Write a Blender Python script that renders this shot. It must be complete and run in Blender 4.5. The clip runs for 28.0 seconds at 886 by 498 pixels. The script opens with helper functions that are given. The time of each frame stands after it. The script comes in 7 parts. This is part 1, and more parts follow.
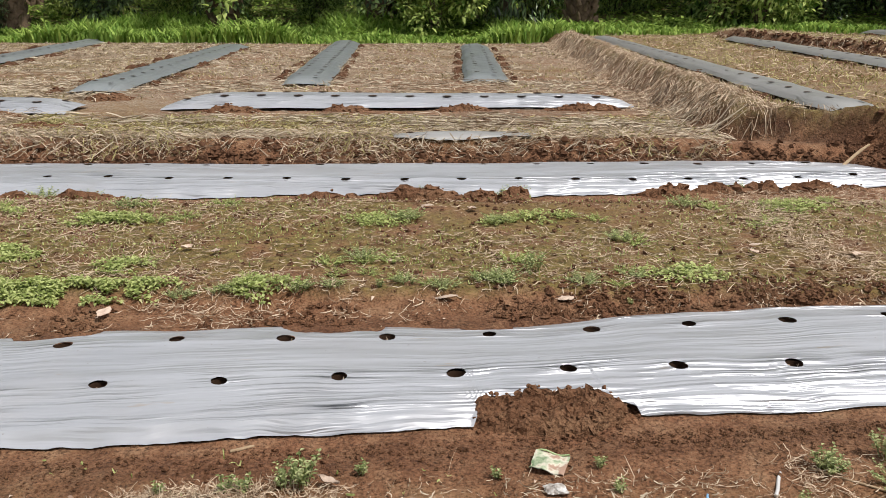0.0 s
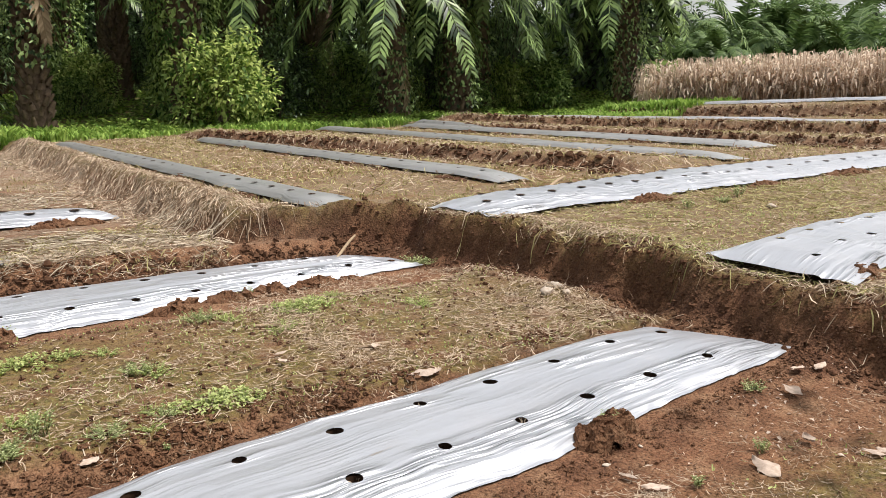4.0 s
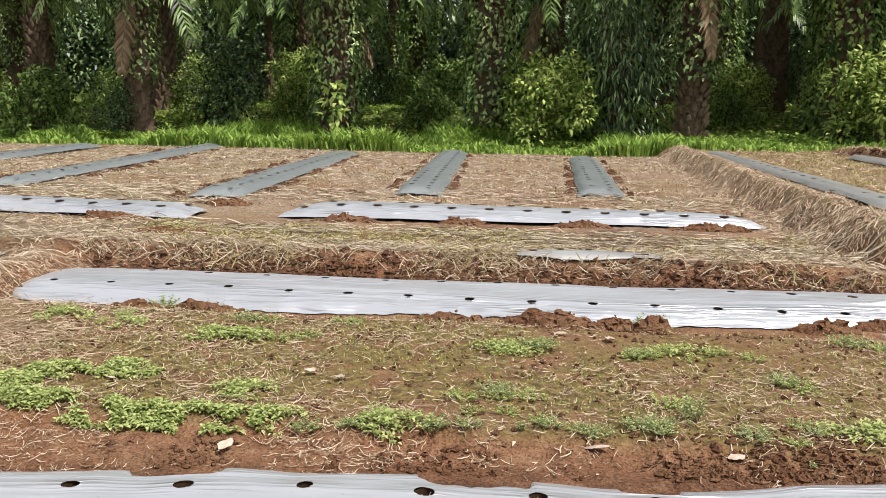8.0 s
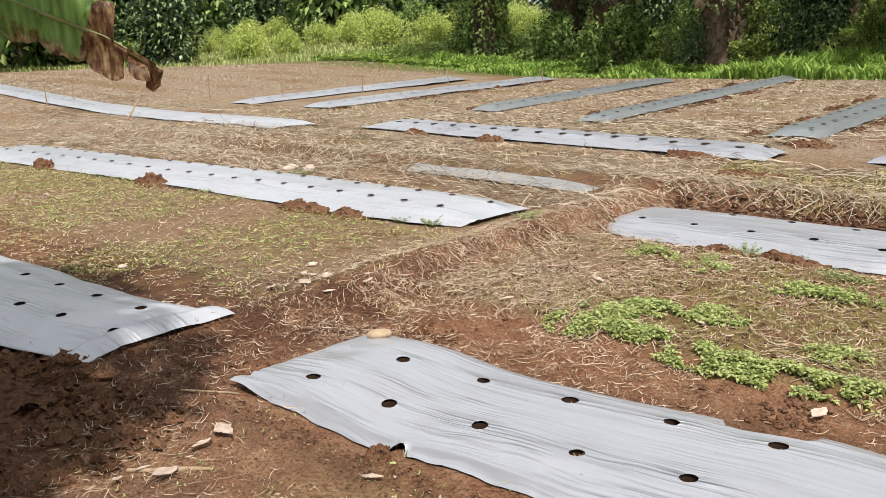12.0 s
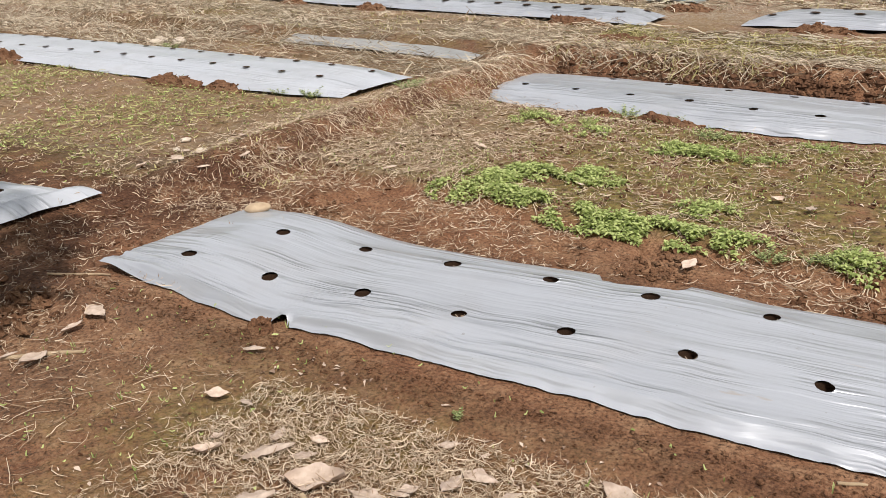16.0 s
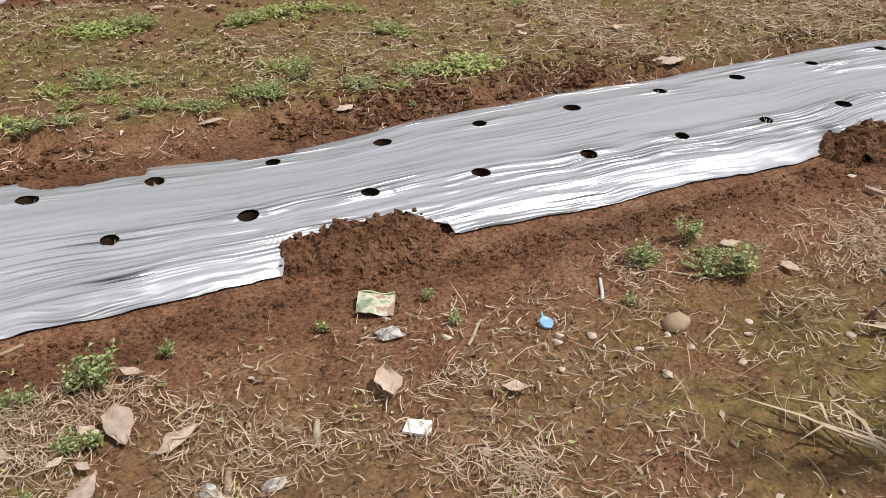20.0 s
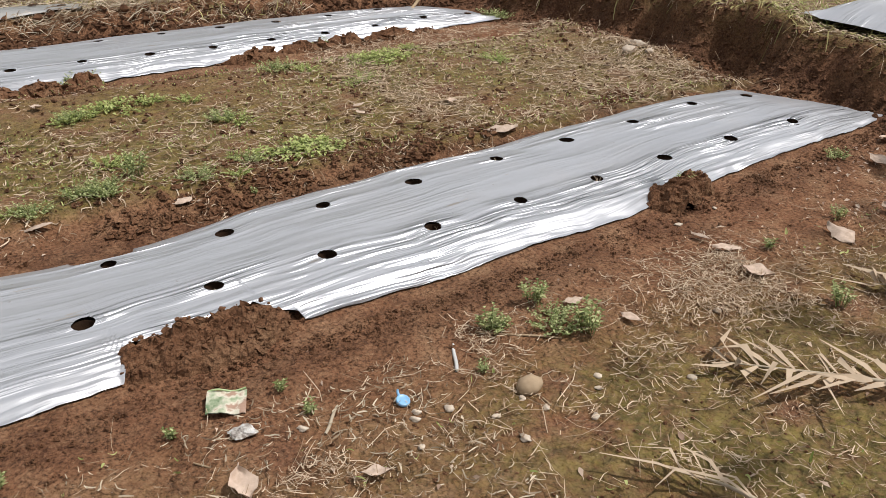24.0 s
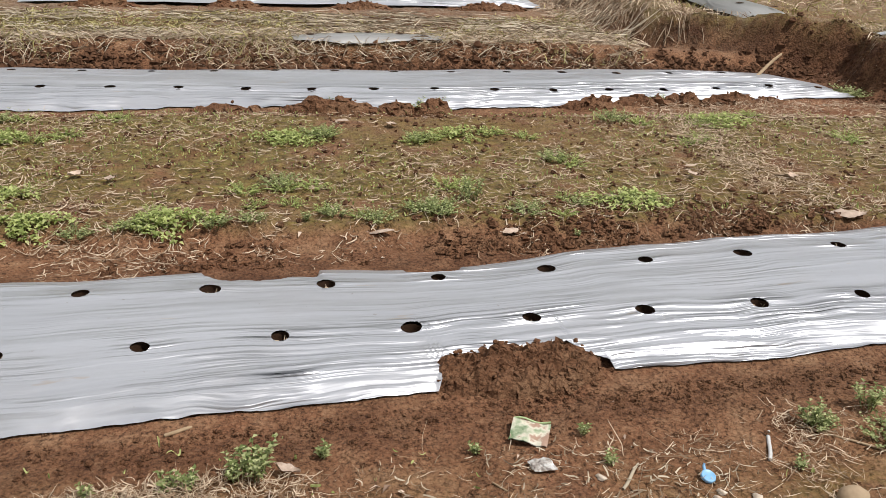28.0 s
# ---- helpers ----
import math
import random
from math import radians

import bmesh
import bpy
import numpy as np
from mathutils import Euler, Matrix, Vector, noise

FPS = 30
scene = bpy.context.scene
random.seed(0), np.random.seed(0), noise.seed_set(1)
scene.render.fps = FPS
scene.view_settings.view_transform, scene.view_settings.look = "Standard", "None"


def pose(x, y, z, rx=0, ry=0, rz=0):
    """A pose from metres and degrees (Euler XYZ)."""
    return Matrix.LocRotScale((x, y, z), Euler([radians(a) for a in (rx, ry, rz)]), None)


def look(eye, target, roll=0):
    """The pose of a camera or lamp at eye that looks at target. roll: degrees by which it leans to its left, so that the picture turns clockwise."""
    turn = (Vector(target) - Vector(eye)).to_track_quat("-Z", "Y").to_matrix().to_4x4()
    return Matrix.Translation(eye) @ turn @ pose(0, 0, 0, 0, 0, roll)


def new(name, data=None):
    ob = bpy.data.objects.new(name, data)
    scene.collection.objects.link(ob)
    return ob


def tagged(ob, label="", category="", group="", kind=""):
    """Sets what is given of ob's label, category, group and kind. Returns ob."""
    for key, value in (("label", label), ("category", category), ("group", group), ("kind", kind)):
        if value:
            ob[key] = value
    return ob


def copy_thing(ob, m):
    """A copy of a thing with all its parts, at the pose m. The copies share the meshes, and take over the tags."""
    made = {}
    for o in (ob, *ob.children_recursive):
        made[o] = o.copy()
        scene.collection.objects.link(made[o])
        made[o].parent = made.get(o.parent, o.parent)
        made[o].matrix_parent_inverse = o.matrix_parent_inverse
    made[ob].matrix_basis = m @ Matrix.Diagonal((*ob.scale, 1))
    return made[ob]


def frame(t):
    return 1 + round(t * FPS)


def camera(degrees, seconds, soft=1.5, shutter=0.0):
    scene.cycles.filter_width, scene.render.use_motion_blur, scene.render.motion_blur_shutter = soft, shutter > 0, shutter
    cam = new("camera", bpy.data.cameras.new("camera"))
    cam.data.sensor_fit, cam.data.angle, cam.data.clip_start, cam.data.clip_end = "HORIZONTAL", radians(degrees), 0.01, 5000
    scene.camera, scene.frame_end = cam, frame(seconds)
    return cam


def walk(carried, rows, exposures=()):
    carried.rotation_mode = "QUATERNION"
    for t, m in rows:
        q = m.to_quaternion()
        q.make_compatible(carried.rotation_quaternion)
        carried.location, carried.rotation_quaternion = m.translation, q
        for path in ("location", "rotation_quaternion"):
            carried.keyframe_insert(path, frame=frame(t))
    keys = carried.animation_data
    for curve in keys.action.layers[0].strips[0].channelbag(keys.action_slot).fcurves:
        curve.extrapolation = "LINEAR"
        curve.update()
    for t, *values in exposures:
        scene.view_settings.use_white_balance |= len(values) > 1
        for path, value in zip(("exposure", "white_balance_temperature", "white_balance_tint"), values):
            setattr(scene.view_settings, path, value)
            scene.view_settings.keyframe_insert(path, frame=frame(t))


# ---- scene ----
cam = camera(54.7, 28.0, 0.8)
PATH = [
    (0, (0.102, -0.038, 1.453), (0.036, 3.792, 0.301), -0.1),
    (0.5, (0.018, 0.140, 1.455), (0.440, 3.987, 0.447), -0.8),
    (1, (-0.032, 0.268, 1.484), (1.158, 3.980, 0.586), -1.2),
    (1.5, (0.008, 0.309, 1.505), (2.002, 3.693, 0.749), -0.2),
    (2, (0.059, 0.293, 1.529), (2.631, 3.298, 0.935), 0.5),
    (2.5, (0.085, 0.290, 1.537), (2.857, 3.116, 0.963), 0.8),
    (3, (0.095, 0.297, 1.535), (2.874, 3.110, 0.939), 0.7),
    (3.5, (0.081, 0.316, 1.520), (2.617, 3.337, 0.855), 0.1),
    (4, (0.054, 0.338, 1.505), (2.203, 3.631, 0.771), -0.6),
    (4.5, (0.022, 0.353, 1.502), (1.780, 3.866, 0.748), -0.9),
    (5, (-0.014, 0.361, 1.508), (1.361, 4.046, 0.778), -0.9),
    (5.5, (-0.050, 0.342, 1.502), (0.914, 4.154, 0.767), -0.2),
    (6, (-0.079, 0.334, 1.497), (0.581, 4.209, 0.759), 0.5),
    (6.5, (-0.111, 0.324, 1.500), (0.291, 4.239, 0.782), 0.9),
    (7, (-0.132, 0.322, 1.497), (-0.014, 4.261, 0.807), 1.0),
    (7.5, (-0.155, 0.317, 1.498), (-0.327, 4.255, 0.819), 1.0),
    (8, (-0.177, 0.319, 1.495), (-0.677, 4.229, 0.815), 0.8),
    (8.5, (-0.212, 0.302, 1.508), (-1.188, 4.118, 0.808), 0.1),
    (9, (-0.260, 0.278, 1.512), (-1.812, 3.867, 0.668), -0.9),
    (9.5, (-0.318, 0.259, 1.532), (-2.288, 3.599, 0.550), -1.8),
    (10, (-0.345, 0.275, 1.608), (-2.426, 3.546, 0.619), -1.9),
    (10.5, (-0.342, 0.245, 1.635), (-2.451, 3.505, 0.673), -1.7),
    (11, (-0.339, 0.210, 1.638), (-2.591, 3.385, 0.716), -1.5),
    (11.5, (-0.340, 0.189, 1.631), (-2.781, 3.219, 0.703), -1.8),
    (12, (-0.353, 0.173, 1.633), (-3.041, 2.973, 0.665), -2.2),
    (12.5, (-0.361, 0.170, 1.622), (-3.346, 2.660, 0.678), -2.7),
    (13, (-0.361, 0.174, 1.617), (-3.467, 2.519, 0.690), -3.1),
    (13.5, (-0.353, 0.188, 1.616), (-3.396, 2.610, 0.683), -3.4),
    (14, (-0.344, 0.206, 1.613), (-3.231, 2.795, 0.632), -3.5),
    (14.5, (-0.343, 0.222, 1.600), (-3.073, 2.935, 0.510), -3.2),
    (15, (-0.351, 0.235, 1.578), (-2.941, 3.014, 0.326), -2.6),
    (15.5, (-0.344, 0.240, 1.569), (-2.774, 3.088, 0.159), -2.3),
    (16, (-0.347, 0.250, 1.561), (-2.552, 3.218, 0.036), -2.1),
    (16.5, (-0.334, 0.272, 1.533), (-2.060, 3.426, -0.221), -1.2),
    (17, (-0.285, 0.304, 1.479), (-1.338, 3.604, -0.522), -0.0),
    (17.5, (-0.228, 0.324, 1.465), (-0.712, 3.669, -0.675), 0.8),
    (18, (-0.186, 0.341, 1.470), (-0.302, 3.683, -0.726), 0.6),
    (18.5, (-0.155, 0.345, 1.465), (0.059, 3.683, -0.730), 0.4),
    (19, (-0.112, 0.348, 1.460), (0.476, 3.657, -0.709), 0.6),
    (19.5, (-0.080, 0.352, 1.471), (0.856, 3.613, -0.647), 0.7),
    (20, (-0.064, 0.354, 1.471), (1.006, 3.598, -0.609), 0.7),
    (20.5, (-0.085, 0.345, 1.474), (0.965, 3.596, -0.606), 0.9),
    (21, (-0.098, 0.340, 1.478), (0.912, 3.611, -0.590), 1.0),
    (21.5, (-0.100, 0.337, 1.481), (0.864, 3.643, -0.554), 1.0),
    (22, (-0.092, 0.336, 1.483), (0.880, 3.666, -0.508), 0.9),
    (22.5, (-0.075, 0.337, 1.483), (1.019, 3.656, -0.463), 0.9),
    (23, (-0.050, 0.338, 1.479), (1.264, 3.606, -0.416), 0.9),
    (23.5, (-0.013, 0.338, 1.487), (1.543, 3.526, -0.361), 0.3),
    (24, (0.001, 0.345, 1.492), (1.699, 3.495, -0.296), -0.2),
    (24.5, (-0.002, 0.341, 1.497), (1.740, 3.494, -0.243), -0.1),
    (25, (-0.014, 0.348, 1.503), (1.738, 3.510, -0.210), 0.1),
    (25.5, (-0.028, 0.357, 1.504), (1.649, 3.582, -0.164), 0.5),
    (26, (-0.047, 0.367, 1.505), (1.456, 3.683, -0.153), 0.6),
    (26.5, (-0.059, 0.377, 1.503), (1.211, 3.783, -0.166), 0.5),
    (27, (-0.089, 0.381, 1.495), (0.867, 3.899, -0.151), 0.4),
    (27.5, (-0.125, 0.378, 1.493), (0.545, 3.972, -0.131), 1.4),
    (28, (-0.153, 0.372, 1.491), (0.345, 4.002, -0.113), 2.2),
]
walk(cam, [(t, look(eye, target, roll)) for t, eye, target, roll in PATH],
     [(0, -0.07), (1.2, 0.04), (2.5, 0.28), (5, 0.20), (8, 0.27), (10.5, 0.12), (12.5, 0.22), (15, 0.18), (16.4, -0.06), (17.3, -0.25), (19, -0.15), (23, -0.20), (25, -0.19), (28, -0.15)])

# ---- daylight ----
SUN_AZ, SUN_EL = 122.0, 60.0  # degrees: azimuth clockwise from +y, elevation
world = bpy.data.worlds.new("world")
scene.world = world
world.use_nodes = True
wn, wl = world.node_tree.nodes, world.node_tree.links
sky = wn.new("ShaderNodeTexSky")
sky.sky_type, sky.sun_disc = "NISHITA", False
sky.sun_elevation, sky.sun_rotation = radians(SUN_EL), radians(SUN_AZ)
sky.air_density, sky.dust_density = 1.3, 3.0
cloud = wn.new("ShaderNodeTexNoise")
cloud.inputs["Scale"].default_value, cloud.inputs["Detail"].default_value = 4.0, 6.0
cramp = wn.new("ShaderNodeValToRGB")
cramp.color_ramp.elements[0].position, cramp.color_ramp.elements[1].position = 0.33, 0.50
cmix = wn.new("ShaderNodeMix")
cmix.data_type = "RGBA"
cmix.inputs[7].default_value = (9.5, 9.6, 9.8, 1)
wl.new(cloud.outputs["Fac"], cramp.inputs["Fac"])
wl.new(cramp.outputs["Color"], cmix.inputs[0])
wl.new(sky.outputs["Color"], cmix.inputs[6])
wl.new(cmix.outputs[2], wn["Background"].inputs["Color"])
wn["Background"].inputs["Strength"].default_value = 0.077

sun = new("sun", bpy.data.lights.new("sun", "SUN"))
sun.data.energy, sun.data.angle, sun.data.color = 4.45, radians(1.5), (1.0, 0.95, 0.895)
_az, _el = radians(SUN_AZ), radians(SUN_EL)
SUN_FROM = Vector((math.sin(_az) * math.cos(_el), math.cos(_az) * math.cos(_el), math.sin(_el)))
sun.matrix_world = look(SUN_FROM * 60, (0, 0, 0))


# ---- arithmetic ----
_tables = [np.random.RandomState(40 + k).rand(256, 256) for k in range(8)]


def sm(a, b, t):
    """Smooth step from 0 at a to 1 at b."""
    u = np.clip((np.asarray(t, float) - a) / (b - a), 0, 1)
    return u * u * (3 - 2 * u)


def vn(x, y, k=0):
    """Value noise, 0 to 1."""
    x, y = np.asarray(x, float), np.asarray(y, float)
    i, j = np.floor(x).astype(int), np.floor(y).astype(int)
    u, v = x - i, y - j
    u, v = u * u * (3 - 2 * u), v * v * (3 - 2 * v)
    T = _tables[k % 8]
    a, b = T[i & 255, j & 255], T[(i + 1) & 255, j & 255]
    c, d = T[i & 255, (j + 1) & 255], T[(i + 1) & 255, (j + 1) & 255]
    return (a * (1 - u) + b * u) * (1 - v) + (c * (1 - u) + d * u) * v


def fbm(x, y, f=1.0, octaves=4, k=0):
    out, amp, tot = 0, 1.0, 0
    for n in range(octaves):
        out = out + amp * vn(x * f + 17.3 * n, y * f - 9.1 * n, k + n)
        tot, amp, f = tot + amp, amp * 0.5, f * 2.03
    return out / tot


def edge_x(y):
    """Where the bank of the upper terrace stands."""
    y = np.asarray(y, float)
    return 4.44 - 1.92 * sm(7.2, 8.0, y) + 0.50 * (fbm(y, y * 0, 1.1, 4, 2) - 0.5) * (1 - 0.5 * sm(7, 9, y)) - 0.36 * np.exp(-((y - 6.66) / 0.55) ** 2) - 0.25 * np.exp(-((y - 3.5) / 0.6) ** 2)


def under_film(y):
    """1 where the end of an upper bed lies on the lip of the bank."""
    return np.exp(-((y - 6.77) / 0.5) ** 4) + np.exp(-((y - 3.55) / 0.6) ** 4)


RIDGES = ((8.6, -0.13, 0.18), (14.9, -0.10, 0.15), (18.7, -0.29, 0.24), (24.0, -0.22, 0.24))


def ridge_at(x, y, rx, lean):
    return x - rx - lean * (y - 8.5) + 0.25 * (fbm(y, y * 0, 0.8, 2, 3) - 0.5)


def bare_face(x, y):
    """1 on the bare earth steps between the upper beds."""
    return sum(np.exp(-((ridge_at(x, y, rx, lean) + 0.06) / 0.12) ** 2) for rx, lean, _ in RIDGES) * sm(8.3, 8.8, y) * (1 - sm(22, 24, y))


def level(x, y):
    """The lie of the land without its roughness."""
    x, y = np.asarray(x, float), np.asarray(y, float)
    left = 1 - sm(-4.6, -4.2, x)
    z = 0.08 * left
    bank_y = 7.40 + 0.16 * (fbm(x, x * 0, 0.9, 3, 5) - 0.5)
    z = z + (0.15 - 0.08 * left) * sm(bank_y - 0.14, bank_y + 0.16, y)
    z = z + 0.05 * np.exp(-((y - bank_y - 0.16) / 0.16) ** 2) * (1 - sm(2.0, 2.8, x))
    strip = sm(3.80, 3.96, y) * (1 - sm(5.72, 5.95, y)) * sm(-4.3, -4.0, x) * (1 - sm(3.9, 4.15, x))
    z = z + 0.05 * strip
    z = z + 0.11 * np.exp(-((x + 4.42) / 0.26) ** 2) * sm(2.9, 3.6, y) * (1 - sm(7.0, 7.4, y))
    z = z + (0.046 * sm(2.3, 3.7, x) + 0.05 * sm(2.7, 3.5, -x)) * sm(2.15, 2.5, y - 0.12 * x) * (1 - sm(3.3, 3.8, y - 0.12 * x)) * (np.abs(x) < 4.6)
    xe = edge_x(y)
    wide = 0.19 + 0.16 * (fbm(y, y * 0 + 4, 1.7, 3, 6) - 0.5) + 0.25 * sm(7.6, 8.6, y) + 0.10 * np.exp(-((y - 3.2) / 0.5) ** 2)
    up = 0.68 * sm(xe - np.minimum(wide, 0.24) * 0.5, xe + wide * 0.45, x) + 0.32 * sm(xe - np.minimum(wide, 0.17) * 1.15, xe + 0.04, x)
    z = z * (1 - up) + (0.365 - 0.015 * sm(7.6, 8.8, y) + 0.14 * (fbm(x, y, 1.5, 3, 0) - 0.55) * np.exp(-((x - xe) / 0.5) ** 2)) * up
    z = z + 0.075 * np.exp(-((x - xe + 0.30) / 0.24) ** 2) * sm(4.3, 4.8, y) * (1 - sm(5.9, 6.3, y))
    z = z + 0.06 * np.exp(-((x - xe - 0.26) / 0.2) ** 2) * (1 - 0.9 * under_film(y)) + 0.10 * np.exp(-((x - xe - 0.2) / 0.32) ** 2) * sm(7.8, 8.6, y) * (1 - sm(21, 23, y))
    behind = sm(8.3, 8.8, y) * (1 - sm(22, 24, y))
    for rx, lean, rh in RIDGES:
        d = ridge_at(x, y, rx, lean)
        z = z + rh * sm(-0.14, 0.06, d) * (1 - 0.75 * sm(0.5, 2.4, d)) * behind
    z = z + 0.95 * sm(23, 37, y) + 0.35 * sm(34, 80, y)
    z = z + (0.42 * sm(20.5, 25, x) + 0.28 * sm(25, 30, x)) * (1 - 0.8 * sm(23, 40, y))
    z = z + 0.55 * (1 - sm(-32, -17, x)) * (1 - 0.5 * sm(23, 40, y))
    return z


def height(x, y):
    x, y = np.asarray(x, float), np.asarray(y, float)
    near = 1 - sm(9, 26, np.hypot(x, y))
    rough = 0.030 * (fbm(x, y, 1.7, 4, 1) - 0.5) + near * (0.030 + 0.05 * np.exp(-((y - 3.78 - 0.04 * x) / 0.16) ** 2) * (np.abs(x) < 4.3)) * (fbm(x, y, 9.0, 3, 3) - 0.5)
    far = 0.10 * (fbm(x, y, 0.25, 3, 6) - 0.5) * sm(9, 30, np.hypot(x, y))
    xe = edge_x(y)
    face = np.exp(-((x - xe) / 0.26) ** 2) * (1 - 0.65 * under_film(y) * sm(-0.1, 0.05, x - xe)) * (0.20 * (fbm(x, y, 5.5, 4, 4) - 0.5) + 0.20 * (fbm(x, y, 2.3, 3, 2) - 0.5))
    return level(x, y) + rough + far + face


# ---- mesh helpers ----
class Geo:
    """Collects vertices and four-cornered faces."""

    def __init__(self):
        self.v, self.f, self.n = [], [], 0

    def add(self, v, f):
        v, f = np.asarray(v, float).reshape(-1, 3), np.asarray(f, int)
        self.v.append(v)
        self.f.append(f + self.n)
        self.n += len(v)

    def mesh(self, name, mat=None, smooth=True):
        me = bpy.data.meshes.new(name)
        faces = [row for block in self.f for row in block.tolist()]
        me.from_pydata(np.concatenate(self.v).tolist(), [], faces)
        if smooth:
            me.shade_smooth()
        if mat:
            me.materials.append(mat)
        return me


def ribbons(geo, P, S, W):
    """Strips along the centre lines P (n, k, 3), with side ways S and widths W (n, k)."""
    n, k = P.shape[:2]
    S = np.broadcast_to(S if S.ndim == 3 else S[:, None], P.shape)
    v = np.stack([P - S * W[..., None] / 2, P + S * W[..., None] / 2], 2).reshape(-1, 3)
    b = (np.arange(n)[:, None] * 2 * k + 2 * np.arange(k - 1)[None]).ravel()
    geo.add(v, np.stack([b, b + 1, b + 3, b + 2], 1))


def unit(a):
    return a / np.maximum(np.linalg.norm(a, axis=-1, keepdims=True), 1e-9)


def leaflets(geo, C, D, U, L, W, fold=0.25, droop=0.15):
    """Folded leaves from C along D, with the upper side towards U."""
    n = len(C)
    D = unit(D)
    S = unit(np.cross(D, U))
    N = np.cross(S, D)
    L, W = np.broadcast_to(L, n)[:, None], np.broadcast_to(W, n)[:, None]
    mid = C + D * L * 0.5
    tip = C + D * L - N * L * droop
    lift = N * W * fold
    v = np.stack([C, mid, tip, C + D * L * 0.45 - S * W / 2 + lift, C + D * L * 0.45 + S * W / 2 + lift], 1).reshape(-1, 3)
    b = np.arange(n) * 5
    geo.add(v, np.concatenate([np.stack([b, b + 1, b + 2, b + 3], 1), np.stack([b, b + 4, b + 2, b + 1], 1)]))


def leaf_quads(geo, C, D, U, L, W, droop=0.15):
    """Simple leaves, one bent four-cornered face each."""
    n = len(C)
    D = unit(D)
    S = unit(np.cross(D, U))
    N = np.cross(S, D)
    L, W = np.broadcast_to(L, n)[:, None], np.broadcast_to(W, n)[:, None]
    mid = C + D * L * 0.45 + N * W * 0.2
    v = np.stack([C, mid - S * W / 2, C + D * L - N * L * droop, mid + S * W / 2], 1).reshape(-1, 3)
    geo.add(v, np.arange(4 * n).reshape(n, 4))


def tube(geo, pts, radii, sides=6):
    """A round bar along pts."""
    pts = np.asarray(pts, float)
    radii = np.broadcast_to(radii, len(pts))
    t = unit(np.gradient(pts, axis=0))
    ref = np.array([0.31, 0.17, 0.93]) if abs(t[0][2]) < 0.9 else np.array([1.0, 0.1, 0])
    a = unit(np.cross(t, ref))
    b = np.cross(t, a)
    ang = np.linspace(0, 2 * np.pi, sides, endpoint=False)
    ring = pts[:, None] + radii[:, None, None] * (a[:, None] * np.cos(ang)[None, :, None] + b[:, None] * np.sin(ang)[None, :, None])
    k = len(pts)
    f = []
    for i in range(k - 1):
        for j in range(sides):
            q = (j + 1) % sides
            f.append((i * sides + j, i * sides + q, (i + 1) * sides + q, (i + 1) * sides + j))
    geo.add(ring.reshape(-1, 3), f)


def blob(geo, centre, size, rng, rough=0.25, rings=6, sides=9):
    """A lumpy ball: clods and stones."""
    th = np.linspace(0.12, np.pi - 0.12, rings)
    ph = np.linspace(0, 2 * np.pi, sides, endpoint=False)
    T, Q = np.meshgrid(th, ph, indexing="ij")
    d = np.stack([np.sin(T) * np.cos(Q), np.sin(T) * np.sin(Q), np.cos(T)], -1)
    o = rng.random(3) * 50
    r = 1 + rough * 2 * (fbm(d[..., 0] * 1.6 + o[0], d[..., 1] * 1.6 + d[..., 2] * 1.3 + o[1], 1.0, 3, int(o[2]) % 5) - 0.5)
    a = rng.random() * 6.3
    p = d * r[..., None] * np.asarray(size)
    p = np.stack([p[..., 0] * np.cos(a) - p[..., 1] * np.sin(a), p[..., 0] * np.sin(a) + p[..., 1] * np.cos(a), p[..., 2]], -1)
    f = []
    for i in range(rings - 1):
        for j in range(sides):
            q = (j + 1) % sides
            f.append((i * sides + j, (i + 1) * sides + j, (i + 1) * sides + q, i * sides + q))
    for i, flip in ((0, 1), (rings - 1, -1)):
        row = [i * sides + j for j in range(sides)][::flip]
        for j in range(1, sides - 2, 2):
            f.append((row[0], row[j], row[j + 1], row[j + 2]))
    geo.add(p.reshape(-1, 3) + centre, f)


def part(name, mesh, parent, label="", m=None):
    ob = new(name, mesh)
    ob.parent = parent
    if m is not None:
        ob.matrix_local = m
    return tagged(ob, label) if label else ob


def root(name, label, category, group="", kind="", m=None):
    ob = new(name)
    ob.empty_display_size = 0.1
    if m is not None:
        ob.matrix_world = m
    return tagged(ob, label, category, group, kind)


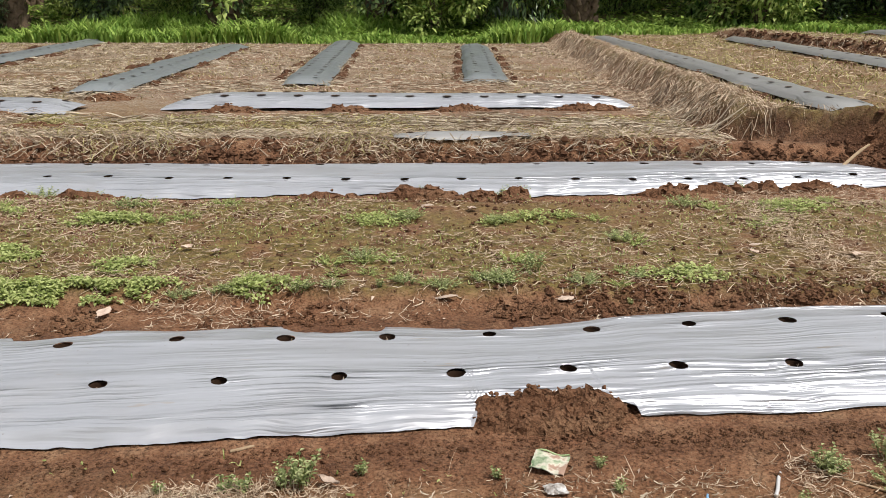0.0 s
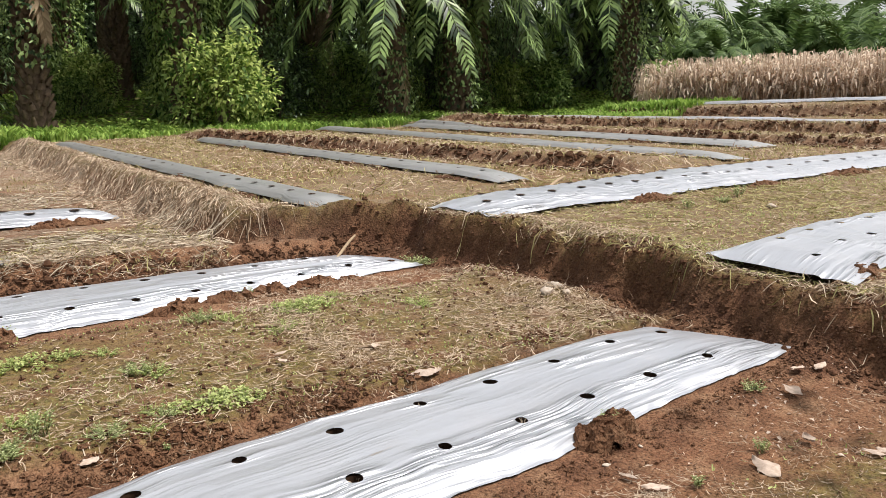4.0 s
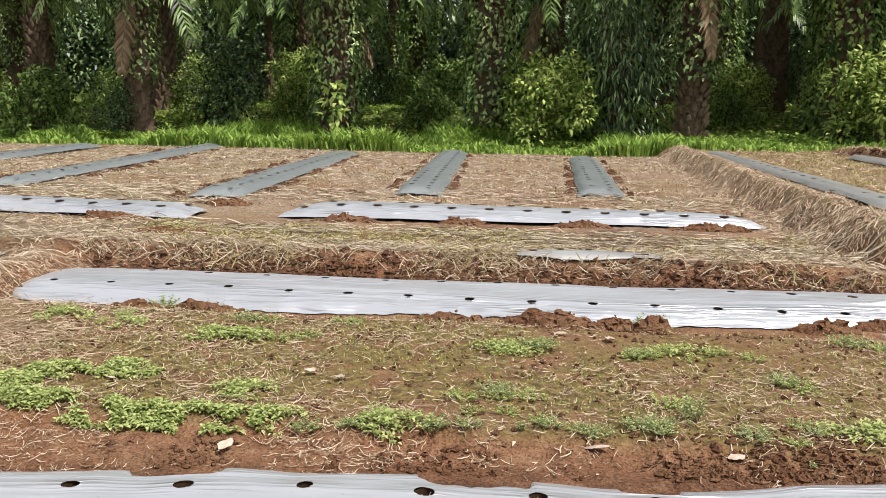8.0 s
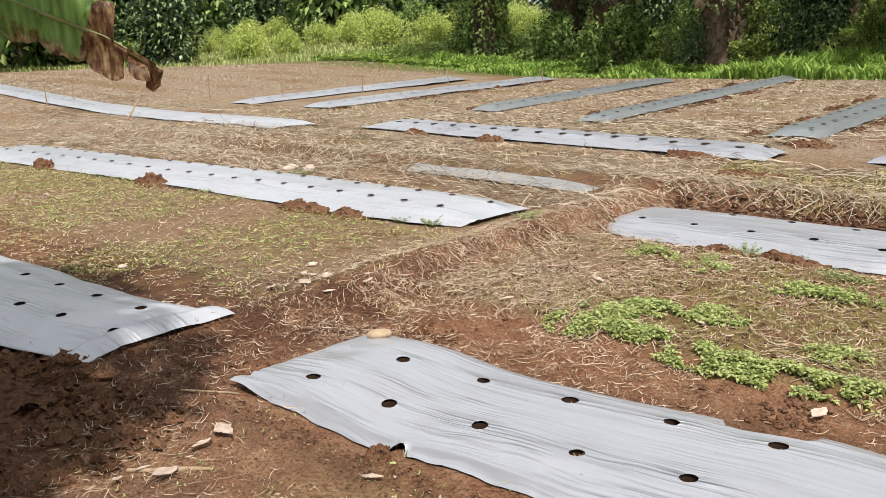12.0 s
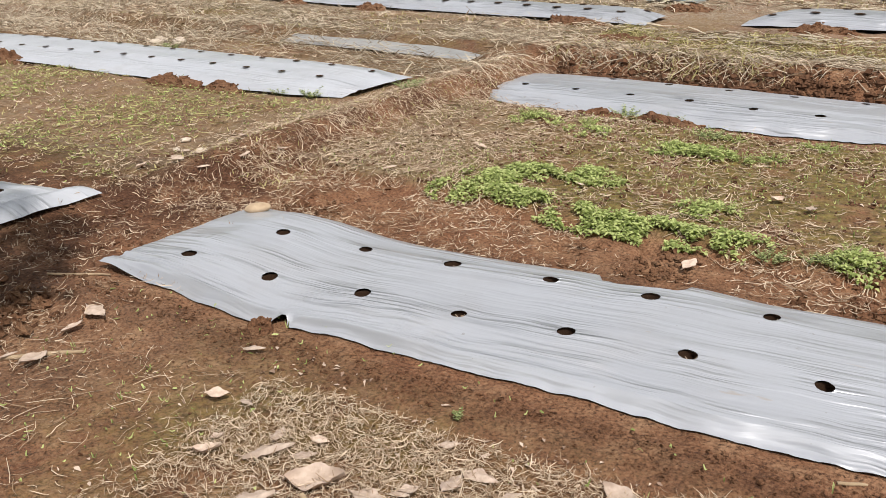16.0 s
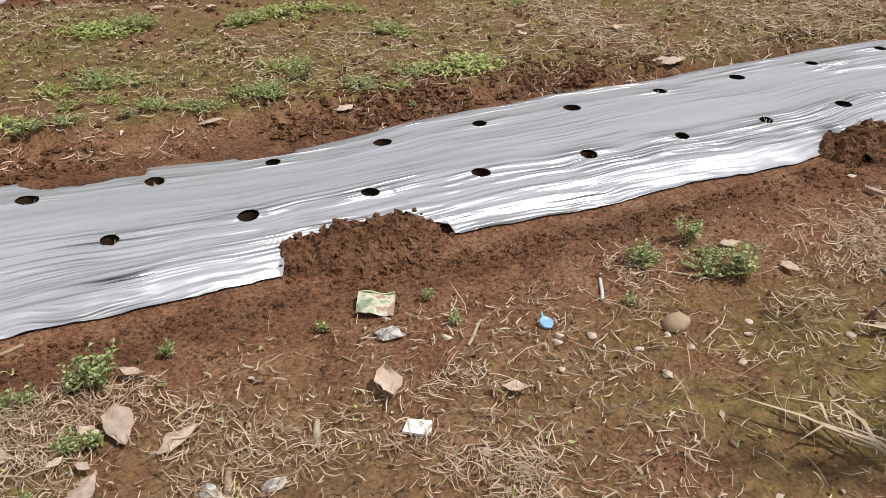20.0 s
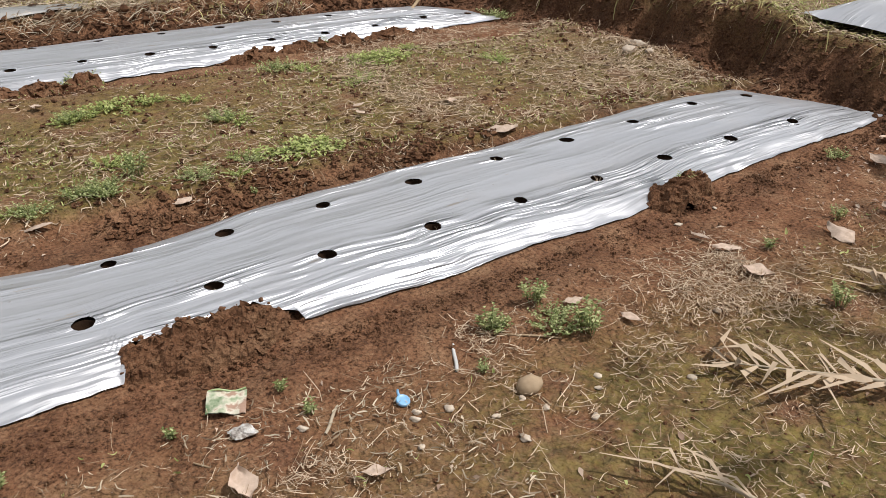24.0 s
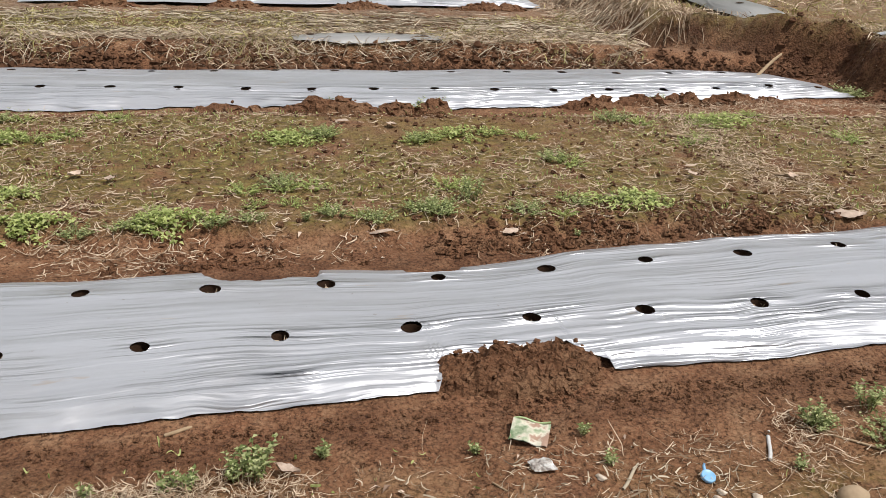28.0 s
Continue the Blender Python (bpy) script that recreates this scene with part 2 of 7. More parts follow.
# ---- materials ----
class Mat:
    """A node material with short ways to wire it."""

    def __init__(self, name):
        self.m = bpy.data.materials.new(name)
        self.m.use_nodes = True
        self.nt = self.m.node_tree
        self.b = self.nt.nodes["Principled BSDF"]
        self.out = self.nt.nodes["Material Output"]
        self.b.inputs["Specular IOR Level"].default_value = 0.3

    def node(self, kind, **values):
        n = self.nt.nodes.new(kind)
        for key, value in values.items():
            if key in n.inputs:
                n.inputs[key].default_value = value
            elif key == "data_type":
                n.data_type = value
            elif key == "operation":
                n.operation = value
            elif key == "attribute_name":
                n.attribute_name = value
        return n

    def link(self, a, b):
        self.nt.links.new(a, b)

    def place(self, scale=(1, 1, 1)):
        c, m = self.node("ShaderNodeTexCoord"), self.node("ShaderNodeMapping")
        m.inputs["Scale"].default_value = scale
        self.link(c.outputs["Object"], m.inputs["Vector"])
        return m.outputs["Vector"]

    def noise(self, scale, detail=4.0, vector=None, rough=0.55):
        n = self.node("ShaderNodeTexNoise", Scale=scale, Detail=detail, Roughness=rough)
        self.link(vector if vector is not None else self.place(), n.inputs["Vector"])
        return n.outputs["Fac"]

    def ramp(self, fac, stops):
        r = self.node("ShaderNodeValToRGB")
        el = r.color_ramp.elements
        while len(el) < len(stops):
            el.new(0.5)
        for e, (p, c) in zip(el, stops):
            e.position = p
            e.color = (*c, 1) if len(c) == 3 else c
        self.link(fac, r.inputs["Fac"])
        return r.outputs["Color"]

    def mix(self, fac, a, b):
        n = self.node("ShaderNodeMix", data_type="RGBA")
        for slot, value in ((0, fac), (6, a), (7, b)):
            if isinstance(value, (int, float)):
                n.inputs[slot].default_value = value
            elif isinstance(value, tuple):
                n.inputs[slot].default_value = (*value, 1)
            else:
                self.link(value, n.inputs[slot])
        return n.outputs[2]

    def math(self, op, a, b):
        n = self.node("ShaderNodeMath", operation=op)
        for slot, value in ((0, a), (1, b)):
            if isinstance(value, (int, float)):
                n.inputs[slot].default_value = value
            else:
                self.link(value, n.inputs[slot])
        return n.outputs[0]

    def attr(self, name):
        return self.node("ShaderNodeAttribute", attribute_name=name).outputs["Fac"]

    def island(self):
        return self.node("ShaderNodeNewGeometry").outputs["Random Per Island"]

    def each(self):
        return self.node("ShaderNodeObjectInfo").outputs["Random"]

    def bump(self, fac, strength=0.3, distance=0.01, before=None):
        n = self.node("ShaderNodeBump", Strength=strength, Distance=distance)
        self.link(fac, n.inputs["Height"])
        if before is not None:
            self.link(before, n.inputs["Normal"])
        return n.outputs["Normal"]

    def done(self, color, rough=0.8, normal=None, metal=0.0, through_light=0.0, spec=None):
        for slot, value in (("Base Color", color), ("Roughness", rough), ("Metallic", metal)):
            if isinstance(value, (int, float)):
                self.b.inputs[slot].default_value = value
            elif isinstance(value, tuple):
                self.b.inputs[slot].default_value = (*value, 1)
            else:
                self.link(value, self.b.inputs[slot])
        if normal is not None:
            self.link(normal, self.b.inputs["Normal"])
        if spec is not None:
            self.b.inputs["Specular IOR Level"].default_value = spec
        if through_light:
            t = self.node("ShaderNodeBsdfTranslucent")
            s = self.node("ShaderNodeMixShader", Fac=through_light)
            if isinstance(color, tuple):
                t.inputs["Color"].default_value = (*color, 1)
            else:
                self.link(color, t.inputs["Color"])
            self.link(self.b.outputs[0], s.inputs[1])
            self.link(t.outputs[0], s.inputs[2])
            self.link(s.outputs[0], self.out.inputs["Surface"])
        return self.m


def soil_material(name, zones):
    a = Mat(name)
    big, mid, fine = a.noise(0.9, 5.0), a.noise(7.0, 6.0), a.noise(75.0, 6.0, rough=0.75)
    col = a.ramp(mid, [(0.30, (0.118, 0.052, 0.027)), (0.5, (0.262, 0.128, 0.069)), (0.68, (0.400, 0.240, 0.140))])
    red = a.ramp(big, [(0.35, (0.236, 0.096, 0.049)), (0.65, (0.262, 0.150, 0.082))])
    col = a.mix(0.40, col, red)
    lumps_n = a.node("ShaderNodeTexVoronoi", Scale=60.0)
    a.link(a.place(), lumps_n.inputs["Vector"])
    # gaps between the lumps are darkened, their small shadows put into the colour
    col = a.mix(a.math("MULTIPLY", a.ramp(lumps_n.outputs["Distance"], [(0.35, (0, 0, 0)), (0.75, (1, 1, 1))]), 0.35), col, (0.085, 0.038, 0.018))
    col = a.mix(a.math("MULTIPLY", a.ramp(fine, [(0.54, (0, 0, 0)), (0.66, (1, 1, 1))]), 0.50), col, (0.35, 0.235, 0.142))
    # dark specks that imitate micro-shadows among the grains
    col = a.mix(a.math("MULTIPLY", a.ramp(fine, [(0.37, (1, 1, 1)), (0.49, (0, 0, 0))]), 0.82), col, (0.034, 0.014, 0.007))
    if not zones:
        col = a.mix(0.4, col, (0.100, 0.050, 0.026))
    if zones:
        # dark moist soil; on the bank face the tone also paints in shade
        wet_shade = a.math("MULTIPLY", a.attr("dug"), a.ramp(a.noise(5.0, 6.0, rough=0.65), [(0.34, (0.15, 0.15, 0.15)), (0.54, (1, 1, 1))]))
        col = a.mix(wet_shade, col, a.ramp(fine, [(0.36, (0.030, 0.013, 0.008)), (0.50, (0.088, 0.039, 0.021)), (0.66, (0.155, 0.078, 0.044))]))
        moss_n = a.ramp(a.noise(3.5, 5.0), [(0.34, (0, 0, 0)), (0.50, (1, 1, 1))])
        moss = a.math("MULTIPLY", a.math("MULTIPLY", a.attr("moss"), moss_n), a.ramp(a.noise(45.0, 4.0), [(0.3, (0.45, 0.45, 0.45)), (0.55, (1, 1, 1))]))
        col = a.mix(moss, col, a.ramp(a.noise(20.0, 3.0), [(0.32, (0.060, 0.046, 0.012)), (0.68, (0.235, 0.180, 0.052))]))
        thatch = a.math("MULTIPLY", a.ramp(a.noise(26.0, 6.0, rough=0.75), [(0.38, (0, 0, 0)), (0.54, (1, 1, 1))]), a.ramp(a.noise(5.5, 5.0, rough=0.65), [(0.36, (0.42, 0.42, 0.42)), (0.52, (1, 1, 1))]))
        straw = a.math("MULTIPLY", a.attr("straw"), thatch)
        col = a.mix(straw, col, a.ramp(a.noise(55.0, 5.0), [(0.3, (0.170, 0.122, 0.084)), (0.7, (0.450, 0.378, 0.285))]))
        herb = a.math("MULTIPLY", a.attr("herb"), a.ramp(a.noise(4.0, 5.0), [(0.35, (0.2, 0.2, 0.2)), (0.6, (1, 1, 1))]))
        col = a.mix(herb, col, a.ramp(a.noise(14.0, 5.0), [(0.3, (0.045, 0.080, 0.016)), (0.7, (0.140, 0.200, 0.042))]))
    n = a.bump(a.noise(9.0, 5.0), 0.6, 0.05)
    n = a.bump(a.noise(24.0, 6.0), 0.9, 0.034, n)
    n = a.bump(lumps_n.outputs["Distance"], 0.5, -0.012, n)
    n = a.bump(a.noise(110.0, 4.0, rough=0.7), 0.9, 0.008, n)
    return a.done(col, 0.92, n, spec=0.2)


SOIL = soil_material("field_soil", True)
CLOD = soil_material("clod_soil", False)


def film_material(name, tint, metal, streak):
    """Silver mulch film, drawn into fine creases along its length."""
    a = Mat(name)
    taut, run, side = a.attr("taut"), a.attr("run"), a.attr("side")
    sway = a.math("ADD", side, a.math("MULTIPLY", a.noise(1.6, 2.0), 0.10))

    def lay(by_run, by_side):
        c = a.node("ShaderNodeCombineXYZ")
        a.link(a.math("MULTIPLY", run, by_run), c.inputs[0])
        a.link(a.math("MULTIPLY", sway, by_side), c.inputs[1])
        return c.outputs[0]

    tight = a.ramp(a.noise(1.0, 2.0, lay(1.6, 6.0)), [(0.40, (0.10, 0.10, 0.10)), (0.60, (1, 1, 1))])
    fine = a.noise(1.0, 2.0, lay(2.6, 75.0), 0.4)
    creases = a.ramp(a.noise(1.0, 2.0, lay(1.5, 36.0), 0.4), [(0.40, (0, 0, 0)), (0.70, (1, 1, 1))])
    folds = a.noise(1.0, 2.0, lay(1.0, 14.0), 0.4)
    coarse = a.noise(1.0, 3.0, lay(0.7, 3.6), 0.45)
    dust = a.ramp(a.noise(3.0, 6.0, rough=0.65), [(0.48, (0, 0, 0)), (0.75, (1, 1, 1))])
    col = a.ramp(coarse, [(0.3, tuple(v * 0.88 for v in tint)), (0.7, tint)])
    col = a.mix(a.math("MULTIPLY", dust, 0.16), col, (0.30, 0.25, 0.21))
    stain = a.ramp(a.noise(1.0, 3.0, lay(3.0, 14.0), 0.6), [(0.70, (0, 0, 0)), (0.74, (1, 1, 1))])
    col = a.mix(a.math("MULTIPLY", stain, 0.5), col, (0.42, 0.33, 0.25))
    specks = a.ramp(a.noise(34.0, 3.0), [(0.72, (0, 0, 0)), (0.76, (1, 1, 1))])
    col = a.mix(a.math("MULTIPLY", specks, 0.4), col, (0.16, 0.11, 0.08))
    drawn = a.math("MULTIPLY", taut, tight)
    n = a.bump(a.math("MULTIPLY", folds, taut), streak * 0.42, 0.045)
    n = a.bump(a.math("MULTIPLY", creases, drawn), streak, 0.021, n)
    n = a.bump(a.math("MULTIPLY", fine, a.math("ADD", drawn, 0.05)), streak, 0.011, n)
    n = a.bump(coarse, 0.38, 0.035, n)
    rough = a.ramp(dust, [(0.0, (0.31, 0.31, 0.31)), (1.0, (0.46, 0.46, 0.46))])
    return a.done(col, rough, n, metal, spec=0.6)


FILM = film_material("silver_film", (0.495, 0.510, 0.550), 0.47, 1.0)
# silver film with a raised tint that paints in its grazing reflection
FILM_SHEEN = film_material("sheen_film", (0.560, 0.576, 0.616), 0.40, 0.6)
FILM_DUSTY = film_material("dusty_film", (0.36, 0.358, 0.352), 0.3, 0.3)
FILM_OLD = film_material("weathered_film", (0.25, 0.275, 0.285), 0.28, 0.3)


def plain(name, c0, c1, scale=20.0, rough=0.8, bump=0.2, through_light=0.0, spec=0.3, islands=False, spread=0.0):
    a = Mat(name)
    n = a.noise(scale, 5.0)
    col = a.ramp(a.island() if islands else n, [(0.2, c0), (0.8, c1)])
    if islands:
        col = a.mix(a.math("MULTIPLY", n, 0.4), col, tuple(v * 0.6 for v in c0))
    if spread:
        h = a.node("ShaderNodeHueSaturation")
        a.link(col, h.inputs["Color"])
        a.link(a.math("ADD", a.math("MULTIPLY", a.each(), spread), 1 - spread / 2), h.inputs["Value"])
        col = h.outputs["Color"]
    return a.done(col, rough, a.bump(a.noise(scale * 3, 4.0), bump, 0.005), 0.0, through_light, spec)


STRAW = plain("dry_straw", (0.32, 0.218, 0.140), (0.74, 0.605, 0.455), 30, 0.75, islands=True, through_light=0.15)
STRAW_PALE = plain("bleached_straw", (0.24, 0.18, 0.120), (0.70, 0.61, 0.47), 30, 0.75, islands=True, through_light=0.15)
STRAW_GREEN = plain("fading_grass", (0.22, 0.19, 0.07), (0.56, 0.50, 0.23), 30, 0.75, islands=True, through_light=0.2)
WEED = plain("weed_leaf", (0.190, 0.240, 0.085), (0.680, 0.720, 0.380), 40, 0.6, islands=True, through_light=0.4, spec=0.2)
COVER = plain("ground_cover_leaf", (0.270, 0.330, 0.100), (0.680, 0.740, 0.320), 40, 0.65, islands=True, through_light=0.4, spec=0.2)
GRASS = plain("tall_grass", (0.160, 0.285, 0.045), (0.470, 0.630, 0.155), 20, 0.6, islands=True, through_light=0.35, spec=0.15)
HERB = plain("forest_herb", (0.120, 0.215, 0.036), (0.470, 0.620, 0.140), 20, 0.6, islands=True, through_light=0.35, spec=0.15)
# palm, creeper, bush, dark leaf: wide per-leaf tones imitate lit and shaded leaves
PALM = plain("palm_leaflet", (0.012, 0.030, 0.008), (0.325, 0.465, 0.155), 12, 0.42, islands=True, through_light=0.15, spec=0.28)
PALM_YOUNG = plain("young_palm_leaflet", (0.085, 0.150, 0.045), (0.240, 0.340, 0.120), 12, 0.5, islands=True, through_light=0.3, spec=0.3)
PALM_DRY = plain("dry_palm_leaflet", (0.20, 0.14, 0.08), (0.44, 0.34, 0.22), 12, 0.85, islands=True, through_light=0.2, spec=0.1)
CREEPER = plain("creeper_leaf", (0.030, 0.066, 0.018), (0.510, 0.670, 0.255), 12, 0.42, islands=True, through_light=0.25, spec=0.4)
BUSH = plain("bush_leaf", (0.090, 0.170, 0.028), (0.740, 0.850, 0.280), 12, 0.5, islands=True, through_light=0.4, spec=0.15)
LIME = plain("lime_shrub_leaf", (0.300, 0.400, 0.080), (0.860, 0.920, 0.330), 12, 0.6, islands=True, through_light=0.5, spec=0.15)
LEAFBIT = plain("leaf_fragment", (0.30, 0.20, 0.145), (0.72, 0.58, 0.47), 20, 0.8, islands=True, through_light=0.1)
SHRUB = plain("shrub_leaf", (0.050, 0.105, 0.024), (0.470, 0.620, 0.200), 12, 0.5, islands=True, through_light=0.4, spec=0.15)
DARKLEAF = plain("dark_leaf", (0.008, 0.020, 0.007), (0.290, 0.430, 0.175), 12, 0.40, islands=True, through_light=0.12, spec=0.4)
TRUNK = plain("palm_trunk_bark", (0.045, 0.030, 0.020), (0.205, 0.145, 0.096), 9, 0.95, 0.8)
BARK = plain("brown_bark", (0.080, 0.055, 0.036), (0.230, 0.180, 0.130), 14, 0.9, 0.6)
CORN = plain("dry_corn", (0.46, 0.34, 0.25), (0.88, 0.75, 0.60), 10, 0.8, islands=True, through_light=0.4)
DEADLEAF = plain("fallen_leaf", (0.36, 0.26, 0.195), (0.70, 0.565, 0.47), 28, 0.75, 0.5, 0.12, spread=0.35)
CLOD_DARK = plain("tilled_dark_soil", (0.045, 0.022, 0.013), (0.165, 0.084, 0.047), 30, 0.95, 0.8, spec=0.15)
# near-black colour stands in for the deep shade inside the holes
HOLE = plain("hole_shade", (0.010, 0.007, 0.005), (0.075, 0.042, 0.026), 40, 0.95, 0.3, spec=0.05)
STONE = plain("river_stone", (0.30, 0.21, 0.13), (0.48, 0.37, 0.25), 22, 0.8, 0.4, spread=0.3)
CHALK = plain("pale_chip", (0.36, 0.28, 0.21), (0.66, 0.58, 0.49), 30, 0.8, 0.4, spread=0.3)
STICK = plain("weathered_stick", (0.22, 0.15, 0.09), (0.45, 0.34, 0.22), 30, 0.9, 0.5)


# ---- ground ----
def spaced(stops):
    """Grid lines: (from, step) pairs, the last one closing the row."""
    out = []
    for (a, step), (b, _) in zip(stops, stops[1:]):
        n = max(1, round((b - a) / step))
        out += [a + (b - a) * k / n for k in range(n)]
    return np.array(out + [stops[-1][0]])


def ground():
    xs = spaced([(-900, 120), (-180, 20), (-60, 3), (-24, 0.5), (-8, 0.12), (-4.8, 0.035), (4.9, 0.1), (8, 0.14), (24, 1), (60, 20), (180, 120), (900, 1)])
    ys = spaced([(-900, 120), (-180, 20), (-40, 4), (-8, 0.8), (0.6, 0.05), (1.2, 0.035), (8.0, 0.09), (12, 0.25), (24, 0.6), (60, 10), (180, 120), (1100, 1)])
    X, Y = np.meshgrid(xs, ys, indexing="ij")
    Z = height(X, Y)
    nx, ny = X.shape
    idx = np.arange(nx * ny).reshape(nx, ny)
    f = np.stack([idx[:-1, :-1], idx[1:, :-1], idx[1:, 1:], idx[:-1, 1:]], -1).reshape(-1, 4)
    g = Geo()
    g.add(np.stack([X, Y, Z], -1), f)
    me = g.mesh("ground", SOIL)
    inner = sm(-4.3, -4.0, X) * (1 - sm(3.9, 4.2, X))
    strip = sm(3.85, 4.0, Y) * (1 - sm(5.7, 5.95, Y))
    xe = edge_x(Y)
    top = sm(xe - 0.02, xe + 0.2, X)
    terrace = sm(7.45, 7.6, Y) * (1 - top)
    leftplot = 1 - sm(-4.9, -4.4, X)
    aisle = 1 - sm(1.9, 2.4, Y)
    wood = sm(22.6, 23.6, Y + 0.8 * (fbm(X, Y, 0.5, 3, 2) - 0.5))
    straw = np.clip(0.12 * strip * inner + 0.72 * terrace * sm(9.0, 10.5, Y) + 0.26 * terrace + 0.55 * top + 0.42 * leftplot * sm(2.9, 3.4, Y) + 0.10 * aisle
                    + 0.3 * inner * strip * (1 - sm(-3.6, -2.8, X)) + 0.12 * inner * strip * sm(2.4, 3.4, X), 0, 1)
    straw = np.clip(straw + 0.9 * (1 - sm(-14, -11, X)) * sm(5.2, 6, Y), 0, 1)
    straw = straw * (1 - 0.9 * np.clip(bare_face(X, Y), 0, 1))
    straw = straw * (1 - 0.65 * sm(0.50, 0.66, fbm(X, Y * 1.4, 0.9, 4, 4)) * (Y > 6))
    straw = straw * (1 - wood) * (1 - 0.95 * np.exp(-((X - xe + 0.04) / 0.24) ** 2) * (1 - sm(7.4, 8.4, Y)))
    moss = np.clip(strip * inner * (0.62 + 0.50 * sm(0.38, 0.6, fbm(X, Y, 1.3, 3, 7))) + (0.34 + 0.50 * sm(0.9, 1.7, X) + 0.35 * sm(0.5, 0.62, fbm(X, Y, 1.6, 3, 5))) * aisle * sm(-3.2, -2.4, X) + 0.35 * leftplot * sm(2.6, 3.2, Y) + 0.55 * top + 0.45 * terrace * sm(0.5, 0.62, fbm(X, Y, 0.7, 3, 6)) + 0.55 * np.exp(-((X - xe - 0.25) / 0.2) ** 2), 0, 1) * (1 - wood) * (1 - np.clip(1.3 * bare_face(X, Y), 0, 1))
    line = Y - 0.12 * X
    dug = 0.85 * np.exp(-((line - 3.50) / 0.20) ** 2) * sm(-4.4, -3.8, X) * (1 - sm(3.9, 4.3, X))
    dug = dug + 0.95 * (1 - sm(-4.15, -3.65, X)) * sm(-8, -6.5, X) * sm(0.2, 0.6, Y) * (1 - sm(3.2, 3.6, Y))
    # the bank face is darkened for its shade as well as its moist soil
    dug = dug + 1.25 * np.exp(-((X - xe + 0.06) / 0.26) ** 2) * (1 - sm(7.6, 8.6, Y)) + 0.7 * np.exp(-((Y - 7.22) / 0.16) ** 2) * sm(-4.6, -4.2, X) * (1 - top)
    dug = dug + 0.55 * np.exp(-((line - 2.44) / 0.12) ** 2) * sm(-4.4, -3.8, X) * (1 - sm(3.9, 4.3, X)) + 0.5 * np.exp(-((Y - 5.85) / 0.13) ** 2) * inner
    dug = dug + 0.5 * (1 - sm(-3.3, -2.5, X)) * sm(-8, -6.5, X) * (1 - sm(2.0, 2.4, Y)) * sm(0.44, 0.56, fbm(X, Y, 2.0, 3, 1))
    dug = dug + 0.75 * np.exp(-((X + 4.35) / 0.75) ** 2) * sm(2.7, 3.2, Y) * (1 - sm(6.6, 7.2, Y)) * sm(0.36, 0.56, fbm(X, Y, 2.4, 3, 6))
    dug = dug + 0.65 * (terrace * (1 - sm(9.0, 12.0, Y)) + leftplot * sm(6.0, 6.6, Y) * (1 - sm(10, 13, Y))) * sm(0.46, 0.58, fbm(X, Y * 1.5, 1.3, 4, 1))
    dug = np.clip(dug + 0.8 * np.clip(bare_face(X, Y), 0, 1), 0, 1) * (1 - wood)
    for key, values in (("straw", straw), ("moss", moss), ("herb", wood), ("dug", dug)):
        me.attributes.new(key, "FLOAT", "POINT").data.foreach_set("value", values.ravel())
    return tagged(new("ground", me), "brown field soil in low terraces with moss and straw", "ground", "", "structure")


ground()


# ---- beds under mulch film ----
def along(line, n):
    p = np.asarray(line, float)
    d = np.r_[0, np.cumsum(np.linalg.norm(np.diff(p, axis=0), axis=1))]
    s = np.linspace(0, d[-1], n)
    return np.stack([np.interp(s, d, p[:, 0]), np.interp(s, d, p[:, 1])], 1), d[-1]


def hole_mesh():
    g = Geo()
    k = 14
    a = np.linspace(0, 2 * np.pi, k, endpoint=False)
    ring = lambda r, z: np.stack([r * np.cos(a), r * np.sin(a), np.full(k, z)], 1)  # noqa: E731
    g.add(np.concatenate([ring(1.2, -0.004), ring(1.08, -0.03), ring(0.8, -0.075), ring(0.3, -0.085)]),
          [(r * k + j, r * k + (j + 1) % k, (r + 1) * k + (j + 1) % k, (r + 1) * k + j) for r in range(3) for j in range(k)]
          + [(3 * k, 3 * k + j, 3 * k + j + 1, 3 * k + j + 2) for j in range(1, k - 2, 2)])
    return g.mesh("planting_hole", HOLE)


HOLE_MESH = hole_mesh()


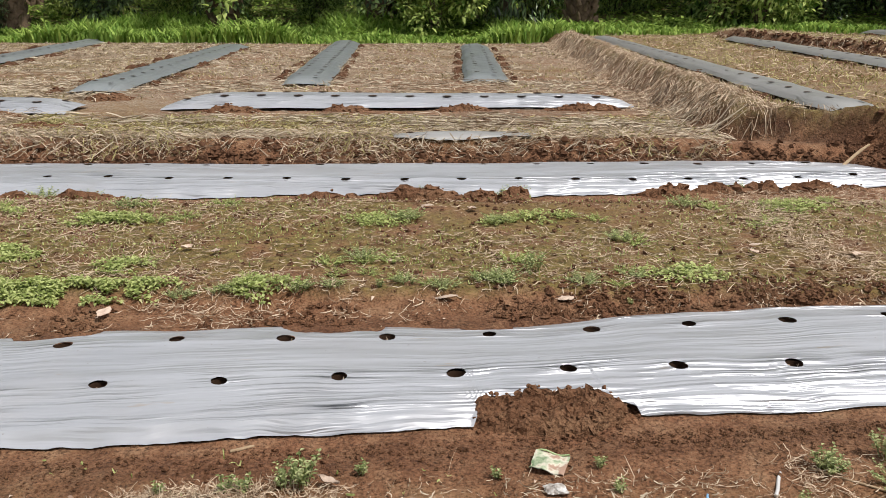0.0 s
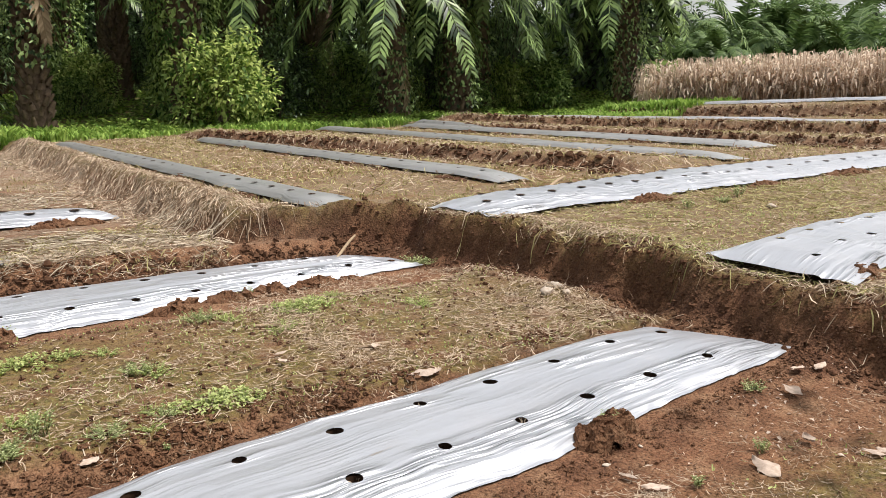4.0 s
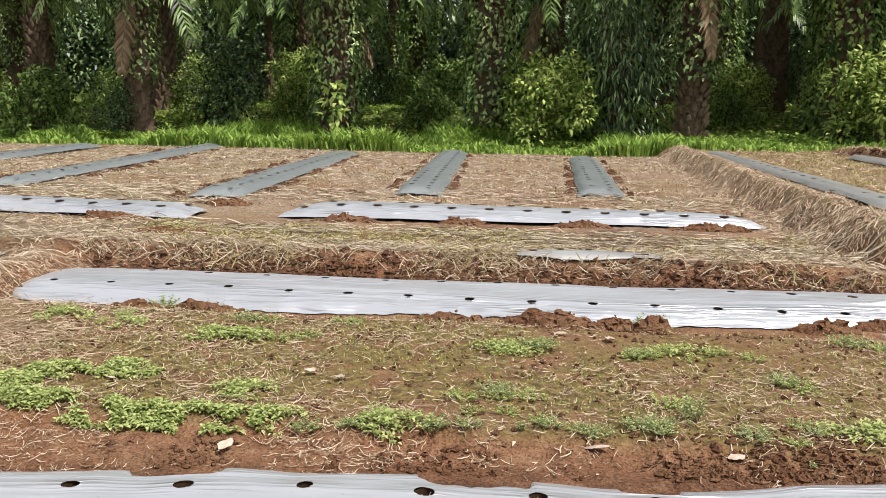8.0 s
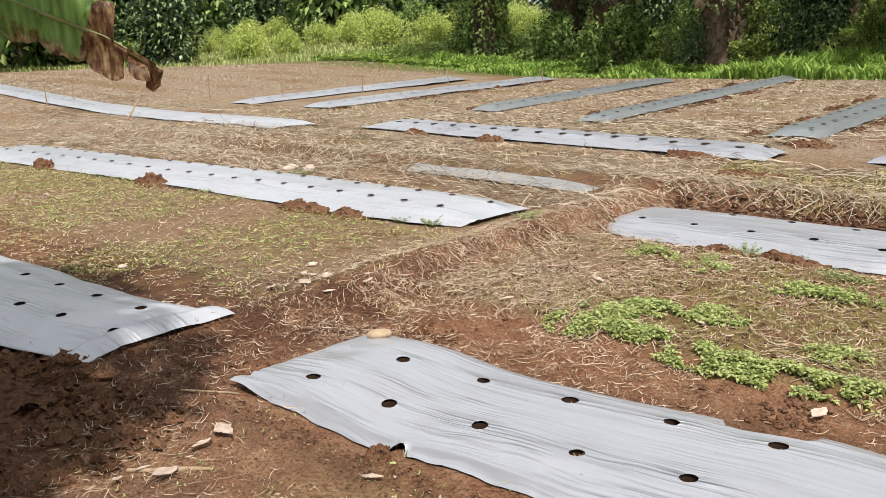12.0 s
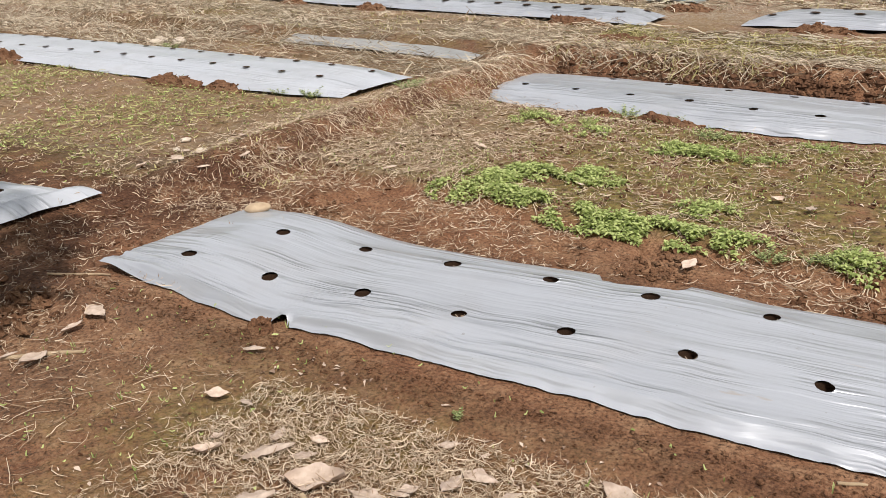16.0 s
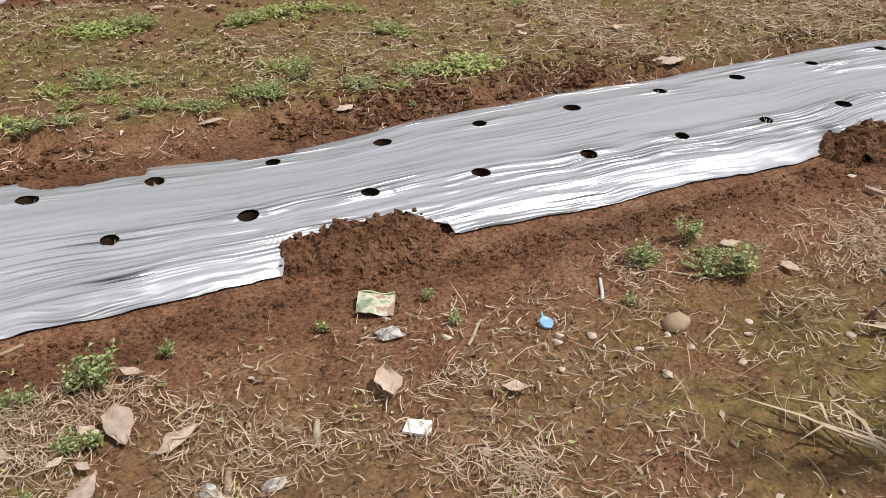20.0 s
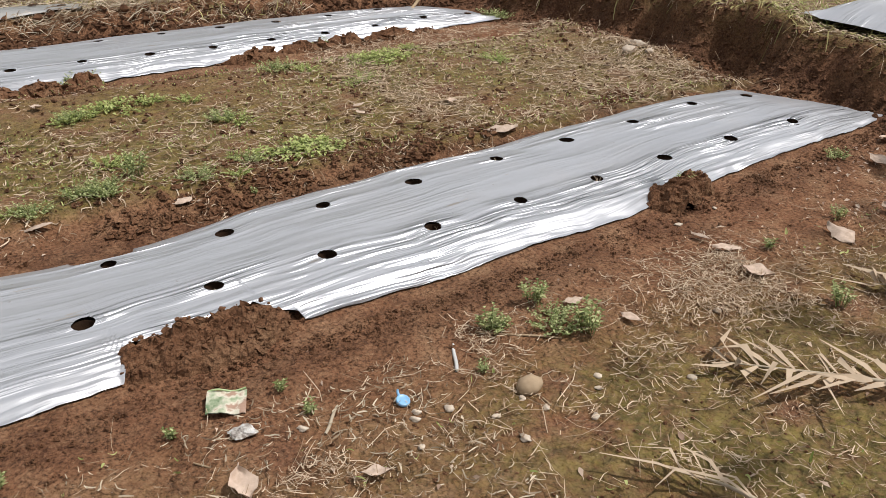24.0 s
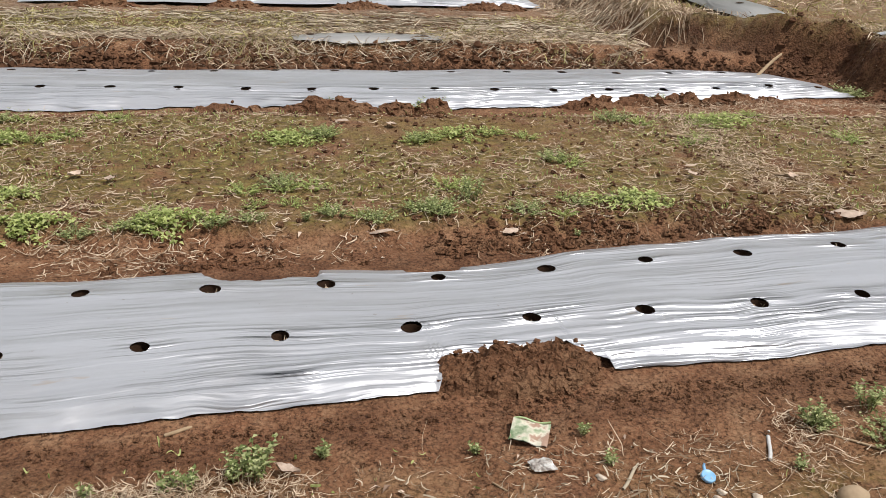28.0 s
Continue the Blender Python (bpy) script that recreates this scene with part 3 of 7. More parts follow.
def sheet(near, far, holes, high, step, across, film, seed, notches=(), cut=True, ripple=1.0, radius=0.033, lie=None, slack=None, hug=False):
    """A film over a raised bed between two edge lines. Returns its mesh and the holes' places."""
    rng = np.random.default_rng(seed)
    _, length = along(near, 5)
    nu = int(length / step) + 1
    (A, _), (B, _) = along(near, nu), along(far, nu)
    s = np.linspace(0, 1, nu)
    v = np.linspace(0, 1, across)
    run = s * length
    A = A + unit(A - B) * (0.05 * (fbm(run, run * 0, 2.2, 3, seed) - 0.5))[:, None]
    B = B + unit(B - A) * (0.09 * (fbm(run, run * 0 + 9, 1.8, 3, seed + 1) - 0.5))[:, None]
    lo, hi = np.zeros(nu), np.ones(nu)
    for s0, s1, depth in notches:
        ragged = 1 + 0.7 * (fbm(run * 14, run * 0 + depth * 90, 1.0, 3, 3) - 0.5)
        cut_in = abs(depth) * ragged * sm(s0 - 0.01, s0 + min(0.08, 0.3 * (s1 - s0)), run) * (1 - sm(s1 - 0.04, s1 + 0.01, run))
        cut_in = np.maximum(cut_in, 0.40 * abs(depth) * (run > s1 - 0.05) * (1 - sm(s1, s1 + 0.09, run)) * (abs(depth) > 0.12))
        lo, hi = (np.maximum(lo, cut_in), hi) if depth > 0 else (lo, np.minimum(hi, 1 - cut_in))
    V = lo[:, None] + v[None] * (hi - lo)[:, None]
    P = A[:, None] * (1 - V)[..., None] + B[:, None] * V[..., None]
    R = np.broadcast_to(run[:, None], (nu, across))
    prof = np.interp(V, [0, 0.05, 0.17, 0.30, 0.42, 0.74, 0.88, 0.96, 1], [0.16, 0.35, 0.62, 0.85, 1, 1, 0.80, 0.48, 0.22])
    ends = np.interp(np.minimum(R, length - R), [0, 0.06, 0.3, 0.6], [0.18, 0.40, 0.85, 1])
    ground_z = lie(P[..., 0], P[..., 1]) if lie else level(P[..., 0], P[..., 1])
    z = ground_z + high * prof * ends + 0.016 * np.interp(V, [0, 0.08], [0.5, 1])
    slope = np.exp(-((V - 0.14) / 0.13) ** 2)
    lines = fbm(R * 0.9 + 30, V * 17, 1.0, 3, seed + 2) - 0.5
    z = z + ripple * lines * (0.004 + 0.034 * slope) * (0.4 + 1.2 * vn(R * 1.3, V * 3, seed + 3))
    z = z + ripple * 0.024 * (fbm(R * 1.0, V * 2.6, 1.0, 3, seed + 4) - 0.5)
    z = z + 0.014 * np.exp(-(V / 0.05) ** 2) * (fbm(R * 3, V * 0, 1.0, 2, seed + 5) - 0.35)
    if hug:
        inside = sm(0.06, 0.3, np.minimum(R, length - R))
        rim = np.interp(v, [0, 0.06], [1, 0])[None] * (lo < 0.02)[:, None] + np.interp(v, [0.92, 1], [0, 1])[None] * (hi < 0.985)[:, None]
        z = z * (1 - rim * inside) + rim * inside * (height(P[..., 0], P[..., 1]) + 0.009)
    idx = np.arange(nu * across).reshape(nu, across)
    f = np.stack([idx[:-1, :-1], idx[1:, :-1], idx[1:, 1:], idx[:-1, 1:]], -1).reshape(-1, 4)
    xy, zz = P.reshape(-1, 2).copy(), z.reshape(-1).copy()
    spots = []
    keep = np.ones(len(f), bool)
    for hx, hy in holes:
        d = np.hypot(xy[:, 0] - hx, xy[:, 1] - hy)
        spots.append((hx, hy, float(zz[np.argmin(d)])))
        if cut:
            r = radius * (0.9 + 0.25 * rng.random())
            inner = d[f].mean(1) < r
            if inner.sum() < 3:
                continue
            rim = np.intersect1d(f[inner & keep], f[~inner & keep])
            keep &= ~inner
            way = xy[rim] - (hx, hy)
            turn = np.arctan2(way[:, 1], way[:, 0])
            wob = 1 + 0.07 * np.cos(2 * turn + rng.random() * 6) + 0.02 * np.cos(5 * turn + rng.random() * 6)
            xy[rim] = (hx, hy) + unit(way) * (r * wob)[:, None]
            zz[rim] = zz[rim].mean() * 0.6 + zz[rim] * 0.4
    g = Geo()
    g.add(np.c_[xy, zz], f[keep])
    me = g.mesh("plastic_sheet", film)
    patch = sm(0.56, 0.72, fbm(R * 1.1 + seed * 5, V * 2.5, 1.0, 3, seed + 1))
    taut = np.clip(1.05 * np.exp(-((V - 0.16) / 0.16) ** 2) * (0.35 + 0.9 * vn(R * 0.9 + seed, V * 0, 1)) + 0.75 * patch + 0.12 + 0.7 * np.exp(-((V - 0.95) / 0.07) ** 2), 0, 1.6)
    if slack:
        taut = taut * (0.62 + 0.38 * sm(slack[0], slack[1], R))
    wide = np.linalg.norm(B - A, axis=1).mean()
    for hx, hy, _ in spots:
        if abs(P[..., 0] - hx).min() > 0.5:
            continue
        i, j = np.unravel_index(np.argmin((P[..., 0] - hx) ** 2 + (P[..., 1] - hy) ** 2), R.shape)
        taut = taut + 0.60 * np.exp(-((R - R[i, j]) / 0.14) ** 2 - ((V - V[i, j]) * wide / 0.045) ** 2)
    for key, values in (("taut", taut), ("run", R), ("side", V * wide)):
        me.attributes.new(key, "FLOAT", "POINT").data.foreach_set("value", values.ravel())
    return me, spots


def bed(near, far, holes, label, high=0.10, step=0.03, across=44, film=None, seed=1, notches=(), cut=True, ripple=1.0, radius=0.033, lie=None, slack=None, hug=False):
    me, spots = sheet(near, far, holes, high, step, across, film or FILM, seed, notches, cut, ripple, radius, lie, slack, hug)
    ob = root("mulched_bed", label, "garden bed", "mulched beds")
    part("plastic_sheet", me, ob)
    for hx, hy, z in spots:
        # on uncut film the hole is a flat disc with its shade painted on
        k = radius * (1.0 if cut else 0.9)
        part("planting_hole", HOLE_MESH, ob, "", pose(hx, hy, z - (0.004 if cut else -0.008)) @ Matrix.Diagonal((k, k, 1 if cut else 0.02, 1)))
    return ob


def rows_between(near, far, first, gap, count, ways=(0.36, 0.73), shift=0.5):
    """Two staggered rows of holes along a bed."""
    out = []
    for w, off in zip(ways, (0, shift)):
        (A, length), (B, _) = along(near, 400), along(far, 400)
        s = np.linspace(0, length, 400)
        M = A * (1 - w) + B * w
        for k in range(count):
            d = first + (k + off) * gap
            if d < length - 0.12:
                out.append((float(np.interp(d, s, M[:, 0])), float(np.interp(d, s, M[:, 1]))))
    return out


def stations(points, numbers):
    xs, (px, py), ns = numbers, np.array(points).T, [p for p in numbers]
    out = []
    for k in range(ns[0], ns[-1] + 1):
        out.append((float(np.interp(k, ns, px)), float(np.interp(k, ns, py))))
    return out


# the bed in front of the camera
near_edge = [(-3.74, 2.19), (-2.83, 2.26), (-2.3, 2.34), (-1.7, 2.42), (-0.6, 2.55), (0.14, 2.62), (0.7, 2.70), (1.12, 2.74), (1.63, 2.79), (2.59, 2.93), (3.09, 3.01), (4.22, 3.10)]
far_edge = [(-3.71, 3.13), (-3.23, 3.17), (-2.5, 3.25), (-1.94, 3.32), (-1.36, 3.44), (-0.55, 3.49), (0, 3.51), (0.4, 3.54), (1.0, 3.63), (1.85, 3.79), (2.66, 3.89), (3.85, 3.91)]
front_row = [(-3.4, 2.44), (-2.96, 2.51), (-2.52, 2.61), (-2.08, 2.67), (-1.66, 2.76), (-1.22, 2.82), (-0.78, 2.85), (-0.34, 2.9), (0.1, 2.93), (0.53, 2.98), (0.96, 3.02), (1.42, 3.06), (1.87, 3.12), (2.31, 3.17), (2.73, 3.2), (3.16, 3.21), (3.61, 3.23)]
back_row = [(-3.23, 2.86), (-2.81, 2.97), (-2.37, 3.04), (-1.92, 3.11), (-1.51, 3.18), (-1.06, 3.24), (-0.61, 3.26), (-0.19, 3.29), (0.24, 3.34), (0.68, 3.39), (1.11, 3.45), (1.55, 3.49), (2.02, 3.56), (2.46, 3.61), (2.9, 3.64), (3.35, 3.69), (3.76, 3.69)]


def bed_rise(x, y):
    """The front bed climbs a little at both ends."""
    return 0.050 * sm(2.3, 3.7, x) + 0.055 * sm(2.7, 3.5, -x)


bed(near_edge, far_edge, front_row + back_row, "silver plastic mulch bed with two rows of holes, torn edge", 0.054, 0.016, 120, seed=1,
    lie=bed_rise, hug=True, slack=(2.4, 4.4), notches=((3.93, 4.47, 0.15), (6.25, 6.42, 0.10), (1.02, 1.10, 0.05), (2.0, 2.42, -0.05), (3.22, 3.70, -0.09), (4.02, 4.3, -0.045)))

# the bed behind it
near_edge = [(-4.31, 6.02), (-3.5, 6.01), (-2.1, 6.03), (-1.1, 6.12), (0.67, 6.12), (1.5, 6.2), (2.5, 6.40), (3.29, 6.43), (3.86, 6.50)]
far_edge = [(-4.49, 7.05), (-3.6, 7.10), (-2.36, 7.10), (-1.2, 7.05), (0, 7.1), (0.78, 7.15), (2.1, 7.2), (3.60, 7.16)]
front_row = stations([(-4.0, 6.40), (-2.11, 6.38), (-0.3, 6.38), (1.44, 6.41), (3.64, 6.65)], [0, 4, 8, 12, 17])
back_row = stations([(-3.43, 6.88), (-1.47, 6.86), (0.31, 6.88), (2.06, 6.88), (3.41, 7.0)], [0, 4, 8, 12, 15])
bed(near_edge, far_edge, front_row + back_row, "silver plastic mulch bed with wavy edge below a straw bank", 0.085, 0.02, 90, seed=2, hug=True, lie=lambda x, y: 0 * x + 0.0)

# beds of the plot on the left
near_edge, far_edge = [(-9.6, 1.2), (-6.91, 1.36), (-5.12, 1.66), (-4.45, 1.82)], [(-9.6, 1.98), (-7.87, 2.40), (-4.94, 2.58), (-4.47, 2.72)]
bed(near_edge, far_edge, rows_between(near_edge, far_edge, 0.15, 0.44, 13), "silver plastic mulch bed with a lifted end corner", 0.10, 0.025, 44, film=FILM_SHEEN, seed=3)
near_edge, far_edge = [(-15.0, 4.62), (-12.2, 4.80), (-8.7, 4.98), (-5.5, 5.10), (-5.03, 5.28)], [(-14.7, 5.72), (-12.0, 5.86), (-8.28, 6.08), (-4.95, 6.12)]
bed(near_edge, far_edge, rows_between(near_edge, far_edge, 0.3, 0.44, 24), "long silver plastic mulch bed beside weeds and straw", 0.11, 0.04, 30, film=FILM_SHEEN, seed=4, cut=False, radius=0.031)
near_edge, far_edge = [(-24, 4.35), (-19, 4.5), (-15.5, 4.72)], [(-24, 5.25), (-19, 5.35), (-15.4, 5.45)]
bed(near_edge, far_edge, rows_between(near_edge, far_edge, 0.3, 0.44, 20), "silver plastic mulch bed at the far end of the plot", 0.10, 0.08, 18, film=FILM_SHEEN, seed=5, cut=False)
near_edge, far_edge = [(-32, 9.3), (-18, 9.1), (-12.9, 9.02)], [(-32, 10.3), (-18, 10.0), (-12.6, 9.85)]
bed(near_edge, far_edge, rows_between(near_edge, far_edge, 0.3, 0.44, 26), "narrow silver plastic mulch bed among dry straw", 0.10, 0.1, 16, film=FILM_SHEEN, seed=6, cut=False)

# beds across the middle terrace
near_edge, far_edge = [(-3.30, 9.72), (-0.47, 9.75), (2.14, 9.90)], [(-3.22, 10.72), (-0.49, 10.62), (2.09, 10.46)]
bed(near_edge, far_edge, rows_between(near_edge, far_edge, 0.2, 0.44, 12), "silver plastic mulch bed on the straw terrace", 0.12, 0.04, 26, seed=7, cut=False, radius=0.05)
near_edge, far_edge = [(-11.4, 9.75), (-8.2, 9.55), (-4.20, 9.27)], [(-11.2, 10.6), (-8.0, 10.35), (-4.25, 10.06)]
bed(near_edge, far_edge, rows_between(near_edge, far_edge, 0.2, 0.44, 16), "silver plastic mulch bed on the straw terrace", 0.12, 0.04, 26, seed=8, cut=False, radius=0.05)
near_edge, far_edge = [(-0.46, 7.52), (0.2, 7.55), (0.74, 7.60)], [(-0.56, 8.05), (0.2, 8.05), (0.95, 8.05)]
bed(near_edge, far_edge, rows_between(near_edge, far_edge, 0.15, 0.44, 3), "short strip of dull grey film half buried in straw", 0.045, 0.03, 18, film=FILM_DUSTY, seed=9, cut=False, ripple=0.8)
near_edge, far_edge = [(-7.7, 7.18), (-6.2, 7.12), (-5.0, 7.05)], [(-7.7, 7.42), (-6.2, 7.40), (-5.0, 7.30)]
bed(near_edge, far_edge, [], "narrow strip of dull film half buried in straw", 0.04, 0.05, 12, film=FILM_DUSTY, seed=10, cut=False, ripple=0.6)

# beds on the upper terrace
near_edge, far_edge = [(4.62, 3.05), (5.55, 3.28), (7.8, 3.30), (11.5, 3.40)], [(4.56, 4.05), (6.2, 4.3), (8.5, 4.38), (11.5, 4.50)]
bed(near_edge, far_edge, rows_between(near_edge, far_edge, 0.3, 0.44, 16), "silver plastic mulch bed on the upper terrace, corner torn", 0.11, 0.03, 38, seed=12, lie=lambda x, y: np.maximum(level(np.maximum(x, 5.2), y), height(x, y) + 0.004))
near_edge, far_edge = [(4.40, 6.32), (7.41, 6.60), (13.0, 7.0), (18.8, 7.6)], [(4.34, 7.2), (8.14, 7.9), (13.5, 8.15), (18.9, 8.5)]
bed(near_edge, far_edge, rows_between(near_edge, far_edge, 0.3, 0.44, 32), "long silver plastic mulch bed on the upper terrace", 0.12, 0.05, 26, seed=13, cut=False, radius=0.042, lie=lambda x, y: np.maximum(level(np.maximum(x, 5.2), np.minimum(y, 8.1)), height(x, y) + 0.004))


def long_bed(x0, x1, y0, y1, lean, film, label, seed):
    """A bed that runs away from the camera, built along its own x."""
    n = y1 - y0
    mid, half = (x0 + x1) / 2, (x1 - x0) / 2
    turn = pose(mid, y0, 0, 0, 0, 90 + lean)

    def lie(u, v):
        a, b = math.cos(radians(90 + lean)), math.sin(radians(90 + lean))
        return level(mid + a * u - b * v, y0 + b * u + a * v)

    near, far = [(0, -half), (n, -half)], [(0, half), (n, half)]
    holes = rows_between(near, far, 0.3, 0.5, int(n / 0.5), (0.3, 0.7))
    me, spots = sheet(near, far, [], 0.11, 0.14, 14, film, seed, lie=lie, ripple=1.2)
    ob = root("mulched_bed", label, "garden bed", "mulched beds", "", turn)
    part("plastic_sheet", me, ob)
    # flat dark discs on the film, painted as the shade of holes
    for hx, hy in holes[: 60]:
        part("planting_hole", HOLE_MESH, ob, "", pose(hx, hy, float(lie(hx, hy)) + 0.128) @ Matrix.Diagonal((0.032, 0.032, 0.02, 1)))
    return ob


OLD = "weathered dark grey plastic mulch bed running towards the trees"
for k, (x0, x1, y0, y1, lean) in enumerate(((0.20, 0.86, 12.8, 21.2, 0.2), (-2.45, -1.75, 12.4, 22.7, 3.6), (-5.12, -4.38, 11.4, 21.3, 3.2), (-8.6, -8.0, 12.0, 23.8, 6.2), (-11.7, -11.0, 12.9, 22.2, 7.5), (-16.2, -15.2, 12.2, 22.5, 7.0), (-19.0, -18.2, 12.2, 21.5, 7.0))):
    long_bed(x0, x1, y0, y1, lean, FILM_OLD if k < 5 else FILM, OLD if k < 5 else "silver plastic mulch bed beside the stubble field", 20 + k)
for k, (x0, x1, y0, y1, lean) in enumerate(((3.50, 4.02, 7.7, 20.8, 1.2), (6.36, 6.92, 8.75, 20.4, 1.0), (10.5, 11.1, 8.7, 22.8, 0.5), (13.05, 13.8, 10.1, 22.5, 0.3), (19.2, 20.2, 9.9, 22.5, 15), (24.6, 25.6, 9.0, 22.0, 11))):
    long_bed(x0, x1, y0, y1, lean, FILM_DUSTY if k < 4 else FILM, "dusty grey plastic mulch bed on the upper terrace", 30 + k)


# ---- trees behind the field ----
def frond_mesh(length, rise, fall, seed, mat, pairs=40, hang=0.6, leaf=0.75, broad=1.0):
    """A feather leaf from the origin along +x: midrib and two rows of leaflets."""
    rng = np.random.default_rng(seed)
    g = Geo()
    t = np.linspace(0, 1, 8)
    rib = np.stack([length * (t - 0.12 * t ** 3), 0 * t, length * (rise * t - fall * t ** 2.2)], 1)
    tube(g, rib, np.interp(t, [0, 1], [0.045, 0.008]), 4)
    u = np.linspace(0.14, 0.99, pairs)
    C = np.stack([np.interp(u, t, rib[:, k]) for k in range(3)], 1)
    T = unit(np.stack([np.interp(u, t, np.gradient(rib[:, k])) for k in range(3)], 1))
    for side in (-1, 1):
        S = np.tile([0.0, side, 0.0], (pairs, 1))
        N = unit(np.cross(T, S) * side)
        N[N[:, 2] < 0] *= -1
        L = leaf * np.interp(u, [0.1, 0.3, 0.7, 1], [0.5, 1, 0.9, 0.35]) * (0.8 + 0.4 * rng.random(pairs))
        way = unit(S * 0.8 + T * (0.55 + 0.3 * rng.random((pairs, 1))) + N * (0.15 * rng.standard_normal((pairs, 1))))
        mid = C + way * L[:, None] * 0.5 - np.array([0, 0, 1]) * (hang * 0.18 * L)[:, None]
        tip = C + way * L[:, None] * 0.85 - np.array([0, 0, 1]) * (hang * (0.55 + 0.3 * rng.random(pairs)) * L)[:, None]
        P = np.stack([C, mid, tip], 1)
        W = broad * np.stack([np.full(pairs, 0.045), np.full(pairs, 0.075), np.full(pairs, 0.008)], 1)
        ribbons(g, P, unit(np.cross(way, N)), W)
    return g.mesh("frond", mat)


FRONDS = [frond_mesh(4.6, 0.75, 0.75, 1, PALM, hang=0.3, broad=1.7), frond_mesh(4.8, 0.45, 0.85, 2, PALM, hang=0.35, broad=1.5), frond_mesh(4.5, 0.2, 0.85, 3, PALM, hang=0.45, broad=1.2), frond_mesh(4.0, -0.25, 0.75, 4, PALM, hang=0.6)]
YOUNG = [frond_mesh(4.8, 1.5, 0.85, 6, PALM_YOUNG, 54, 0.35, 1.1, 1.7), frond_mesh(5.2, 1.15, 1.0, 7, PALM_YOUNG, 54, 0.4, 1.1, 1.7), frond_mesh(4.8, 0.7, 0.95, 8, PALM_YOUNG, 48, 0.45, 1.0, 1.7)]
FROND_DEAD = frond_mesh(1.1, -2.7, 0.3, 5, PALM_DRY, pairs=44, hang=0.5, leaf=0.5)


def trunk_mesh(high, radius, seed):
    """A palm trunk clad in the stubs of old leaf stalks."""
    rng = np.random.default_rng(seed)
    g = Geo()
    t = np.linspace(0, 1, 14)
    tube(g, np.stack([0.08 * np.sin(3 * t + seed), 0.08 * np.cos(2 * t + seed), high * t - 0.2], 1), radius * (0.86 - 0.2 * t + 0.22 * np.exp(-t * 9)), 12)
    n = int(high * 30)
    a, z = np.arange(n) * 2.4 + rng.random(n) * 0.3, np.linspace(0.02, high, n)
    r = radius * (0.80 - 0.2 * z / high + 0.22 * np.exp(-z / high * 9))
    out = np.stack([np.cos(a), np.sin(a), 0 * a], 1)
    C = out * r[:, None] + np.stack([0 * a, 0 * a, z - 0.1], 1)
    for k in range(n):
        d = unit(out[k] * 0.55 + [0, 0, 1.0 + 0.3 * rng.random()])
        ln = 0.16 + 0.16 * rng.random()
        tube(g, np.array([C[k], C[k] + d * ln * 0.6, C[k] + d * ln + out[k] * 0.04]), np.array([0.095, 0.075, 0.04]) * (0.8 + 0.5 * rng.random()), 5)
    return g.mesh("trunk", TRUNK)


TRUNKS = [trunk_mesh(7.5, 0.42, 1), trunk_mesh(7.0, 0.40, 2), trunk_mesh(5.1, 0.40, 3)]


def creeper_mesh(low, high, radius, count, seed, size=0.13, mat=None):
    """Climbing leaves round a trunk."""
    rng = np.random.default_rng(seed)
    g = Geo()
    a = rng.random(count) * 6.283
    z = low + (high - low) * rng.random(count)
    r = radius * (0.85 + 0.55 * fbm(a * 1.3, z * 1.6, 1.0, 3, seed) + 0.15 * rng.random(count))
    C = np.stack([r * np.cos(a), r * np.sin(a), z], 1)
    out = np.stack([np.cos(a), np.sin(a), 0 * a], 1)
    D = out * 0.5 + np.array([0, 0, -0.8]) + 0.5 * rng.standard_normal((count, 3))
    leaf_quads(g, C, D, out + np.array([0, 0, 0.6]), size * (0.6 + 0.8 * rng.random(count)), size * 0.6 * (0.6 + 0.6 * rng.random(count)))
    return g.mesh("creeper", mat or CREEPER)


CREEPERS = [creeper_mesh(0.6, 6.6, 0.66, 2400, 1, 0.18), creeper_mesh(1.8, 6.8, 0.56, 1600, 2, 0.17), creeper_mesh(0.1, 5.4, 0.74, 2400, 3, 0.19, SHRUB), creeper_mesh(0.3, 4.4, 0.56, 1500, 4, 0.15)]


def palm(trunk, creeper, seed, count=24, dead=1, crown_z=None, dead_at=None):
    rng = random.Random(seed)
    ob = root("oil_palm", "oil palm with a stubby dark trunk and drooping feather fronds", "palm tree", "oil palms")
    part("trunk", TRUNKS[trunk], ob)
    if creeper is not None:
        part("creeper", CREEPERS[creeper], ob, "leafy creeper climbing the trunk")
    top = crown_z if crown_z is not None else (7.3, 6.8, 5.0)[trunk]
    for k in range(count):
        ring = k / count
        me = FRONDS[0 if ring < 0.36 else 1 if ring < 0.68 else 2 if ring < 0.94 else 3]
        part("frond", me, ob, "", pose(0, 0, top - 0.5 * ring + 0.25 * rng.random(), rng.uniform(-12, 12), rng.uniform(-10, 8), k * 137.5 + rng.uniform(-12, 12)) @ Matrix.Scale(rng.uniform(0.85, 1.1), 4))
    for k in range(dead):
        part("frond", FROND_DEAD, ob, "withered brown frond hanging down", pose(0, 0, top - 1.6, 0, rng.uniform(-6, 10), rng.uniform(200, 330) if dead_at is None else dead_at + 95 * k))
    return ob


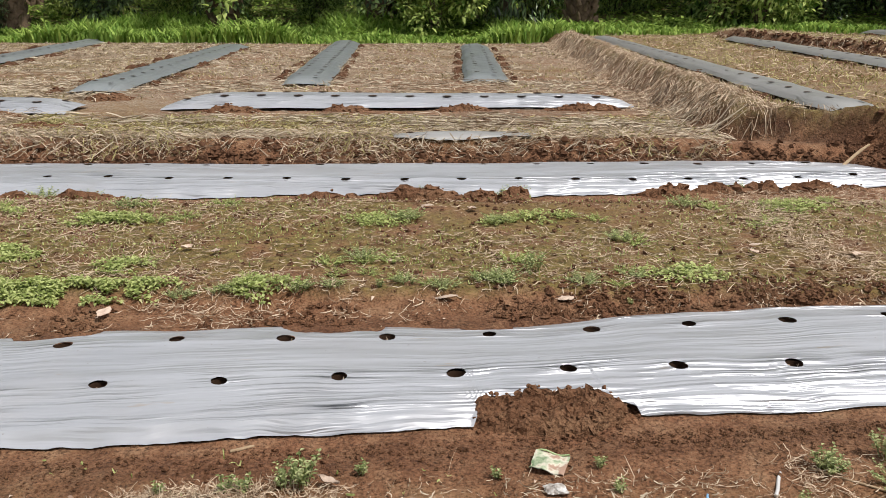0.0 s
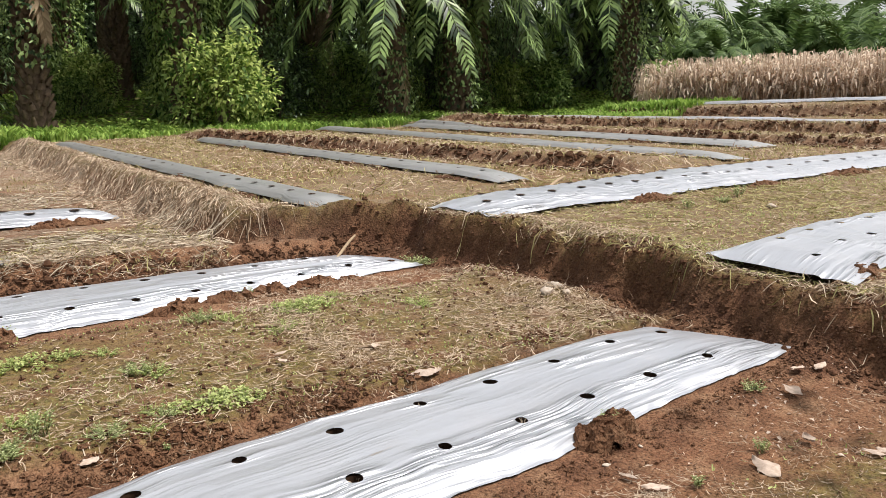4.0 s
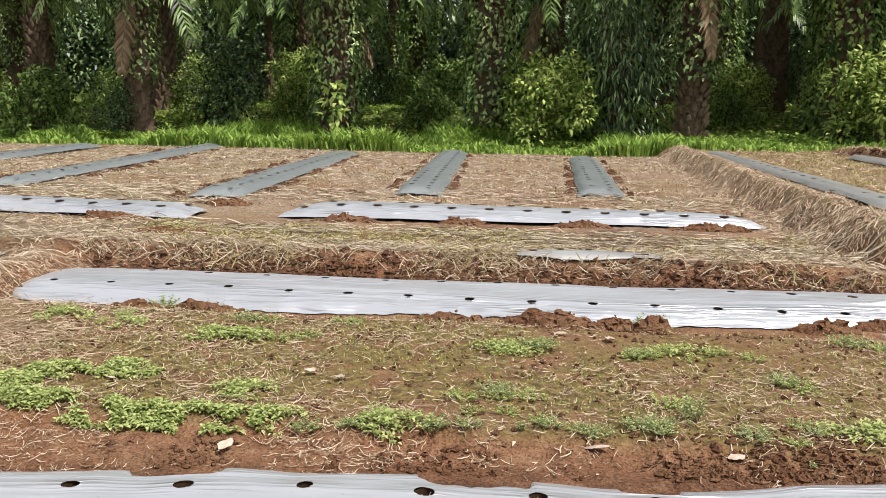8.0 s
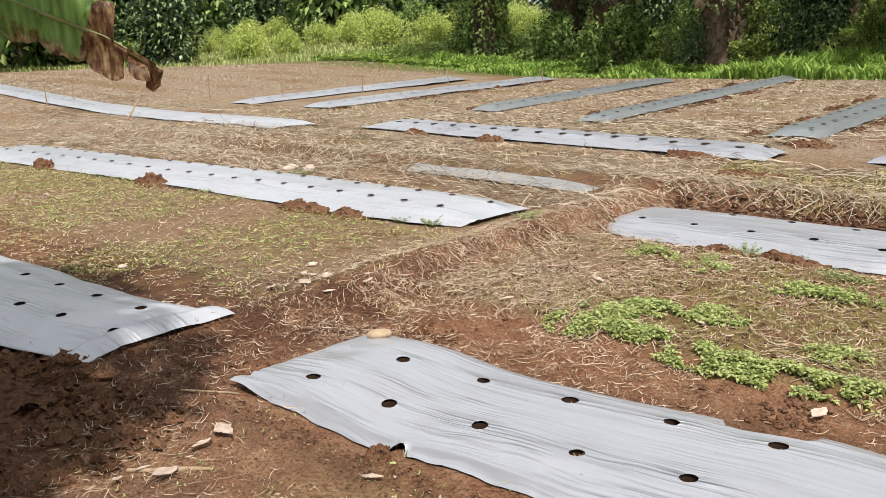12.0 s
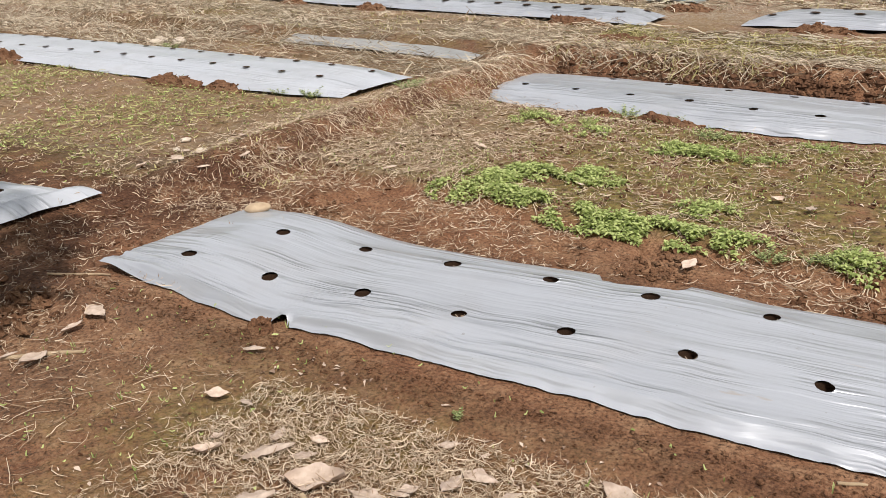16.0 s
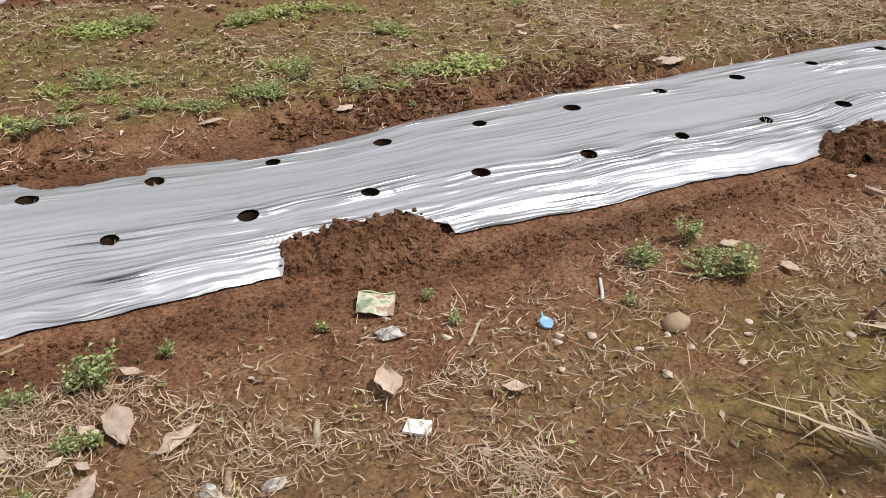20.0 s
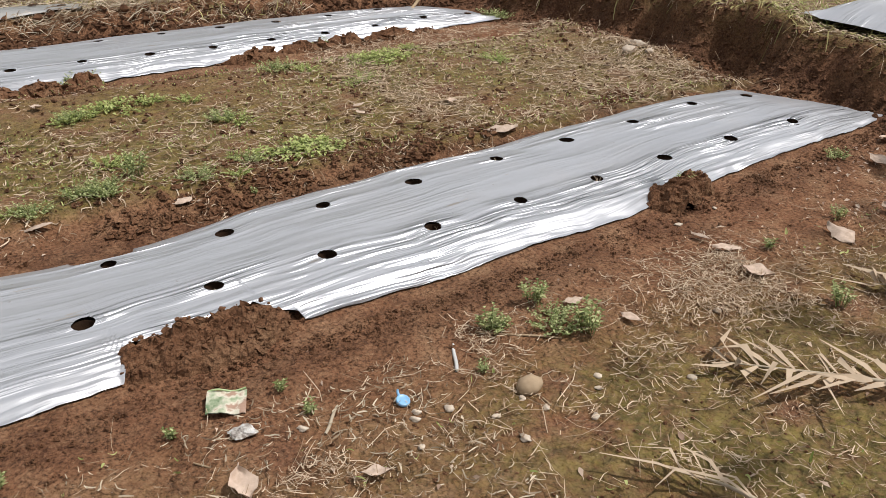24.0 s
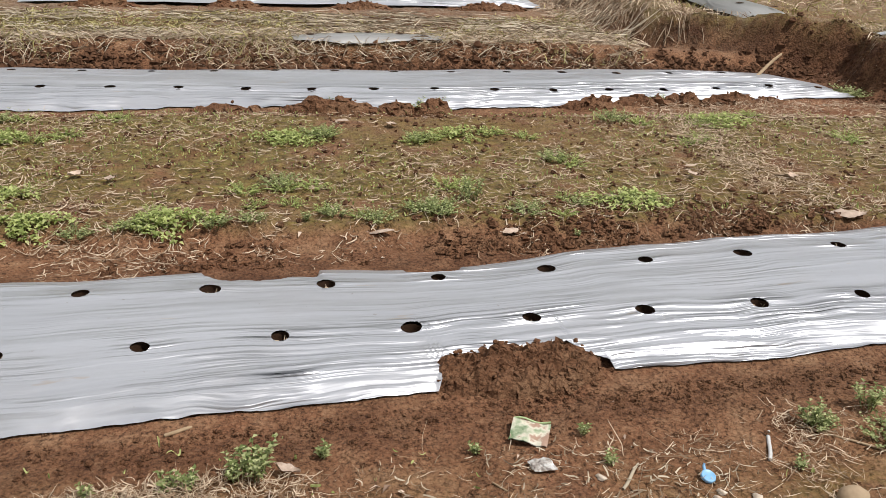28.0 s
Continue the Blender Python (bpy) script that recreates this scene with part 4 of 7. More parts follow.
def foliage_mesh(name, blobs, count, size, mat, seed, narrow=0.5, hang=0.25):
    """Leaves over a set of lumps (x, y, z, rx, rz), uneven and with gaps."""
    rng = np.random.default_rng(seed)
    g = Geo()
    B = np.array(blobs, float)
    pick = rng.choice(len(B), count, p=B[:, 3] ** 2 / (B[:, 3] ** 2).sum())
    d = unit(rng.standard_normal((count, 3)))
    rad = (0.55 + 0.5 * rng.random(count) ** 0.6) * (0.75 + 0.5 * fbm(d[:, 0] * 2.2 + pick * 3.1, d[:, 1] * 2.2 + d[:, 2] * 2.2, 1.5, 2, seed))
    C = B[pick, :3] + d * rad[:, None] * np.stack([B[pick, 3], B[pick, 3], B[pick, 4]], 1)
    C[:, 2] = np.maximum(C[:, 2], 0.03)
    D = unit(d + np.array([0, 0, -hang]) + 0.6 * rng.standard_normal((count, 3)))
    leaf_quads(g, C, D, d * 0.5 + np.array([0, 0, 1.0]), size * (0.6 + 0.8 * rng.random(count)), size * narrow * (0.7 + 0.6 * rng.random(count)))
    return g.mesh(name, mat)


def stems_mesh(high, spread, count, seed, radius=0.02):
    rng = np.random.default_rng(seed)
    g = Geo()
    for _ in range(count):
        a = rng.random() * 6.283
        lean = spread * (0.2 + 0.8 * rng.random())
        t = np.linspace(0, 1, 5)
        p = np.stack([np.cos(a) * (0.05 + lean * t ** 1.3), np.sin(a) * (0.05 + lean * t ** 1.3), high * (0.75 + 0.25 * rng.random()) * t - 0.05], 1)
        tube(g, p, radius * np.linspace(1.2, 0.3, 5), 5)
    return g.mesh("branchwork", BARK)


def lumps(n, w, h, seed, base=0.25, small=1.0, wide=1.0):
    rng = random.Random(seed)
    out = []
    for k in range(n):
        z = base + (h - base) * (k + 0.5) / n
        r = w * (0.30 + 0.35 * math.sin(math.pi * min(1, 0.15 + z / h * 0.85)))
        a = rng.uniform(0, 6.28)
        d = w * 0.5 * wide * rng.random() ** 0.7 * (1 - 0.5 * z / h)
        k2 = small * rng.uniform(0.7, 1.3)
        out.append((d * math.cos(a), d * math.sin(a), z * rng.uniform(0.9, 1.1), r * 0.8 * k2, r * 0.7 * k2))
    return out


def culm_meshes(high, spread, count, seed, radius):
    return [stems_mesh(high, spread, 1, seed * 50 + k, radius) for k in range(count)]


BUSH_PARTS = {
    "bright": (stems_mesh(2.0, 0.8, 12, 1), foliage_mesh("foliage", lumps(34, 2.2, 2.5, 1, 0.25, 0.42, 1.5), 3600, 0.17, BUSH, 1, 0.55)),
    "shrub": (stems_mesh(1.6, 0.9, 12, 2), foliage_mesh("foliage", lumps(26, 2.2, 2.1, 2, 0.2, 0.44, 1.45), 2400, 0.19, SHRUB, 2)),
    "dark": (stems_mesh(3.4, 0.8, 14, 3, 0.03), foliage_mesh("foliage", lumps(30, 2.6, 4.2, 3, 0.4, 0.6, 1.3), 3800, 0.21, DARKLEAF, 3)),
    "bamboo": (culm_meshes(4.6, 0.9, 22, 4, 0.025), foliage_mesh("foliage", lumps(20, 2.4, 5.4, 4, 0.4), 4000, 0.36, DARKLEAF, 4, 0.16, 0.9)),
    "lime": (stems_mesh(1.7, 0.9, 12, 8), foliage_mesh("foliage", lumps(24, 2.4, 2.2, 8, 0.2, 0.55, 1.4), 2800, 0.18, LIME, 8)),
    "low": (stems_mesh(0.6, 0.5, 8, 5, 0.01), foliage_mesh("foliage", lumps(7, 1.2, 0.9, 5, 0.1), 900, 0.15, SHRUB, 5)),
    "tree": (stems_mesh(6.5, 1.6, 9, 6, 0.09), foliage_mesh("foliage", lumps(24, 4.2, 8.5, 6, 1.0), 3400, 0.52, SHRUB, 6)),
    "darktree": (stems_mesh(5.0, 1.2, 9, 7, 0.08), foliage_mesh("foliage", lumps(22, 3.4, 6.5, 7, 0.5), 4200, 0.38, DARKLEAF, 7)),
}
BUSH_TAGS = {
    "bright": ("bush", "rounded bush with bright yellow-green leaves at the trees' edge", "bush", "bushes"),
    "shrub": ("bush", "leafy green understorey bush between palms", "bush", "bushes"),
    "dark": ("bush", "tall dark green leafy bush in palm shade", "bush", "bushes"),
    "bamboo": ("bamboo_clump", "dark bamboo clump with narrow drooping leaves", "bamboo", "bamboo clumps"),
    "lime": ("bush", "sunlit lime green bush beyond the dry field", "bush", "lime bushes"),
    "low": ("bush", "low green forest floor shrub", "bush", "low shrubs"),
    "tree": ("tree", "tall leafy green tree behind the field", "tree", "trees"),
    "darktree": ("tree", "dense dark green tree at the field's edge", "tree", "trees"),
}
_first = {}


def at_ground(x, y, turn=0.0, size=1.0, sink=0.0):
    return pose(x, y, float(height(x, y)) - sink, 0, 0, turn) @ Matrix.Scale(size, 4)


def put_bush(key, x, y, size=1.0, turn=0.0):
    m = at_ground(x, y, turn, size)
    if key not in _first:
        name, label, category, group = BUSH_TAGS[key]
        ob = root(name, label, category, group, "", m)
        stems, leaves = BUSH_PARTS[key]
        for stem in stems if isinstance(stems, list) else [stems]:
            part("culm" if isinstance(stems, list) else "branchwork", stem, ob)
        part("foliage", leaves, ob)
        _first[key] = ob
        return ob
    return copy_thing(_first[key], m)


def young_palm(seed):
    rng = random.Random(seed)
    ob = root("oil_palm", "young oil palm with upright arching feather fronds", "palm tree", "young oil palms")
    g = Geo()
    tube(g, np.array([(0, 0, -0.2), (0.02, 0, 0.7), (0, 0, 1.5)]), np.array([0.42, 0.4, 0.3]), 10)
    part("trunk", g.mesh("trunk", TRUNK), ob)
    for k in range(26):
        part("frond", YOUNG[k * 3 // 26], ob, "", pose(0, 0, 1.3 - 0.3 * k / 26, rng.uniform(-14, 14), rng.uniform(-10, 8), k * 137.5 + rng.uniform(-12, 12)) @ Matrix.Scale(rng.uniform(0.8, 1.05), 4))
    return ob


MODELS = [palm(0, None, 1, dead=0), palm(1, None, 2, dead=1), palm(0, 0, 3, dead=0), palm(1, 1, 4, dead=2), palm(0, 2, 5, dead=0), palm(0, 1, 6, dead=2, dead_at=-165), young_palm(7), young_palm(8), palm(2, 3, 9, 28, dead=1)]
_used = set()


def put_palm(kind, x, y, turn=0.0, size=1.0):
    m = at_ground(x, y, turn, size, 0.05)
    if kind not in _used:
        _used.add(kind)
        MODELS[kind].matrix_world = m
        return MODELS[kind]
    return copy_thing(MODELS[kind], m)


# front row, then the plantation behind
for kind, x, y, turn, size in ((3, -13.4, 26.6, 20, 1.0), (2, -7.0, 26.8, 80, 1.0), (2, -2.2, 26.8, 190, 0.98), (5, 3.75, 26.4, 95, 1.0), (4, 8.3, 27.4, 140, 1.12),
                               (8, 15.2, 26.6, 40, 1.10), (8, 18.4, 27.4, 220, 1.08), (8, 20.8, 29.5, 60, 1.08), (8, 26.4, 26.6, 300, 1.0), (8, 12.0, 30.5, 100, 1.1),
                               (4, -24.5, 28.4, 33, 0.9), (0, -22.4, 31.0, 77, 1.0), (1, -18.6, 29.5, 150, 1.0)):
    put_palm(kind, x, y, turn, size)
rng = random.Random(8)
for row in range(4):
    y = 33.5 + row * 7.5
    for col in range(12):
        x = -38 + col * 7.6 + (3.8 if row % 2 else 0) + rng.uniform(-0.8, 0.8)
        if x > 32 - row * 0.5 or x < -28 - row * 2:
            continue
        put_palm(rng.choice((0, 1, 2, 3, 4)), x, y + rng.uniform(-1, 1), rng.uniform(0, 360), rng.uniform(0.95, 1.15))
# young palms across the corn field
for k in range(60):
    a = radians(33 + 53 * (k + rng.random()) / 60)
    d = 56 + 7 * (k % 4) + rng.uniform(-2, 2)
    put_palm(rng.choice((6, 7)), d * math.sin(a), d * math.cos(a), rng.uniform(0, 360), rng.uniform(0.8, 1.2))

for key, x, y, size, turn in (("bright", 8.7, 25.4, 1.1, 0), ("bright", -0.55, 25.8, 0.95, 70), ("bamboo", 1.55, 27.0, 0.95, 10), ("dark", -11.0, 27.6, 0.7, 50), ("shrub", -16.6, 26.4, 0.95, 40),
                              ("dark", 11.4, 27.6, 0.95, 200), ("dark", 13.4, 31.0, 0.8, 20), ("shrub", 5.6, 34.0, 0.9, 110), ("dark", -13.9, 26.2, 0.55, 15), ("bright", 6.3, 31.5, 0.7, 200),
                              ("shrub", 22.6, 27.4, 1.0, 80), ("bamboo", 23.4, 30.5, 0.9, 40), ("shrub", 17.0, 34.0, 1.1, 10), ("dark", 20.0, 32, 1.0, 0), ("darktree", 30.0, 31.0, 1.2, 0), ("tree", 34.0, 36.0, 1.2, 90),
                              ("shrub", -20.4, 27.6, 0.9, 12), ("bright", -27.4, 31.0, 0.9, 33), ("shrub", -26.2, 29.5, 0.8, 99), ("darktree", -38.6, 21.6, 0.6, 0)):
    put_bush(key, x, y, size, turn)
for key, x, y, size in (("bright", 10.6, 29.2, 0.62), ("shrub", 13.4, 28.6, 0.7), ("bright", 16.8, 28.8, 0.6), ("shrub", 19.6, 28.4, 0.75), ("bright", 22.0, 28.6, 0.7), ("shrub", 24.4, 28.8, 0.8), ("bright", 14.6, 32.4, 0.8), ("shrub", 5.4, 29.4, 0.6), ("bright", 1.0, 31.5, 0.7), ("shrub", -4.4, 29.0, 0.65), ("bright", -9.2, 29.4, 0.6), ("shrub", -5.4, 33.0, 0.8), ("bright", -13.0, 31.0, 0.8)):
    put_bush(key, x, y, size, 40 * x)
for k in range(64):
    x, y = rng.uniform(-28, 28), 36 + 24 * rng.random() ** 1.2
    put_bush(rng.choice(("shrub", "low", "dark", "shrub", "bright")), x, y, rng.uniform(0.6, 1.2), rng.uniform(0, 360))
for k in range(64):
    x, y = -58 + 28 * rng.random(), 22 + 30 * rng.random()
    if y > 19 + (x + 44) * 0.9 + 2:
        put_bush(rng.choice(("lime", "lime", "lime", "shrub")), x, y, rng.uniform(0.6, 1.15), rng.uniform(0, 360))
for k in range(34):
    put_bush("darktree", -46 + 2.7 * k, 65 + rng.uniform(-2, 2), rng.uniform(0.9, 1.15), rng.uniform(0, 360))
for k in range(22):
    a = radians(-62 + 92 * k / 21)
    d = 92 + rng.uniform(-6, 10)
    put_bush(rng.choice(("tree", "darktree", "tree")), d * math.sin(a), d * math.cos(a), rng.uniform(1.2, 1.7), rng.uniform(0, 360))
for k in range(22):
    a = radians(34 + 52 * k / 21)
    d = 90 + rng.uniform(-3, 10)
    put_bush("darktree", d * math.sin(a), d * math.cos(a), rng.uniform(0.7, 0.95), rng.uniform(0, 360))
for k in range(16):
    x, y = -64 + 24 * rng.random(), 14 + 44 * rng.random()
    put_bush(rng.choice(("tree", "darktree")), x, y, rng.uniform(0.8, 1.2), rng.uniform(0, 360))


# sapling with large pale leaves in the grass
def sapling(x, y):
    ob = root("sapling", "young sapling with large pale green leaves", "sapling", "", "", at_ground(x, y))
    g = Geo()
    tube(g, np.array([(0, 0, -0.05), (0.02, 0, 0.6), (0.0, 0.03, 1.5)]), np.array([0.014, 0.01, 0.005]), 5)
    part("stem", g.mesh("stem", BARK), ob)
    part("foliage", foliage_mesh("foliage", [(0, 0, 1.3, 0.28, 0.35), (0.05, 0, 0.85, 0.3, 0.3), (0, 0, 1.6, 0.2, 0.2)], 70, 0.26, BUSH, 12, 0.6), ob)


sapling(-6.35, 24.2)


# ---- grasses ----
def blades(name, X, Y, high, width, mat, seed, label, category, bend=0.5):
    rng = np.random.default_rng(seed)
    n = len(X)
    a = rng.random(n) * 6.283
    h = high * (0.5 + 0.7 * rng.random(n))
    out = np.stack([np.cos(a), np.sin(a), 0 * a], 1)
    base = np.stack([X, Y, height(X, Y) - 0.02], 1)
    b = bend * (0.3 + rng.random(n)) * h
    P = np.stack([base, base + out * (b * 0.25)[:, None] + np.array([0, 0, 1]) * (h * 0.6)[:, None], base + out * b[:, None] + np.array([0, 0, 1]) * (h * (1 - 0.25 * rng.random(n)))[:, None]], 1)
    S = np.stack([-np.sin(a), np.cos(a), 0 * a], 1)
    W = width * np.stack([np.full(n, 0.9), np.full(n, 1.0), np.full(n, 0.12)], 1) * (0.7 + 0.6 * rng.random(n))[:, None]
    g = Geo()
    ribbons(g, P, S, W)
    return tagged(new(name, g.mesh(name, mat)), label, category, "", "stuff")


r_ = np.random.default_rng(5)
X, Y = r_.uniform(-27, 24.5, 110000), 18.8 + 8.7 * r_.random(110000)
clump = fbm(X, Y, 0.6, 3, 2)
ok = (Y > 23.0 + 1.3 * (1 - sm(-26, -10, X)) + 0.5 * sm(4, 9, X) - 4.2 * sm(14, 20, X) - 0.5 * (clump - 0.5)) & (clump + 0.25 * r_.random(110000) > 0.42) & (Y < 27.2 - 1.0 * sm(2, 6, X))
X, Y, clump = X[ok], Y[ok], clump[ok]
blades("grass", X, Y, (0.15 + 1.35 * np.clip(clump - 0.40, 0, 0.6) * (1 - 0.6 * sm(3, 8, X))) * (1 - 0.45 * (1 - sm(-16, -11, X))), 0.055, GRASS, 6, "lush bright green tall grass along the trees", "grass", 0.8)
X, Y = r_.uniform(-32, 34, 80000), 25.0 + 34 * r_.random(80000) ** 1.9
g = Geo()
C = np.stack([X, Y, height(X, Y) + 0.30 * r_.random(80000) * fbm(X, Y, 0.8, 3, 3)], 1)
leaf_quads(g, C, unit(r_.standard_normal((80000, 3)) * np.array([1, 1, 0.4])), np.tile([0, 0, 1.0], (80000, 1)), 0.16 * (0.6 + r_.random(80000)), 0.10)
tagged(new("forest_herbs", g.mesh("forest_herbs", HERB)), "low green herbs on the shaded plantation floor", "herbs", "", "stuff")
X, Y = r_.uniform(-56, -22, 34000), r_.uniform(14, 44, 34000)
ok = Y > 14.5 + (X + 44) * 0.72 + 2 * fbm(X, Y, 0.3, 2, 1)
blades("rough_grass", X[ok], Y[ok], 0.24, 0.05, COVER, 7, "rough green and yellow grass by the bushes", "grass")
X, Y = r_.uniform(-40, -14, 34000), r_.uniform(4, 34, 34000)
ok = (Y < 15 + (X + 44) * 0.72) & ~((X > -21) & (Y > 8) & (Y < 23.5)) & (Y > 10.6)
blades("stubble", X[ok], Y[ok], 0.08, 0.014, STRAW_PALE, 8, "pale dry stubble on the far field", "stubble", 1.8)


# ---- dry corn field ----
def corn_field():
    rng = np.random.default_rng(9)
    n = 5200
    a = np.radians(rng.uniform(45.5, 86, n))
    d = 32 + 16 * rng.random(n) ** 1.3
    X, Y = d * np.sin(a), d * np.cos(a)
    ok = (Y < 24.5) | (X > 30)
    X, Y = X[ok], Y[ok]
    n = len(X)
    Z = height(X, Y)
    h = 0.9 + 0.75 * rng.random(n)
    g = Geo()
    base = np.stack([X, Y, Z - 0.05], 1)
    topp = base + np.stack([0.18 * rng.standard_normal(n), 0.18 * rng.standard_normal(n), h], 1)
    side = np.tile([0.5, -0.86, 0.0], (n, 1))
    ribbons(g, np.stack([base, topp], 1), side, np.full((n, 2), 0.028))
    for k in range(9):
        u = 0.2 + 0.75 * rng.random(n)
        C = base * (1 - u[:, None]) + topp * u[:, None]
        b = rng.random(n) * 6.283
        out = np.stack([np.cos(b), np.sin(b), 0 * b], 1)
        L = 0.3 + 0.3 * rng.random(n)
        P = np.stack([C, C + out * (0.5 * L)[:, None] + np.array([0, 0, 1]) * (0.2 * L)[:, None], C + out * (0.75 * L)[:, None] - np.array([0, 0, 1]) * (0.5 * L * rng.random(n))[:, None]], 1)
        ribbons(g, P, np.stack([-np.sin(b), np.cos(b), 0 * b], 1), np.tile([0.045, 0.07, 0.014], (n, 1)))
    return tagged(new("corn_field", g.mesh("corn_field", CORN)), "ripe dry brown maize standing in a field", "corn", "", "stuff")


corn_field()


def banana_clump(x, y, size):
    ob = root("banana_plant", "small banana plant at the edge of the corn", "banana plant", "banana plants", "", at_ground(x, y, 0, size))
    g = Geo()
    tube(g, np.array([(0, 0, -0.1), (0, 0, 0.8)]), np.array([0.12, 0.08]), 8)
    part("stem", g.mesh("stem", SHRUB), ob)
    rng = np.random.default_rng(int(x))
    for k in range(7):
        g = Geo()
        t = np.linspace(0, 1, 7)
        rib = np.stack([0.75 * t, 0 * t, 0.7 + 1.9 * t - 0.9 * t ** 2], 1)[None]
        ribbons(g, rib, np.array([[0, 1.0, 0]]), np.interp(t, [0, 0.2, 0.7, 1], [0.05, 0.35, 0.36, 0.05])[None])
        part("leaf", g.mesh("leaf", SHRUB), ob, "", pose(0, 0, 0, 0, 0, k * 51 + rng.uniform(-20, 20)))


for x, y, s in ((26.4, 24.4, 1.0), (27.6, 23.3, 0.85), (28.8, 22.4, 0.8)):
    banana_clump(x, y, s)


# ---- straw ----
def straw_litter(name, n, box, size, width, mat, seed, label, thick=0.42, lift=0.02, way=None, mask=None, curl=1.0, fine=0.0):
    """Dry stalks strewn over the ground in uneven drifts."""
    rng = np.random.default_rng(seed)
    x0, x1, y0, y1 = box
    X, Y = rng.uniform(x0, x1, n * 3), rng.uniform(y0, y1, n * 3)
    ok = fbm(X, Y, 1.1, 3, seed) * (1 - fine) + fine * fbm(X, Y, 7.0, 2, seed + 1) + 0.25 * (rng.random(n * 3) - 0.5) > thick
    if mask is not None:
        ok &= mask(X, Y)
    X, Y = X[ok][:n], Y[ok][:n]
    n = len(X)
    a = rng.random(n) * 6.283 if way is None else way + 0.5 * rng.standard_normal(n) + np.pi * (rng.random(n) > 0.5)
    L = size * (0.35 + 1.1 * rng.random(n) ** 1.5)
    k = 4 if y1 < 7 else 3
    P = np.zeros((n, k, 3))
    px, py, ang = X.copy(), Y.copy(), a.copy()
    turn = curl * 0.28 * rng.standard_normal(n)
    top = lift * rng.random(n) ** 2
    tilt = lift * 0.9 * rng.standard_normal(n)
    for i in range(k):
        P[:, i, 0], P[:, i, 1] = px, py
        P[:, i, 2] = height(px, py) + 0.006 + top * (1 - abs(i - 1.5) / 3) + np.abs(tilt) * (i if i % 2 else k - 1 - i) / (k - 1) * 0.6
        px, py = px + np.cos(ang) * L / (k - 1), py + np.sin(ang) * L / (k - 1)
        ang = ang + turn + curl * 0.25 * rng.standard_normal(n)
    t = unit(P[:, -1] - P[:, 0])
    up = unit(np.array([0, 0, 1.0]) + 0.5 * rng.standard_normal((n, 3)))
    S = unit(np.cross(t, up))
    W = width * (0.5 + rng.random(n))[:, None] * np.array([0.7, 1, 1, 0.5] if k == 4 else [0.7, 1, 0.5])
    g = Geo()
    ribbons(g, P, S, W)
    return tagged(new(name, g.mesh(name, mat)), label, "straw", "", "stuff")


off_upper = lambda X, Y: (X > 4.35) & (((Y > 6.25 + 0.09 * (X - 4.4)) & (Y < 7.25 + 0.15 * (X - 4.4))) | ((X > 4.55) & (Y > 3.05) & (Y < 4.05)))  # noqa: E731
low_plot = lambda X, Y: (X < edge_x(Y) - 0.1)  # noqa: E731
upper = lambda X, Y: (X > edge_x(Y) + 0.02) & (bare_face(X, Y) < 0.45)  # noqa: E731
off_bed = lambda X, Y: ~((Y > 9.2) & (Y < 10.75) & (X < 2.2)) & ~((X > -0.5) & (X < 0.75) & (Y > 7.56) & (Y < 7.98))  # noqa: E731
aisle_band = lambda X, Y: Y < 2.27 + 0.12 * X + 0.14 * (fbm(X, Y * 0, 2.6, 3, 4) - 0.5)  # noqa: E731
straw_litter("straw_litter", 6500, (-4.2, 4.2, 0.7, 2.75), 0.036, 0.0022, STRAW, 1, "short dry straw strewn on the trampled aisle", 0.55, 0.014, curl=0.8, fine=0.4, mask=aisle_band)
straw_litter("straw_litter", 1300, (-4.2, 4.2, 0.7, 2.6), 0.11, 0.0021, STRAW, 27, "longer dry stalks strewn on the trampled aisle", 0.52, 0.018, curl=0.9, fine=0.3, mask=aisle_band)
straw_litter("straw_litter", 3600, (0.3, 3.4, 1.1, 2.6), 0.045, 0.0023, STRAW, 37, "short dry straw strewn on the mossy aisle", 0.55, 0.014, curl=0.8, fine=0.5, mask=aisle_band)
straw_litter("straw_litter", 9000, (-2.4, 0.7, 1.2, 2.4), 0.048, 0.0023, STRAW, 21, "tangled dry straw strewn on the trampled aisle", 0.50, 0.022, curl=0.9, fine=0.35, mask=aisle_band)
straw_litter("straw_litter", 1500, (-2.4, 1.0, 1.2, 2.35), 0.035, 0.0034, STRAW_PALE, 43, "bleached flat chips of straw on the aisle", 0.52, 0.016, curl=1.0, fine=0.4, mask=aisle_band)
straw_litter("straw_mat", 7500, (-0.95, 0.95, 1.40, 2.26), 0.055, 0.0024, STRAW, 45, "dense tangled mat of dry straw on the aisle", 0.51, 0.028, curl=1.0, fine=0.25, mask=aisle_band)
straw_litter("straw_mat", 4000, (-2.4, -0.9, 1.35, 2.10), 0.055, 0.0024, STRAW, 46, "dense tangled mat of dry straw under fallen leaves", 0.50, 0.028, curl=1.0, fine=0.25, mask=aisle_band)
straw_litter("straw_mat", 1900, (1.15, 2.35, 1.95, 2.45), 0.050, 0.0026, STRAW, 47, "dry straw matted round a green clump", 0.49, 0.024, curl=1.0, fine=0.25)
straw_litter("straw_litter", 7000, (-4.0, 4.1, 3.6, 5.95), 0.065, 0.004, STRAW, 30, "short dry straw over the mossy strip", 0.54, 0.014, curl=1.2, fine=0.5, mask=low_plot)
straw_litter("straw_litter", 12000, (4.4, 13.0, 1.0, 8.0), 0.07, 0.008, STRAW_GREEN, 31, "matted fading grass on the upper terrace", 0.48, 0.03, mask=upper, fine=0.4)
